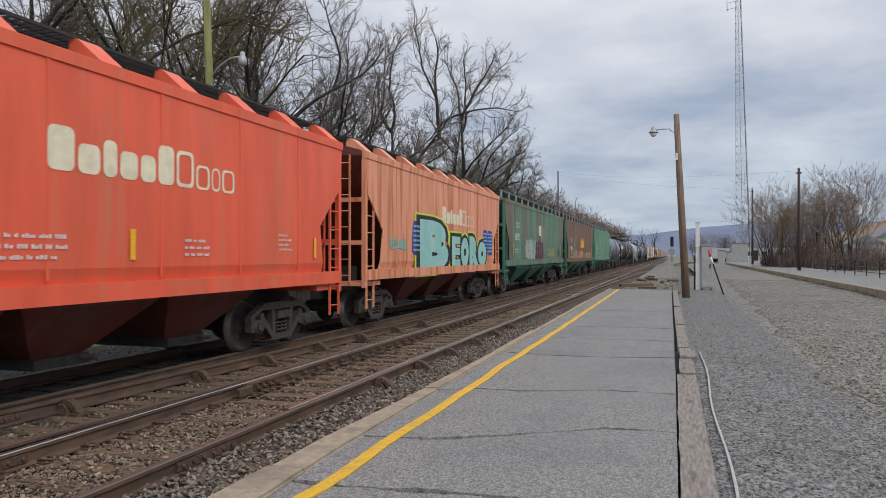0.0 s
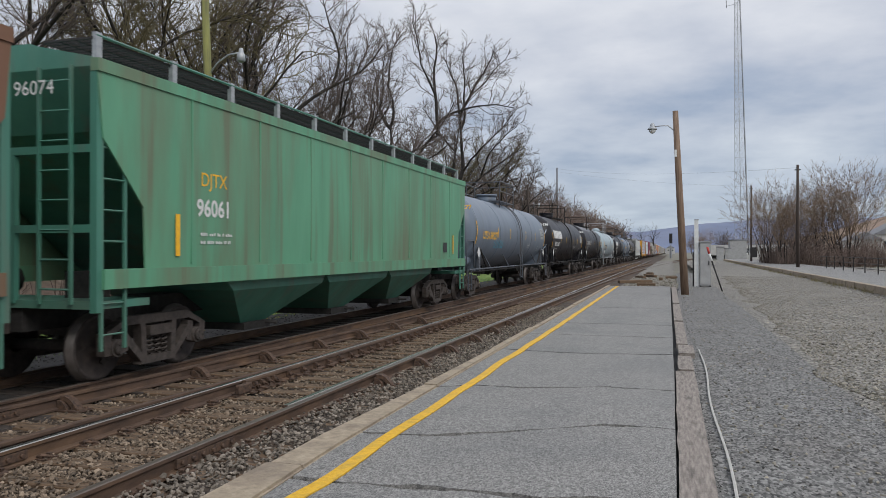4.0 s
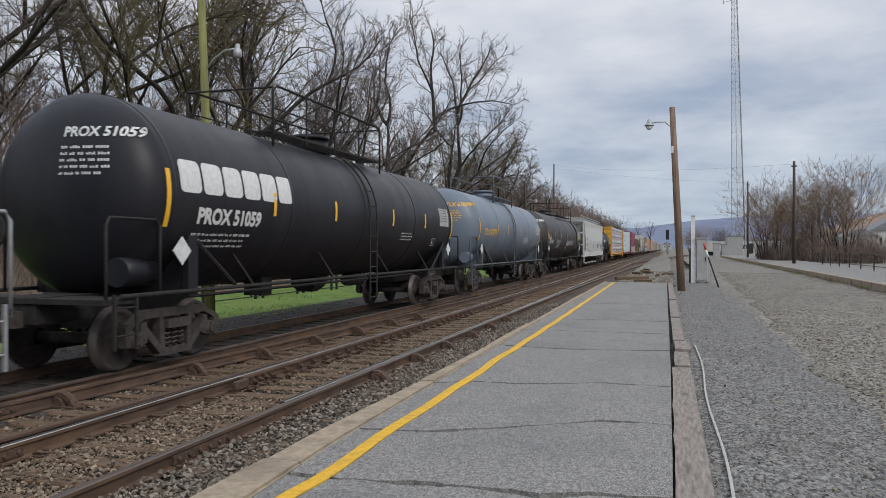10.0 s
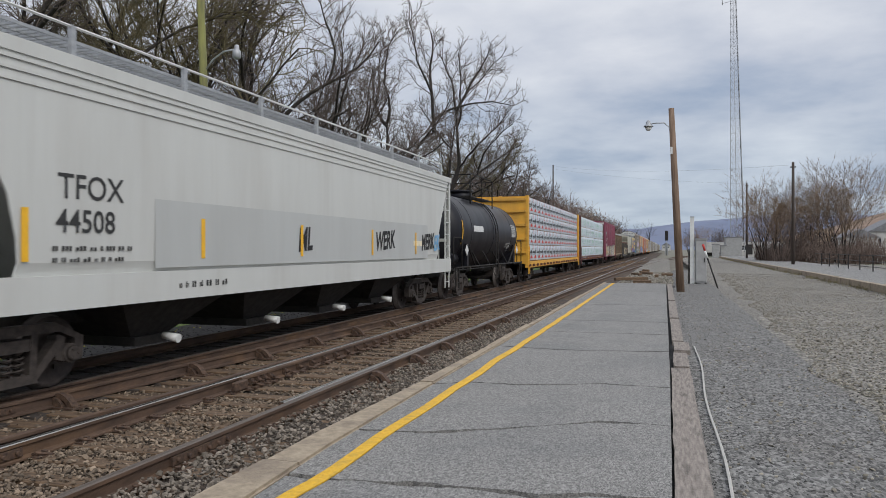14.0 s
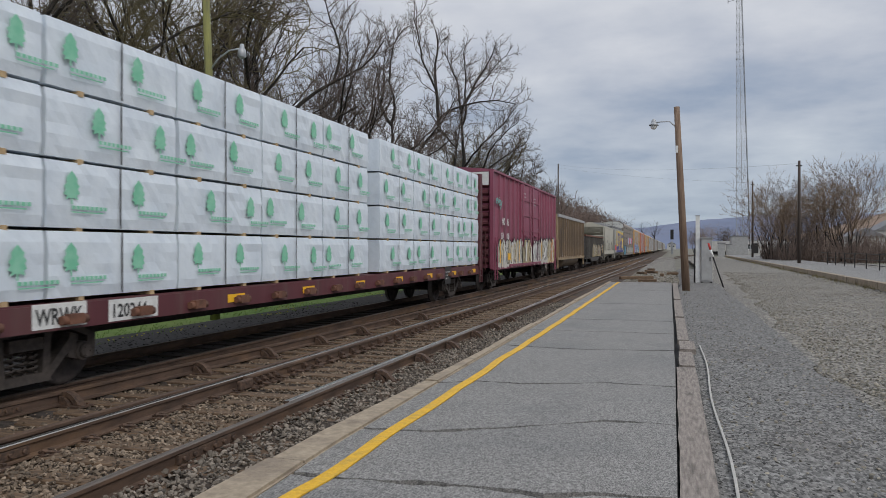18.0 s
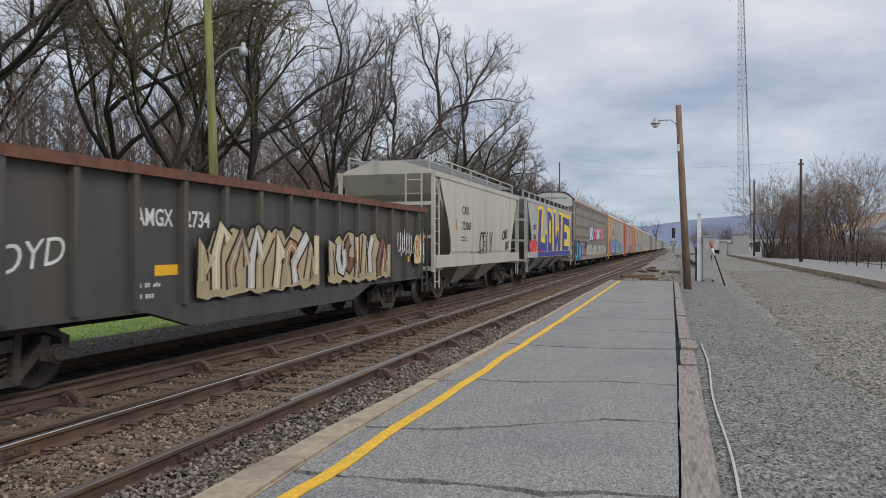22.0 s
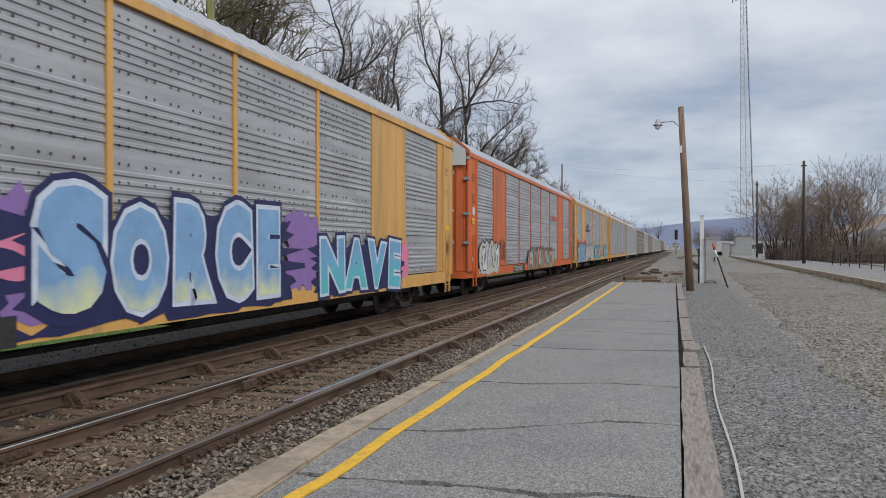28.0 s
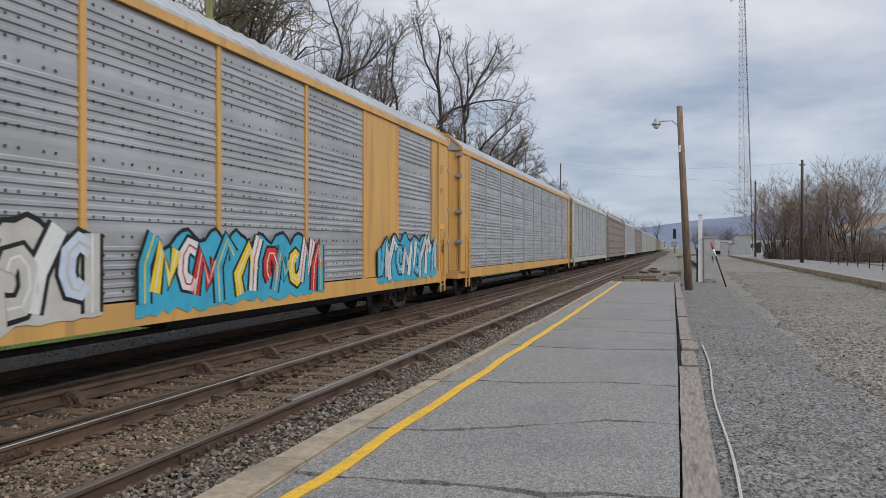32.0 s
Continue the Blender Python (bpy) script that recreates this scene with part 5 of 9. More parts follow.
    bars(stencil(3, 0.6, 0.09, 4), M["white_ink"], car, 0.8, 4.2, 1.59)
    bars(stencil(2, 0.5, 0.07, 5), M["white_ink"], car, 1.9, 2.7, 1.59)
    # sprayed letters along the lower side
    for i, (y, w, hh) in enumerate(((-7.6, 3.2, 1.25), (-4.6, 2.4, 1.3), (-2.3, 2.2, 1.35), (0.2, 2.3, 1.3), (2.6, 2.6, 1.45), (5.1, 2.4, 1.5))):
        wild(y, 0.93, 1.60 if abs(y + 1) > 1.6 else 1.64, w, hh, car, (("silver", "old_beige", "skin", "white"), ("silver", "old_beige", "skin", "white"), ("old_beige", "white", "skin"), ("silver", "white", "plum"), ("silver", "old_beige", "white"), ("skin", "old_beige", "orange", "white"))[i], 40 + i)
    for y in (-h + 1.0, -3.2, 2.8, h - 1.2):
        bars([(0, 0, 0.12, 0.95)], M["amber"], car, y, 1.15, 1.625, name="reflector_strip")
    bars([(0, 0, 0.56, 0.28)], M["amber"], car, -h + 2.5, 1.25, 1.625, name="warning_plate")
    return car


# ---- centre-beam lumber cars ----
def lumber_car(n, r, label, m, wrap, mark):
    car, L = new_car("centerbeam_lumber_car", label, "railcar", n, r)
    h = L / 2
    part("deck", B((-1.45, 1.45, -h, h, 1.02, 1.12)), m, car)
    for s in (-1, 1):
        part("side_sill", B((s * 1.42 - 0.06, s * 1.42 + 0.06, -h, h, 0.80, 1.10)), m, car)
        k = int(L / 1.25)
        for i in range(k):
            y = -h + 0.5 + 1.215 * i
            part("winch", WINCH, None, car).location = (s * 1.52, y, 0.93)
    for s in (-1, 1):
        bm = B((-1.5, 1.5, s * (h - 0.12) - 0.10, s * (h - 0.12) + 0.10, 1.0, 4.46))
        bh = part("end_bulkhead", bm, m, car)
        for z in (1.6, 2.3, 3.0, 3.7, 4.3):
            part("rib", B((-1.38, 1.38, s * (h - 0.12) + s * 0.16 - 0.05, s * (h - 0.12) + s * 0.16 + 0.05, z - 0.06, z + 0.06)), m, bh)
        for q in (-1, 1):
            part("corner_post", B((q * 1.46 - 0.07, q * 1.46 + 0.07, s * (h - 0.12) - 0.14, s * (h - 0.12) + 0.14, 0.95, 4.5)), m, bh)
        ladder(car, 1.53, s * (h - 0.2), 0.5, 1.9, m, 0.3)
        part("center_sill", B((-0.35, 0.35, s * h / 2 - h / 2, s * h / 2 + h / 2, 0.55, 1.02)), M["under"], car)
    cb = B((-0.06, 0.06, -h + 0.3, h - 0.3, 4.36, 4.5))
    k = 10
    for i in range(k + 1):
        y = -h + 0.5 + (L - 1.0) * i / k
        box(cb, -0.06, 0.06, y - 0.06, y + 0.06, 1.1, 4.4)
    part("center_beam", cb, m, car)
    # wrapped bundles, four high on each side
    cuts = (-11.2, -8.83, -6.43, -4.09, -1.69, 0.72, 1.42, 3.97, 6.51, 8.98, 11.15) if mark == "tree" else [-h + 0.4 + (L - 0.9) * i / 9 for i in range(10)]
    tiers = 4
    rng = random.Random(int(n))
    for s in (1, -1):
        for t in range(tiers):
            for c0, c1 in zip(cuts, cuts[1:]):
                lb = c1 - c0
                if lb < 1:
                    continue
                y0 = c0 + 0.03 + rng.uniform(-0.02, 0.02)
                z0 = 1.16 + t * 0.83
                xo = 1.44 + rng.uniform(-0.025, 0.02)
                b = part("wrapped_pack", pack_mesh(lb - 0.06, rng.randrange(5)), None, car)
                b.matrix_basis = Matrix.Translation((s * rng.uniform(-0.02, 0.0), y0, z0)) @ (Matrix.Identity(4) if s > 0 else Matrix.Translation((0, lb - 0.06, 0)) @ Matrix.Rotation(math.pi, 4, "Z"))
                if s > 0:
                    for p in (0.22, 0.76):
                        part("spacer", SPACER, None, car).location = (0, y0 + lb * p, z0)
                    for p in range(2):
                        u = y0 + (lb - 0.06) * (0.25 + 0.5 * p)
                        if mark == "stag":
                            emblem_stag(car, u, z0 + 0.12, 1.475)
                        else:
                            emblem_tree(car, u - 0.1 + 0.3 * math.sin(t * 2.1 + c0), z0 + 0.30 + rng.uniform(-0.03, 0.03), 1.478, rng)
                    for p in ((0.5,) if mark == "tree" else (0.06, 0.5, 0.94)):
                        u = y0 + (lb - 0.06) * p
                        bars([(0, 0, 0.028, 0.78)], M["strap"], car, u, z0 + 0.02, 1.474, name="strap")
    add_trucks(car, h - 2.6)
    add_couplers(car, h)
    return car, h


_BUN = {}


def pack_mesh(l, v):
    key = (round(l, 2), v)
    if key not in _BUN:
        rng = random.Random(v + 5)
        bm = bmesh.new()
        ny, nz = 20, 6
        def skin(y, z):
            return 1.452 + 0.016 * noise.noise((y * 1.5, z * 4, v * 9.0)) + 0.012 * noise.noise((y * 6 + z * 5, z * 4, v * 5.0)) - (0.02 if z in (0, 1) else 0)
        rings = []
        for i in range(ny + 1):
            y = l * i / ny
            ring = [(0.09, y, 0.01), (0.09, y, 0.79)] + [(skin(y, 1 - j / nz), y, 0.80 - 0.79 * j / nz) for j in range(nz + 1)]
            rings.append(ring)
        loft(bm, rings, smooth=False)
        me = bpy.data.meshes.new("wrapped_pack"); bm.to_mesh(me); bm.free()
        me.materials.append(M["lumber_white"])
        _BUN[key] = me
    return _BUN[key]


def art(key, polys):
    """Flat artwork as a shared mesh in local y, z."""
    if key not in _BUN:
        bm = bmesh.new()
        for p in polys:
            bm.faces.new([bm.verts.new((0, a, b)) for a, b in p])
        bm.normal_update()
        bmesh.ops.triangulate(bm, faces=bm.faces)
        me = bpy.data.meshes.new("emblem"); bm.to_mesh(me); bm.free()
        _BUN[key] = me
    return _BUN[key]


def emblem_stag(car, y, z, x):
    """Printed wrap: a red mound, a dark antlered animal shape, a ring and a bar of lettering."""
    red = art("mound", [[(-0.2, 0), (0.75, 0.0), (0.7, 0.04), (0.5, 0.13), (0.35, 0.16), (0.15, 0.12), (-0.05, 0.04)]])
    def ann(a, r):
        return (-0.40 + r * 1.3 * math.cos(a * 0.5236), 0.56 + r * math.sin(a * 0.5236))
    ring = art("ring", [[ann(a, 0.085), ann(a, 0.115), ann(a + 1, 0.115), ann(a + 1, 0.085)] for a in range(12)])
    dark = art("stag", [[(0.13, 0.30), (0.24, 0.27), (0.38, 0.29), (0.46, 0.36), (0.44, 0.44), (0.30, 0.43), (0.16, 0.42), (0.12, 0.37)], [(0.12, 0.12), (0.15, 0.12), (0.19, 0.31), (0.13, 0.33)], [(0.19, 0.13), (0.215, 0.13), (0.24, 0.30), (0.18, 0.30)], [(0.34, 0.14), (0.365, 0.14), (0.39, 0.30), (0.34, 0.30)], [(0.41, 0.15), (0.435, 0.15), (0.45, 0.36), (0.39, 0.32)], [(0.38, 0.42), (0.46, 0.37), (0.52, 0.50), (0.60, 0.49), (0.60, 0.52), (0.53, 0.56), (0.48, 0.55)], [(0.49, 0.55), (0.505, 0.55), (0.47, 0.66), (0.41, 0.75), (0.395, 0.745), (0.45, 0.65)], [(0.515, 0.55), (0.53, 0.55), (0.57, 0.64), (0.60, 0.76), (0.585, 0.76), (0.555, 0.65)], [(0.455, 0.65), (0.46, 0.63), (0.36, 0.68), (0.36, 0.69)], [(0.43, 0.69), (0.44, 0.68), (0.45, 0.77), (0.44, 0.77)], [(0.565, 0.64), (0.57, 0.63), (0.65, 0.70), (0.64, 0.71)], [(0.58, 0.69), (0.585, 0.68), (0.54, 0.75), (0.53, 0.75)]])
    word = art("word", [[(-0.72 + i * 0.115, 0.26), (-0.72 + i * 0.115 + 0.085, 0.26), (-0.72 + i * 0.115 + 0.085, 0.37), (-0.72 + i * 0.115, 0.37)] for i in range(7)] + [[(-0.72 + 0.088 * i, 0.19), (-0.66 + 0.088 * i, 0.19), (-0.66 + 0.088 * i, 0.215), (-0.72 + 0.088 * i, 0.215)] for i in range(9)])
    for me, m in ((red, "spray_red"), (ring, "spray_red"), (dark, "spray_black"), (word, "spray_black")):
        if not me.materials:
            me.materials.append(M[m])
        o = part("printed_emblem", me, None, car)
        o.location, o.scale = (x, y, z), (1, 0.74, 1)


def emblem_tree(car, y, z, x, rng):
    me = art("conifer", [[(-0.012, -0.03), (0.012, -0.03), (0.015, 0.05), (0.10, 0.02), (0.085, 0.08), (0.125, 0.10), (0.10, 0.15), (0.12, 0.19), (0.085, 0.23), (0.09, 0.28), (0.05, 0.32), (0.0, 0.37), (-0.05, 0.32), (-0.085, 0.28), (-0.08, 0.22), (-0.12, 0.18), (-0.095, 0.14), (-0.125, 0.09), (-0.08, 0.07), (-0.10, 0.02), (-0.015, 0.05)]])
    wd = art("tree_word", [[(0.0 + 0.075 * i, -0.09), (0.055 + 0.075 * i, -0.09), (0.055 + 0.075 * i, -0.045), (0.0 + 0.075 * i, -0.045)] for i in range(8)] + [[(0.0, -0.13), (0.52, -0.13), (0.52, -0.115), (0.0, -0.115)]])
    for q in (me, wd):
        if not q.materials:
            q.materials.append(M["print_green"])
        part("printed_emblem", q, None, car).location = (x, y, z)


_bm = B((0.12, 1.43, -0.045, 0.045, -0.05, 0.018))
SPACER = bpy.data.meshes.new("spacer"); _bm.to_mesh(SPACER); _bm.free(); SPACER.materials.append(M["lumber_wood"])
_bm = B((-0.08, 0.06, -0.12, 0.12, -0.07, 0.05))
tube(_bm, [(0.0, -0.2, -0.02), (0.0, 0.2, -0.02)], 0.055, 8)
WINCH = bpy.data.meshes.new("winch"); _bm.to_mesh(WINCH); _bm.free(); WINCH.materials.append(M["rust"])


# ---- coal car and gondola ----
def coal_car(n, r, label, m):
    RIBS = (-6.5, -5.6, -4.68, -3.69, -2.66, -1.72, -0.8, 0.14, 1.06, 2.0, 2.94, 3.88, 4.86, 5.8, 6.5)
    car, L = new_car("coal_gondola_car", label, "railcar", n, r)
    h, top, bot = L / 2, 3.72, 1.12
    part("side_plate", B((1.45, 1.49, -h + 0.75, h - 0.75, bot, top)), m, car)
    part("side_plate", B((-1.49, -1.45, -h + 0.75, h - 0.75, bot, top)), m, car)
    for s in (-1, 1):
        part("end_plate", prism(bmesh.new(), [(s * (h - 0.7), top), (s * (h - 0.75), top), (s * (h - 2.0), bot + 0.1), (s * (h - 1.95), bot + 0.05)], "x", -1.47, 1.47), m, car)
        part("top_chord", B((s * 1.50 - 0.09, s * 1.50 + 0.09, -h + 0.1, h - 0.1, top - 0.02, top + 0.16)), M["cabinet"], car, "bare grey steel top rail")
        part("end_chord", B((-1.5, 1.5, s * (h - 0.16) - 0.08, s * (h - 0.16) + 0.08, top - 0.02, top + 0.14)), m, car)
        part("side_sill", B((s * 1.50 - 0.06, s * 1.50 + 0.06, -h + 0.1, h - 0.1, bot - 0.12, bot + 0.08)), m, car)
        for q in (-1, 1):
            part("corner_post", B((q * 1.44 - 0.06, q * 1.44 + 0.06, s * (h - 0.16) - 0.06, s * (h - 0.16) + 0.06, bot, top)), m, car)
            # triangular plate at the end of the side
            part("corner_plate", prism(bmesh.new(), [(s * (h - 0.1), top), (s * (h - 0.75), top), (s * (h - 0.75), bot), (s * (h - 0.55), bot), (s * (h - 0.1), 2.5)], "x", q * 1.47 - 0.02, q * 1.47 + 0.02), m, car)
        ladder(car, 1.5, s * (h - 0.3), 0.5, 2.3, m, 0.4)
        part("center_sill", B((-0.35, 0.35, s * h / 2 - h / 2, s * h / 2 + h / 2, 0.7, 1.1)), M["under"], car)
    bm = prism(bmesh.new(), [(1.49, -0.075), (1.60, -0.05), (1.60, 0.05), (1.49, 0.075)], "z", bot, top)
    me = bpy.data.meshes.new("side_rib"); bm.to_mesh(me); bm.free(); me.materials.append(M["tan_rib"])
    k = len(RIBS)
    for i in range(k):
        for a in (0, math.pi):
            o = part("side_rib", me, None, car)
            o.location, o.rotation_euler = (0, RIBS[i], 0), (0, 0, a)
    # rivet rows
    bm = bmesh.new()
    for i in range(k):
        y = RIBS[i]
        for j in range(9):
            for d in (-0.1, 0.1):
                box(bm, 1.49, 1.503, y + d - 0.018, y + d + 0.018, bot + 0.2 + j * 0.28, bot + 0.236 + j * 0.28)
    for i in range(46):
        box(bm, 1.49, 1.503, -h + 0.9 + (L - 1.8) * i / 45 - 0.018, -h + 0.9 + (L - 1.8) * i / 45 + 0.018, 2.16, 2.196)
    part("rivets", bm, M["tan_soot"], car)
    # rounded tubs under the floor
    for s in (1, -1):
        rings = [[(s * (0.42 + p), y, z) for p, z in ((0, 1.12), (1.02, 1.12), (1.02, 0.85), (0.9, 0.62), (0.65, 0.48), (0.35, 0.45), (0, 0.5))] for y in (-h + 3.0, -h + 3.4, h - 3.4, h - 3.0)]
        part("tub_floor", loft(bmesh.new(), rings, smooth=True), M["tan_soot"], car)
    for i in range(4):
        bars([(0, 0, 0.6, 0.13)], M["amber"], car, (-5.4, -2.56, -0.58, 2.2)[i], 1.40, 1.497, name="reflector_strip")
        bars([(-0.02, -0.2, 0.66, 0.36)], M["grey_car"], car, (-5.4, -2.56, -0.58, 2.2)[i], 1.40, 1.4945, name="paint_patch")
    # runs of coal dust
    rng = random.Random(77)
    for y_, z0, z1, w_ in ((-4.0, 1.3, 2.35, 0.28), (-2.28, 1.55, 2.5, 0.14), (-2.1, 2.65, 2.95, 0.10), (-1.45, 1.7, 3.3, 0.05), (0.55, 1.5, 1.95, 0.05), (1.45, 1.3, 2.6, 0.13), (2.3, 1.8, 3.2, 0.04), (4.4, 1.4, 2.5, 0.08), (5.3, 1.3, 2.0, 0.14), (-5.6, 1.3, 3.2, 0.2)):
        k_ = 9
        edge = [(-w_ * rng.uniform(0.25, 0.6), z0 + (z1 - z0) * i / k_) for i in range(k_ + 1)] + [(w_ * rng.uniform(0.2, 0.6), z1 - (z1 - z0) * i / k_) for i in range(k_ + 1)]
        blob(edge, y_, 0, 1.4955, M["soot"], car, "coal_stain", label="black run of coal dust")
    # owner's mark as plain dark shapes, number
    for i, q in enumerate((0.0, 0.13, 0.26, 0.39)):
        bars([(0, 0, 0.8, 0.085)], M["black_ink"], car, -4.6, 2.98 + q, 1.496, name="emblem")
    blob([(0, 0.02), (0.42, 0.0), (0.6, 0.08), (0.65, 0.22), (0.52, 0.33), (0.25, 0.36), (0.23, 0.4), (0.65, 0.41), (0.65, 0.54), (0.2, 0.55), (0.03, 0.46), (0.02, 0.32), (0.16, 0.23), (0.42, 0.2), (0.43, 0.15), (0, 0.15)], -2.5, 2.92, 1.496, M["black_ink"], car, "emblem")
    for d in (-3.5,):
        blob([(0, 0), (0.2, 0), (0.25, 0.26), (0.42, 0), (0.62, 0), (0.74, 0.52), (0.54, 0.52), (0.48, 0.28), (0.3, 0.52), (0.12, 0.52)], d, 2.95, 1.496, M["black_ink"], car, "emblem")
    lettering("NS", 0.36, M["black_ink"], car, -3.5, 2.52, 1.496, 0.002, wide=0.9)
    lettering("502", 0.36, M["black_ink"], car, -3.52, 2.08, 1.496, 0.004)
    lettering("92", 0.36, M["black_ink"], car, -2.5, 2.08, 1.496, 0.004)
    bars(stencil(2, 0.9, 0.09, 9), M["black_ink"], car, -3.4, 1.75, 1.496)
    add_trucks(car, h - 1.7)
    add_couplers(car, h)
    return car


def gondola(n, r, label, m):
    car, L = new_car("gondola_car", label, "railcar", n, r)
    h, top, bot = L / 2, 2.72, 0.92
    for s in (-1, 1):
        part("side_plate", B((s * 1.42 - 0.02, s * 1.42 + 0.02, -h, h, bot, top)), m, car)
        part("top_chord", B((s * 1.47 - 0.10, s * 1.47 + 0.10, -h, h, top, top + 0.14)), M["rust"], car, "rusty top rail")
        part("end_plate", B((-1.42, 1.42, s * h - 0.04, s * h + 0.04, bot, top + 0.1)), m, car)
        for z in (1.4, 1.8, 2.2):
            part("end_rib", B((-1.4, 1.4, s * (h + 0.06) - 0.05, s * (h + 0.06) + 0.05, z, z + 0.12)), m, car)
        part("side_sill", prism(bmesh.new(), [(-h, bot), (h, bot), (h, bot - 0.06), (h - 4.0, bot - 0.06), (h - 5.0, bot - 0.34), (-h + 5.0, bot - 0.34), (-h + 4.0, bot - 0.06), (-h, bot - 0.06)], "x", s * 1.42 - 0.07, s * 1.42 + 0.07), m, car)
        ladder(car, 1.58, s * (h - 0.3), 0.5, 2.5, m, 0.4)
        ladder(car, 0.9, s * (h + 0.14), 0.9, 2.5, m, 0.4, along="x")
        part("center_sill", B((-0.35, 0.35, s * h / 2 - h / 2, s * h / 2 + h / 2, 0.65, 0.95)), M["under"], car)
    part("floor", B((-1.4, 1.4, -h, h, bot, bot + 0.06)), M["under"], car)
    bm = prism(bmesh.new(), [(1.43, -0.07), (1.55, -0.05), (1.55, 0.05), (1.43, 0.07)], "z", bot, top)
    me = bpy.data.meshes.new("side_rib"); bm.to_mesh(me); bm.free(); me.materials.append(m)
    k = 15
    for i in range(k):
        for a in (0, math.pi):
            o = part("side_rib", me, None, car)
            o.location, o.rotation_euler = (0, -h + 0.6 + (L - 1.2) * i / (k - 1), 0), (0, 0, a)
    for i in range(5):
        bars([(0, 0, 0.55, 0.15)], M["amber"], car, -h + 0.9 + (L - 2.6) * i / 4, 1.35, 1.445, name="reflector_strip")
    lettering("AMGX", 0.34, M["white_ink"], car, -4.08, 2.05, 1.446, 0.006, wide=0.78)
    lettering("2734", 0.34, M["white_ink"], car, -3.02, 2.05, 1.446, 0.006, wide=0.9)
    bars(stencil(2, 0.5, 0.09, 21), M["white_ink"], car, -h + 3.8, 1.2, 1.446)
    lettering("BOYD", 0.46, M["spray_white"], car, -6.55, 1.4, 1.447, 0.0, "graffiti", lean=0.3, tilt=8)
    wild(-2.9, 0.98, 1.56, 4.0, 1.2, car, ("old_beige", "skin", "old_graf", "silver"), 71)
    wild(1.5, 0.98, 1.56, 3.5, 1.15, car, ("old_beige", "silver", "brown", "old_graf"), 72)
    scrawl(h - 2.4, 1.4, 1.56, 1.2, 0.9, car, "white", 73)
    wild(h - 1.1, 1.3, 1.56, 0.8, 0.9, car, ("skin", "orange", "white"), 74, k=3)
    add_trucks(car, h - 1.9)
    add_couplers(car, h)
    return car


# ---- covered auto racks ----
_RK = {}


def rack_panel(w, z0, z1, kind):
    """A corrugated steel side panel, w long; the relief runs lengthwise."""
    key = (round(w, 2), round(z0, 2), round(z1, 2), kind)
    if key not in _RK:
        bm = bmesh.new()
        prof = []
        z = z0
        band = 0
        while z < z1 - 0.01:
            zr = (z - z0) / (z1 - z0) * 4
            if zr % 1 < 0.70:
                prof += [(0.004, z), (0.004, z + 0.045), (0.024, z + 0.06), (0.024, z + 0.10)]
                z += 0.118
            else:
                prof += [(0.012, z)]
                z += 0.09
        prof.append((0.0, z1))
        prof = [(a, min(b, z1)) for a, b in prof]
        vs = [[bm.verts.new((a, y, b)) for a, b in prof] for y in (0, w)]
        for i in range(len(prof) - 1):
            bm.faces.new((vs[0][i], vs[1][i], vs[1][i + 1], vs[0][i + 1]))
        back = [[bm.verts.new((-0.03, y, q)) for q in (z0, z1)] for y in (0, w)]
        bm.faces.new((back[0][0], back[0][1], back[1][1], back[1][0]))
        bm.faces.new((vs[0][0], back[0][0], back[1][0], vs[1][0]))
        bm.faces.new((vs[0][-1], vs[1][-1], back[1][1], back[0][1]))
        bm.faces.new([*vs[0], back[0][1], back[0][0]])
        bm.faces.new([*vs[1], back[1][1], back[1][0]][::-1])
        # round holes and bolt heads as small dark studs
        if kind == "holes":
            rng = random.Random(4)
            k = int(w / 0.17)
            zz = z0 + 0.12
            while zz < z1 - 0.1:
                for i in range(1, k):
                    if (i % 3) != 0:
                        y = w * i / k
                        box(bm, 0.023, 0.027, y - 0.014, y + 0.014, zz - 0.02, zz + 0.016, 1)
                zz += 0.118 * 2
        me = bpy.data.meshes.new("rack_panel"); bm.to_mesh(me); bm.free()
        me.materials.append(M["rack_steel"]); me.materials.append(M["under"])
        _RK[key] = me
    return _RK[key]


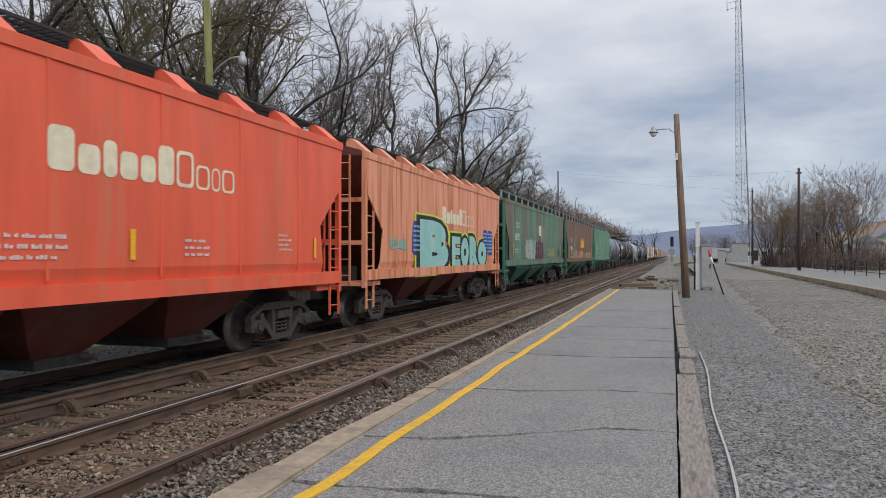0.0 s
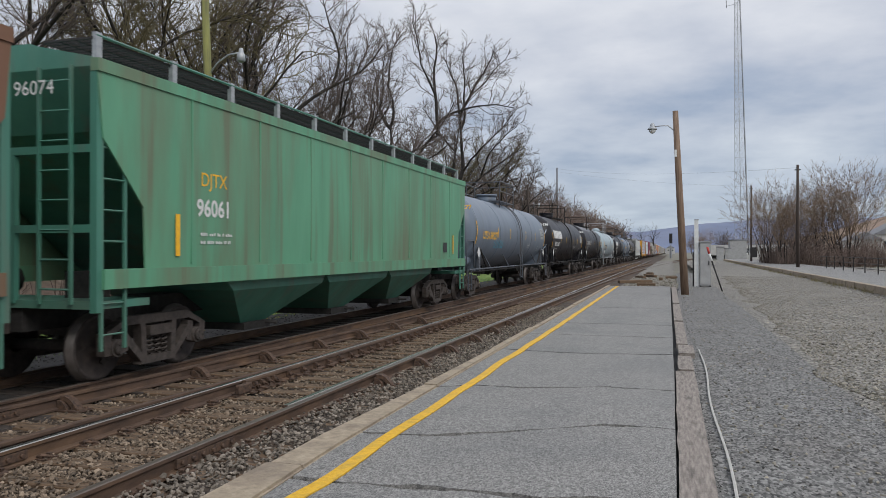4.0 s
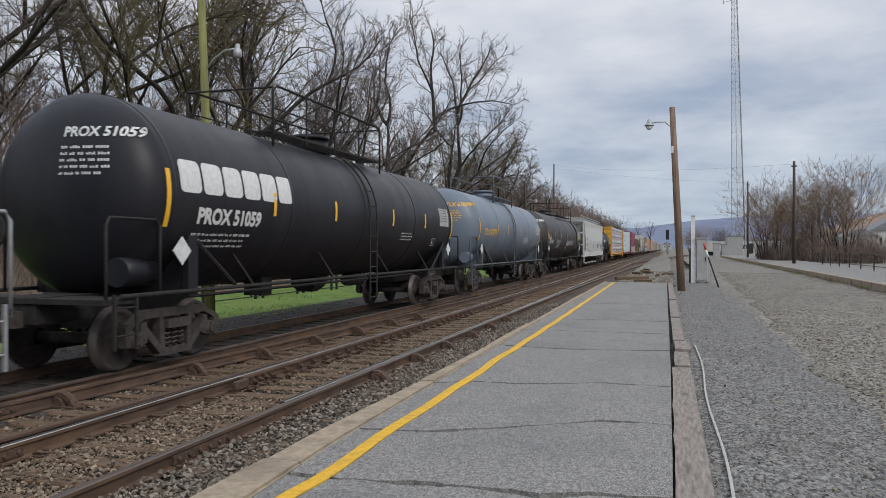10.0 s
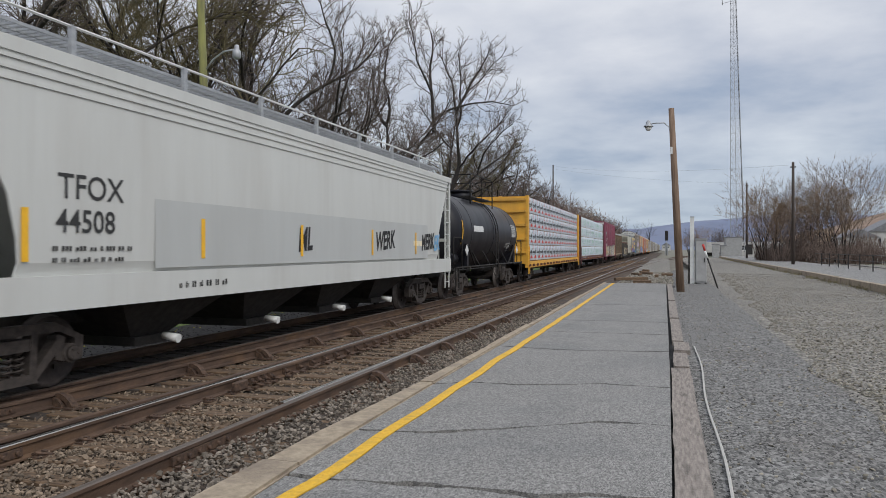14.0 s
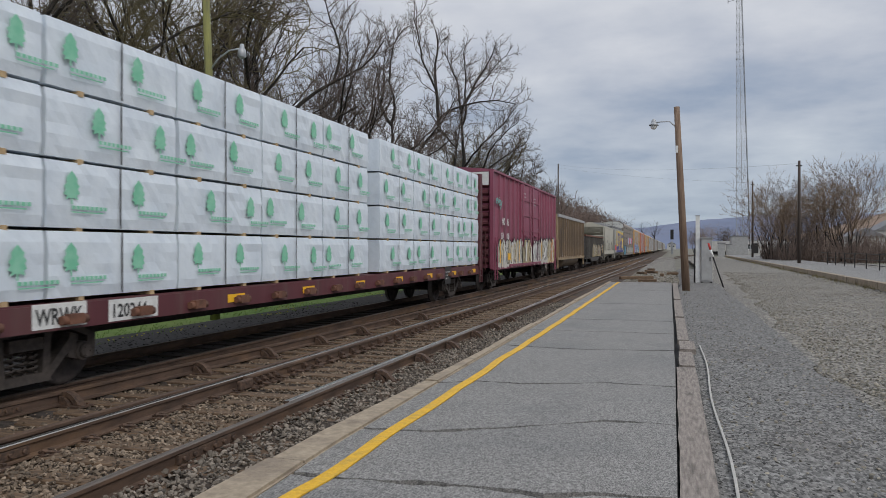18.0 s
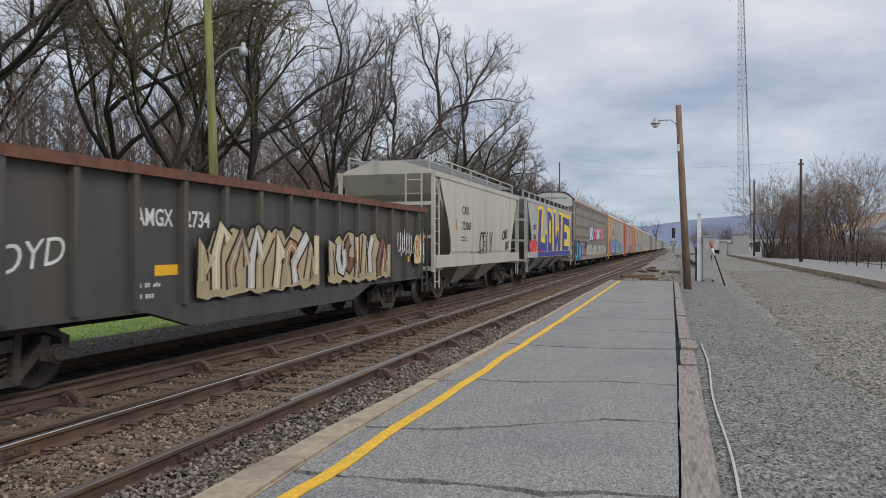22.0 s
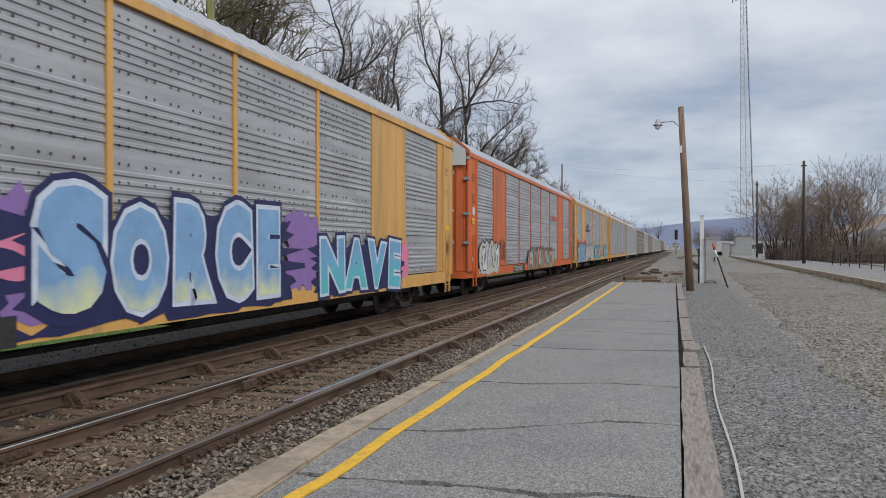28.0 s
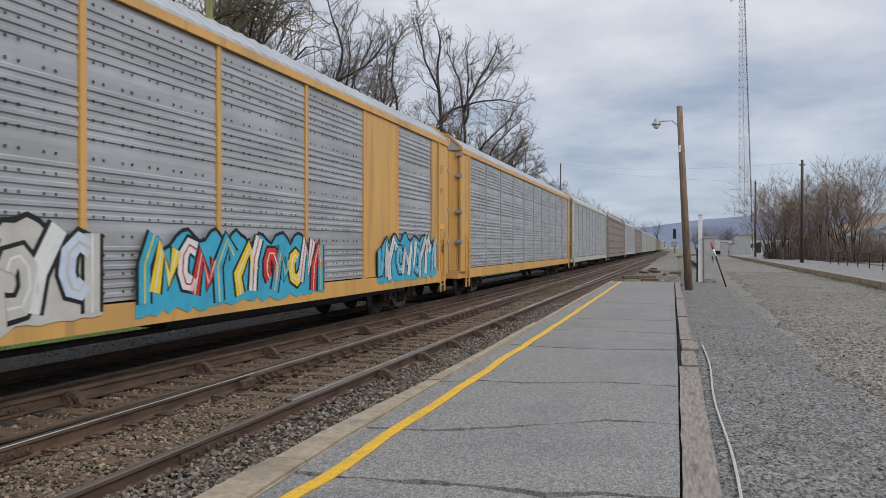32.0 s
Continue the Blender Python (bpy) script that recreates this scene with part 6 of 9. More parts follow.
def auto_rack(n, r, label, m, door_m, side="steel", far=False, door_l=None, gable_m=None, door_out=None, cap_m=None):
    """Tall enclosed car: posts, panels, roof, end doors, sills."""
    car, L = new_car("autorack_car", label, "railcar", n, r)
    h, sill0, sill1, top, roof = L / 2, 0.72, 1.04, 5.02, 5.62
    hw = 1.56
    pm = M["brown_rack"] if side == "brown" else M["rack_steel"]
    part("core", B((-1.42, 1.42, -h + 0.5, h - 0.5, 0.95, top)), M["under"], car)
    # roof with bent eaves and cross corrugations
    bm = bmesh.new()
    k = 34 if far else 130
    rings = []
    for i in range(k + 1):
        y = -h + 0.10 + (L - 0.2) * i / k
        o = 0.022 if i % 2 else 0.0
        rings.append([(-hw, y, top - 0.02), (-1.50 - o, y, top + 0.10), (-1.02 - o, y, roof - 0.12 + o), (-0.5, y, roof - 0.01 + o), (0.5, y, roof - 0.01 + o), (1.02 + o, y, roof - 0.12 + o), (1.50 + o, y, top + 0.10), (hw, y, top - 0.02)])
    part("roof", loft(bm, rings), M["rack_roof"] if side != "brown" else m, car, "corrugated galvanised roof")
    for s in (-1, 1):
        part("side_sill", B((s * 1.50 - 0.07, s * 1.50 + 0.07, -h + 1.0, h - 1.0, sill0, sill1)), m, car)
        part("top_rail", B((s * 1.53 - 0.04, s * 1.53 + 0.04, -h + 0.12, h - 0.12, top - 0.12, top + 0.02)), m, car)
    n_bay = 9 if side != "brown" else 14
    y0, y1 = -h + 1.15, h - 1.15
    if side == "steel":
        cuts = (-12.25, -12.0, -9.5, -7.35, -4.55, -1.75, 1.05, 3.95, 6.75, 8.9, 11.7, 12.25)
        w, kinds, y0 = [b - a for a, b in zip(cuts, cuts[1:])], "SPSPPPPPSPS", cuts[0]
    elif side == "brown":
        w, kinds = [(y1 - y0) / 15] * 15, "V" * 15
    else:
        w, kinds = [(y1 - y0) / 10] * 10, "P" * 10
    y = y0
    for i, (q, kd) in enumerate(zip(w, kinds)):
        for s in (1, -1):
            if kd == "P":
                o = part("rack_panel", rack_panel(q - 0.07, sill1 + 0.03, top - 0.13, "plain" if far or s < 0 else "holes"), None, car)
            elif kd == "S":
                bm = B((0, 0.03, 0, q - 0.05, sill1 + 0.02, top - 0.13))
                for z in (1.7, 2.5, 3.3, 4.1):
                    box(bm, 0.03, 0.038, 0.1, 0.14, z, z + 0.04); box(bm, 0.03, 0.038, q - 0.2, q - 0.16, z, z + 0.04)
                o = part("flat_plate", bm, m, car)
            else:
                bm = B((0, 0.03, 0, q - 0.05, sill1 + 0.06, top - 0.13))
                for z in (1.55, 2.35, 3.15, 3.95, 4.6):
                    for j in range(4):
                        box(bm, 0.03, 0.034, 0.2, q - 0.25, z + j * 0.06, z + j * 0.06 + 0.022, 1)
                o = part("vented_panel", bm, (m, M["under"]), car)
            o.matrix_basis = Matrix.Translation((1.50, y, 0)) if s > 0 else Matrix.Translation((-1.50, y + q - 0.07, 0)) @ Matrix.Rotation(math.pi, 4, "Z")
            part("side_post", B((s * 1.512 - 0.03, s * 1.512 + 0.03, y - 0.055, y + 0.045, sill0 + 0.1, top - 0.05)), M["rack_steel"] if side == "plain" and i else m, car)
        y += q
    for s in (-1, 1):
        for q in (-1, 1):
            part("end_post", B((q * 1.52 - 0.05, q * 1.52 + 0.05, s * (h - 1.10) - 0.06, s * (h - 1.10) + 0.06, 0.7, top)), m, car)
            part("corner_plate", B((q * 1.50 - 0.03, q * 1.50 + 0.03, s * (h - 0.60) - 0.48, s * (h - 0.60) + 0.48, 0.95, top - 0.02)), m, car)
            ladder(car, q * 1.57, s * (h - 0.8), 0.42, 2.2, m, 0.4)
            # folding door leaves
            part("end_door", loft(bmesh.new(), [[(q * 0.03, s * (h - 0.25), z), (q * 0.74, s * (h - 0.2), z), (q * 0.74, s * (h - 0.4), z), (q * 0.03, s * (h - 0.4), z)] for z in (0.98, 5.0)]), (door_m if q > 0 else door_l or door_m), car)
            leaf = part("end_door", loft(bmesh.new(), [[(q * 0.76, s * (h - 0.2), z), (q * 1.10, s * (h - 0.13), z), (q * 1.46, s * (h - 0.2), z), (q * 1.46, s * (h - 0.4), z), (q * 0.76, s * (h - 0.4), z)] for z in (0.98, 5.0)]), (door_out or door_m if q > 0 else door_l or door_m), car)
            if cap_m:
                part("door_cap", prism(bmesh.new(), [(q * 0.03, 4.6), (q * 1.44, 4.6), (q * 1.44, 5.14), (q * 1.0, 5.44), (q * 0.5, 5.56), (q * 0.03, 5.56)], "y", s * (h - 0.07) - 0.022, s * (h - 0.07) + 0.022), cap_m, car, "upper door panel in a second colour")
            if not far:
                for f in (0.12, 0.5, 0.88):
                    part("door_rib", T([(q * (0.76 + 0.68 * f), s * (h - 0.20 + 0.07 * (1 - abs(2 * f - 1))), 1.0), (q * (0.76 + 0.68 * f), s * (h - 0.20 + 0.07 * (1 - abs(2 * f - 1))), 4.58 if cap_m else 4.98)], 0.022, 5), door_out or door_m, leaf)
                part("lock_rod", T([(q * 0.15, s * (h - 0.19), 1.0), (q * 0.15, s * (h - 0.19), 4.9)], 0.025, 6), M["galv"], leaf)
        part("end_gable", prism(bmesh.new(), [(-1.5, 5.0), (1.5, 5.0), (1.5, top + 0.1), (1.02, roof - 0.1), (0.5, roof + 0.01), (-0.5, roof + 0.01), (-1.02, roof - 0.1), (-1.5, top + 0.1)], "y", s * (h - 0.30) - 0.1, s * (h - 0.30) + 0.1), gable_m or door_m, car)
        # rim of the roof's end
        ring = [[(k_ * a, s * (h - 0.12) + d, 5.0 + k_ * (b - 5.0)) for a, b in ((-1.54, 5.0), (-1.54, top + 0.1), (-1.05, roof - 0.09), (-0.5, roof + 0.02), (0.5, roof + 0.02), (1.05, roof - 0.09), (1.54, top + 0.1), (1.54, 5.0))] for d, k_ in ((-0.06, 0.97), (-0.06, 1.025), (0.06, 1.025), (0.06, 0.97))]
        part("roof_rim", loft(bmesh.new(), ring + ring[:1], cap=False, closed=False), M["under"] if side == "brown" else m, car)
        for z in (1.9, 2.9, 4.1, 4.8):
            part("door_hinge", B((1.36, 1.56, s * (h - 0.14) - 0.06, s * (h - 0.14) + 0.06, z, z + 0.1)), M["galv"], car)
        part("floor_pan", B((-1.36, 1.36, s * (h / 2 - 1.1) - h / 2 + 1.1, s * (h / 2 - 1.1) + h / 2 - 2.9, 0.60, 0.72)), M["under"], car) if s > 0 else part("brake_rigging", T([(0.9, -h + 5.5, 0.52), (0.9, h - 5.5, 0.52)], 0.05, 6), M["under"], car)
        part("end_sill", B((-1.45, 1.45, s * (h - 0.6) - 0.55, s * (h - 0.6) + 0.55, 0.72, 0.96)), m, car)
        part("center_sill", B((-0.4, 0.4, s * h / 2 - h / 2, s * h / 2 + h / 2, 0.55, 0.95)), M["under"], car)
    add_trucks(car, h - 3.3, big=False)
    add_couplers(car, h - 0.1)
    return car, h, 1.545


# ---- the train, car by car ----
def consist():
    # two hoppers in an orange livery
    for n, r, m, lab in ((0.85, 14.66, "orange_red", "bright orange-red covered hopper with faded pale lettering"), (15.96, 29.81, "salmon", "faded salmon covered hopper with teal bubble graffiti")):
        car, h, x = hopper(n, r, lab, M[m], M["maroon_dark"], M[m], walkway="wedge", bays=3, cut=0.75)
        # name drawn as plain letter-sized shapes
        bm = bmesh.new()
        letter_blocks(bm, ((0.40, 0.52), (0.36, 0.36), (0.24, 0.46), (0.33, 0.36), (0.30, 0.36), (0.34, 0.54), (0.40, 0.52), (0.34, 0.36), (0.22, 0.36), (0.34, 0.36)), 6)
        part("emblem", lay(bm, -1.0, 2.74, x), M["pale_ink"], car, "pale letter-sized painted shapes")
        bars(stencil(3, 1.3, 0.07, 2), M["white_ink"], car, -2.0, 1.95, x)
        bars(stencil(3, 0.55, 0.06, 6), M["white_ink"], car, 1.5, 1.95, x)
        bars(stencil(4, 0.4, 0.05, 8), M["white_ink"], car, 4.2, 2.1, x)
        strips(car, (0.4, 5.6), 1.7, x, 0.4)
        if m == "salmon":
            bubble("BEORO", ((-3.15, 1.45, 1.75, 2.55), (-0.05, 1.45, 1.25, 1.6), (1.15, 1.5, 1.05, 0.95), (2.2, 1.5, 1.15, 1.25), (3.45, 1.5, 0.9, 1.35)), car, x)
            for y in (-3.75, 4.1, 4.85):
                blob(cloud(0.75, 0.95, int(y * 7) % 9, 20, 0.05), y, 1.75, x + 0.003, M["spray_blue"], car)
                for j in range(6):
                    bars([(0.06, 0, 0.62, 0.05)], M["spray_sky"], car, y, 1.88 + j * 0.13, x + 0.006, name="graffiti")
            scrawl(-5.4, 1.85, x, 1.2, 0.4, car, "teal", 12, r=0.03)
    # three green grain hoppers
    for i, (n, r, m, lab) in enumerate(((30.9, 48.38, "green_rust", "rust-stained green covered hopper with graffiti"), (49.77, 67.07, "brown_green", "rusted brown and green covered hopper"), (68.31, 85.45, "green", "faded green covered hopper"))):
        car, h, x = hopper(n, r, lab, M[m], M["green_dark"], M["green_dark"], top=4.1, peak=4.45, sill=(1.29, 1.54), cut=0.55)
        if i == 0:
            lettering("DJTX", 0.36, M["pale_ink"], car, -h + 2.2, 3.0, x); lettering("96072", 0.42, M["white_ink"], car, -h + 2.0, 2.45, x, 0.01)
            bars([(0, 0, 0.62, 1.0)], M["white_ink"], car, -0.4, 2.3, x, name="poster"); bars([(0, 0, 0.5, 0.42)], M["spray_blue"], car, -0.4, 2.36, x + 0.003, name="poster")
            bars([(0, 0, 2.7, 0.95)], M["poster_old"], car, -1.05, 2.32, x - 0.002, name="old_poster")
            blob(cloud(2.7, 0.95, 5, 40, 0.12), -4.3, 1.56, x + 0.001, M["old_white"], car, "old_graffiti"); scrawl(-4.2, 1.62, x + 0.004, 2.4, 0.75, car, "silver", 5, r=0.03, loops=5); scrawl(-4.1, 1.6, x + 0.005, 2.3, 0.8, car, "black", 15, r=0.012, loops=5)
            wild(-1.5, 1.57, x + 0.002, 2.4, 0.95, car, ("plum", "brown", "plum_dull"), 6)
            [scrawl(1.9 + 0.05 * j, 1.6, x + 0.003 + 0.001 * j, 2.8, 0.66, car, "pale_gold", 7 + j, r=0.018, loops=6 + j) for j in range(2)]
        elif i == 1:
            lettering("DJTX", 0.34, M["white_ink"], car, -6.44, 2.66, x + 0.004, 0.004, wide=0.85); bars([(0, 0, 1.0, 0.40)], M["spray_teal_dark"], car, -6.55, 2.58, x, name="paint_patch")
            lettering("96046", 0.42, M["white_ink"], car, -6.6, 2.12, x, 0.012)
            for q_, poly in enumerate(([(0, 0), (0.62, 0), (0.72, 0.74), (0.3, 0.74)], [(0.04, 0), (0.66, 0), (0.74, 0.74), (0.1, 0.74)], [(0.02, 0), (0.4, 0), (0.72, 0.3), (0.74, 0.74), (0.1, 0.74)])):
                blob(poly, -0.79 + 0.78 * q_, 2.33, x, M["spray_fade_gold"], car, "emblem", label="orange and gold painted block")
            for y_, w_, h_, col in ((-5.45, 1.75, 0.62, "skin"), (-5.2, 0.9, 0.42, "tan"), (-3.75, 1.1, 0.55, "skin"), (-2.0, 2.9, 0.5, "brown"), (2.2, 4.4, 0.42, "skin"), (-6.9, 5.6, 0.14, "skin")):
                blob(cloud(w_, h_, int(y_ * 10) % 17, 46, 0.22), y_, 1.56, x + 0.001, M["old_graf"], car, "old_graffiti", label="worn orange and tan overspray")
            bars([(0, 0, 0.42, 0.03), (0, 0.42, 0.42, 0.03), (0, 0, 0.03, 0.45), (0.39, 0, 0.03, 0.45), (0.12, 0.08, 0.16, 0.14), (0.08, 0.3, 0.26, 0.06)], M["white_ink"], car, -4.38, 2.42, x, name="data_panel")
            scrawl(-5.3, 1.62, x + 0.004, 2.6, 0.5, car, "brown", 9, r=0.012); scrawl(2.6, 1.6, x + 0.004, 3.6, 0.4, car, "brown", 11, r=0.01, loops=10)
            for j in range(8):
                blob([(0, 0), (0.30, 0.02), (0.26, 0.3), (0.2, 0.5 + 0.25 * math.sin(j * 2.4) ** 2), (0.1, 0.34)], -2.0 + 0.36 * j, 1.57, x + 0.003, M["old_graf"] if j % 3 else M["spray_orange"], car, "old_graffiti")
        else:
            lettering("DJTX", 0.30, M["amber"], car, -h + 2.1, 2.75, x); lettering("96061", 0.36, M["white_ink"], car, -h + 2.0, 2.3, x, 0.008)
        bars(stencil(2, 0.8, 0.07, i), M["white_ink"], car, -h + 2.1, 2.0, x)
        en = lettering("9607" + str(2 + i), 0.26, M["white_ink"], car, 0, 0, 0, center=True)
        en.matrix_basis = Matrix(((0, 1, 0, 0.6), (-1, 0, 0, -h - 0.02), (0, 0, 1, 3.75), (0, 0, 0, 1)))
        strips(car, (-h + 1.55, h - 1.55), 1.7, x, 0.6)
        bars([(0, 0, 0.4, 0.3)], M["black_ink"], car, h - 2.6, 1.75, x)
    # tank cars
    T_ = (
        (86.15, 103.74, "grey_tank", "blue-grey tank car with yellow strips", 0.4, (-1.5, 1.5), 0.0, (-4.1, -1.6, 2.0, 4.6)),
        (104.45, 122.02, "black_tank", "black tank car with white lettering and graffiti on its end", 0.4, (-2.2, 1.4), -0.8, (-4.1, -1.6, 2.0, 4.6)),
        (122.6, 139.24, "black_tank", "black tank car with white numbers", 1.6, (-1.8, 2.0), 0.2, (-3.45, 0.07, 2.5, 4.6)),
        (140.33, 156.44, "pale_tank", "pale blue tank car with a black number panel", 0.9, (-3.4, 1.3), -0.7, (-1.1, 1.87, 4.2)),
        (157.74, 174.72, "black_tank", "black tank car with white lettering", 0.25, (-3.4, 2.2), 0.0, (-4.25, -1.65, 1.85, 4.5)),
        (176.2, 192.35, "grey_tank", "blue-grey tank car with yellow numbers", -0.6, (-2.4, 1.6), -0.2, (-3.75, -1.6, 1.5, 3.7)),
        (193.0, 212.2, "brown_tank", "sooty dark tank car with white graffiti", 5.25, (-0.6, 6.3), 0.0, (-5.6, -2.8, 0.2, 3.0, 6.5)),
    )
    for i, (n, r, m, lab, lad, plat, man, sy) in enumerate(T_):
        car, h, e, drum = tank(n, r, lab, M[m], manway="dome" if m == "pale_tank" else "open", man_y=man, plat=plat, ladder_y=lad, strip_ys=sy)
        z = drum[1]
        if i == 0:
            lettering("UTLX 669277", 0.42, M["amber"], car, -6.6, z - 0.3, drum=drum, bold=0.01); scrawl(-4.6, z - 0.75, 0, 1.8, 0.5, car, "cyan", 31, drum)
        if i in (1, 4):
            bm = letter_blocks(bmesh.new(), ((0.52, 0.5),) * 6, 6)
            part("emblem", lay(bm, -7.0, z + 0.03, 0, drum), M["white_ink"], car, "white letter-sized painted blocks")
            lettering("PROX 51196" if i == 1 else "PROX 51059", 0.34, M["white_ink"], car, -6.55, z - 0.42, drum=drum, bold=0.015)
            bars(stencil(3, 1.9, 0.06, 44), M["white_ink"], car, -6.6, z - 0.62, drum=drum)
        num = ("UTLX 669277", "PROX 51196", "GATX 56762", "SRIX 23602", "PROX 51059", "UTLX 670799", "SHQX 50104")[i]
        ink = M["black_ink"] if i == 3 else M["amber"] if i in (0, 5) else M["white_ink"]
        on_head(lettering(num, 0.2, ink, car, 0, 0, bold=0.006), e, drum, 0.15, z + 0.78)
        on_head(bars(stencil(5, 0.75, 0.055, 300 + i), ink, car, 0, 0), e, drum, 0.15, z + 0.6)
        if i == 2:
            lettering("GATX 56762", 0.42, M["white_ink"], car, -5.98, z - 0.2, drum=drum, bold=0.012); bars(stencil(2, 2.5, 0.10, 45), M["white_ink"], car, -6.0, z - 0.42, drum=drum)
            bars([(0, 0, 0.34, 0.02), (0, 0.34, 0.34, 0.02), (0, 0, 0.02, 0.34), (0.32, 0, 0.02, 0.36), (0.08, 0.24, 0.18, 0.05), (0.13, 0.08, 0.08, 0.12)], M["white_ink"], car, -3.25, z - 0.16, drum=drum, name="data_panel")
            # pale grey band over the tank's top, open around the ladder
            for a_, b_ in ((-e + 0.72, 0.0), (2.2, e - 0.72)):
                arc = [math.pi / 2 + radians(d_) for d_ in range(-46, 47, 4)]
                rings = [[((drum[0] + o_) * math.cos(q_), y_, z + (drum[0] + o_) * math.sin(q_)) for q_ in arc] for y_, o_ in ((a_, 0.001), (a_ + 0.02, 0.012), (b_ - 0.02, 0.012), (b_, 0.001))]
                part("dust_coat", loft(bmesh.new(), rings, cap=False, smooth=True, closed=False), M["tank_top_pale"], car, "pale grey band along the tank's top")
        if i == 3:
            bars([(0, 0, 2.55, 0.52)], M["black_ink"], car, -6.1, z - 0.56, drum=(drum[0], z), name="number_panel")
            lettering("SRIX 23602", 0.42, M["white_ink"], car, -6.0, z - 0.44, drum=(drum[0] + 0.006, z), bold=0.008)
            bars([(0, 0, 0.1, 0.52)], M["amber"], car, -3.62, z - 0.56, drum=(drum[0] + 0.006, z), name="reflector_strip")
            for j, (u, w) in enumerate(((2.4, 1.5), (4.4, 0.9), (6.0, 0.8))):
                scrawl(-e + u, z - 1.2, 0, w, 0.45, car, "black", 50 + j, drum, r=0.009)
        if i == 5:
            lettering("UTLX 670799", 0.36, M["amber"], car, -6.1, z - 0.28, drum=drum, bold=0.008); scrawl(2.0, z - 0.6, 0, 1.5, 0.45, car, "white", 61, drum)
        if i == 6:
            lettering("SHQX 50104", 0.32, M["white_ink"], car, -7.6, z - 0.5, drum=drum, bold=0.008); lettering("BUAN", 0.4, M["spray_white"], car, -8.2, z - 0.22, 0, 0, "graffiti", drum, lean=0.3, tilt=-6)
            scrawl(-4.4, z - 0.95, 0, 1.6, 0.9, car, "silver", 62, drum, r=0.02); scrawl(0.4, z - 0.7, 0, 1.7, 0.55, car, "white", 63, drum, r=0.028); scrawl(2.2, z - 0.65, 0, 1.8, 0.5, car, "white", 64, drum, r=0.02)
            bars([(0, 0, 0.62, 0.2)], M["amber"], car, 0.3, z - 0.9, drum=drum, name="warning_panel")
        if i == 1:
            # sprayed loops on the tank's end
            for j in range(2):
                bm = bmesh.new()
                rng = random.Random(90 + j)
                pts = [(-1.0 + 2.0 * f / 40 + 0.16 * math.cos(f * 0.95), z + 0.45 - 0.85 * j + 0.28 * math.sin(f * 0.95) * (0.6 + 0.4 * rng.random())) for f in range(41)]
                tube(bm, [(p, -e - 0.02 + 0.66 * (1 - math.sqrt(max(0.05, 1 - (p * p + (q - z) ** 2) / 2.25))), q) for p, q in pts], 0.022, 4)
                part("graffiti", bm, M["spray_frost"], car)
    # white hopper, short tank
    car, h, x = hopper(213.2, 231.58, "white covered hopper with grey patches and tags", M["white_car"], M["under"], M["white_car"], top=4.0, peak=4.35, sill=(1.04, 1.45), style="round", bays=4, walkway="rail", rivets=False, end_m=M["grey_car"])
    lettering("TFOX", 0.42, M["black_ink"], car, -7.22, 2.36, x, 0.003); lettering("44508", 0.39, M["black_ink"], car, -7.25, 1.96, x, 0.004)
    bars(stencil(2, 1.4, 0.08, 77), M["black_ink"], car, -7.3, 1.74, x); bars([(0, 0, 12.2, 0.95)], M["pale_patch"], car, -5.5, 1.5, x - 0.003, name="paint_patch")
    for z_ in (3.60, 3.72, 3.84):
        part("eave_rib", B((x - 0.03, x + 0.004, -h + 0.4, h - 0.4, z_ - 0.018, z_ + 0.018)), M["white_car"], car)
    bars(stencil(1, 1.5, 0.13, 91), M["black_ink"], car, -5.0, 1.2, 1.606)
    for u_ in (-4.6, -1.6, 1.4, 4.4):
        part("outlet_cap", T([(1.02, u_, 0.46), (1.30, u_, 0.42)], [0.05, 0.07], 8), M["white_metal"], car, "pale outlet cap")
    strips(car, (-h + 1.5, -4.4, -1.2, 2.4, 5.6), 1.62, x, 0.6)
    for u, col, w_ in ((-1.35, "black", "ML"), (2.6, "black", "WERK"), (6.1, "black", "MERK"), (7.3, "sky", "EK")):
        lettering(w_, 0.62, M["spray_" + col], car, u, 1.72, x + 0.004, 0.02, "graffiti", wide=0.75, lean=0.25, tilt=4)
    bars([(0, 0, 0.9, 0.14)], M["pale_ink"], car, 5.4, 1.85, x + 0.003)
    en = lettering("TFOX 44508", 0.26, M["black_ink"], car, 0, 0, 0, center=True)
    en.matrix_basis = Matrix(((0, 1, 0, 0.55), (-1, 0, 0, -h - 0.02), (0, 0, 1, 3.7), (0, 0, 0, 1)))
    car, h, e, drum = tank(232.4, 244.7, "short glossy black tank car", M["black_tank"], rad=1.42, zc=2.42, ladder_y=0.2, plat=(-2.2, 1.6))
    bars([(0, 0, 1.5, 0.22)], M["white_ink"], car, -e + 2.2, drum[1], drum=drum)
    # lumber
    car, h = lumber_car(245.95, 268.64, "yellow centre-beam car loaded with white-wrapped lumber", M["yellow_car"], None, "stag")
    lettering("KTTX", 0.24, M["black_ink"], car, h - 7.0, 0.84, 1.49, 0.006)
    car, h = lumber_car(270.1, 292.9, "maroon centre-beam car loaded with white-wrapped lumber", M["maroon_deep"], None, "tree")
    bars([(0, 0, 0.82, 0.29)], M["white_ink"], car, -9.05, 0.83, 1.486, name="number_panel"); bars([(0, 0, 0.95, 0.28)], M["white_ink"], car, -7.86, 0.82, 1.486, name="number_panel")
    lettering("WRWK", 0.26, M["black_ink"], car, -9.0, 0.88, 1.49, 0.006, wide=0.8); lettering("120244", 0.24, M["black_ink"], car, -7.82, 0.87, 1.49, 0.005, wide=0.95)
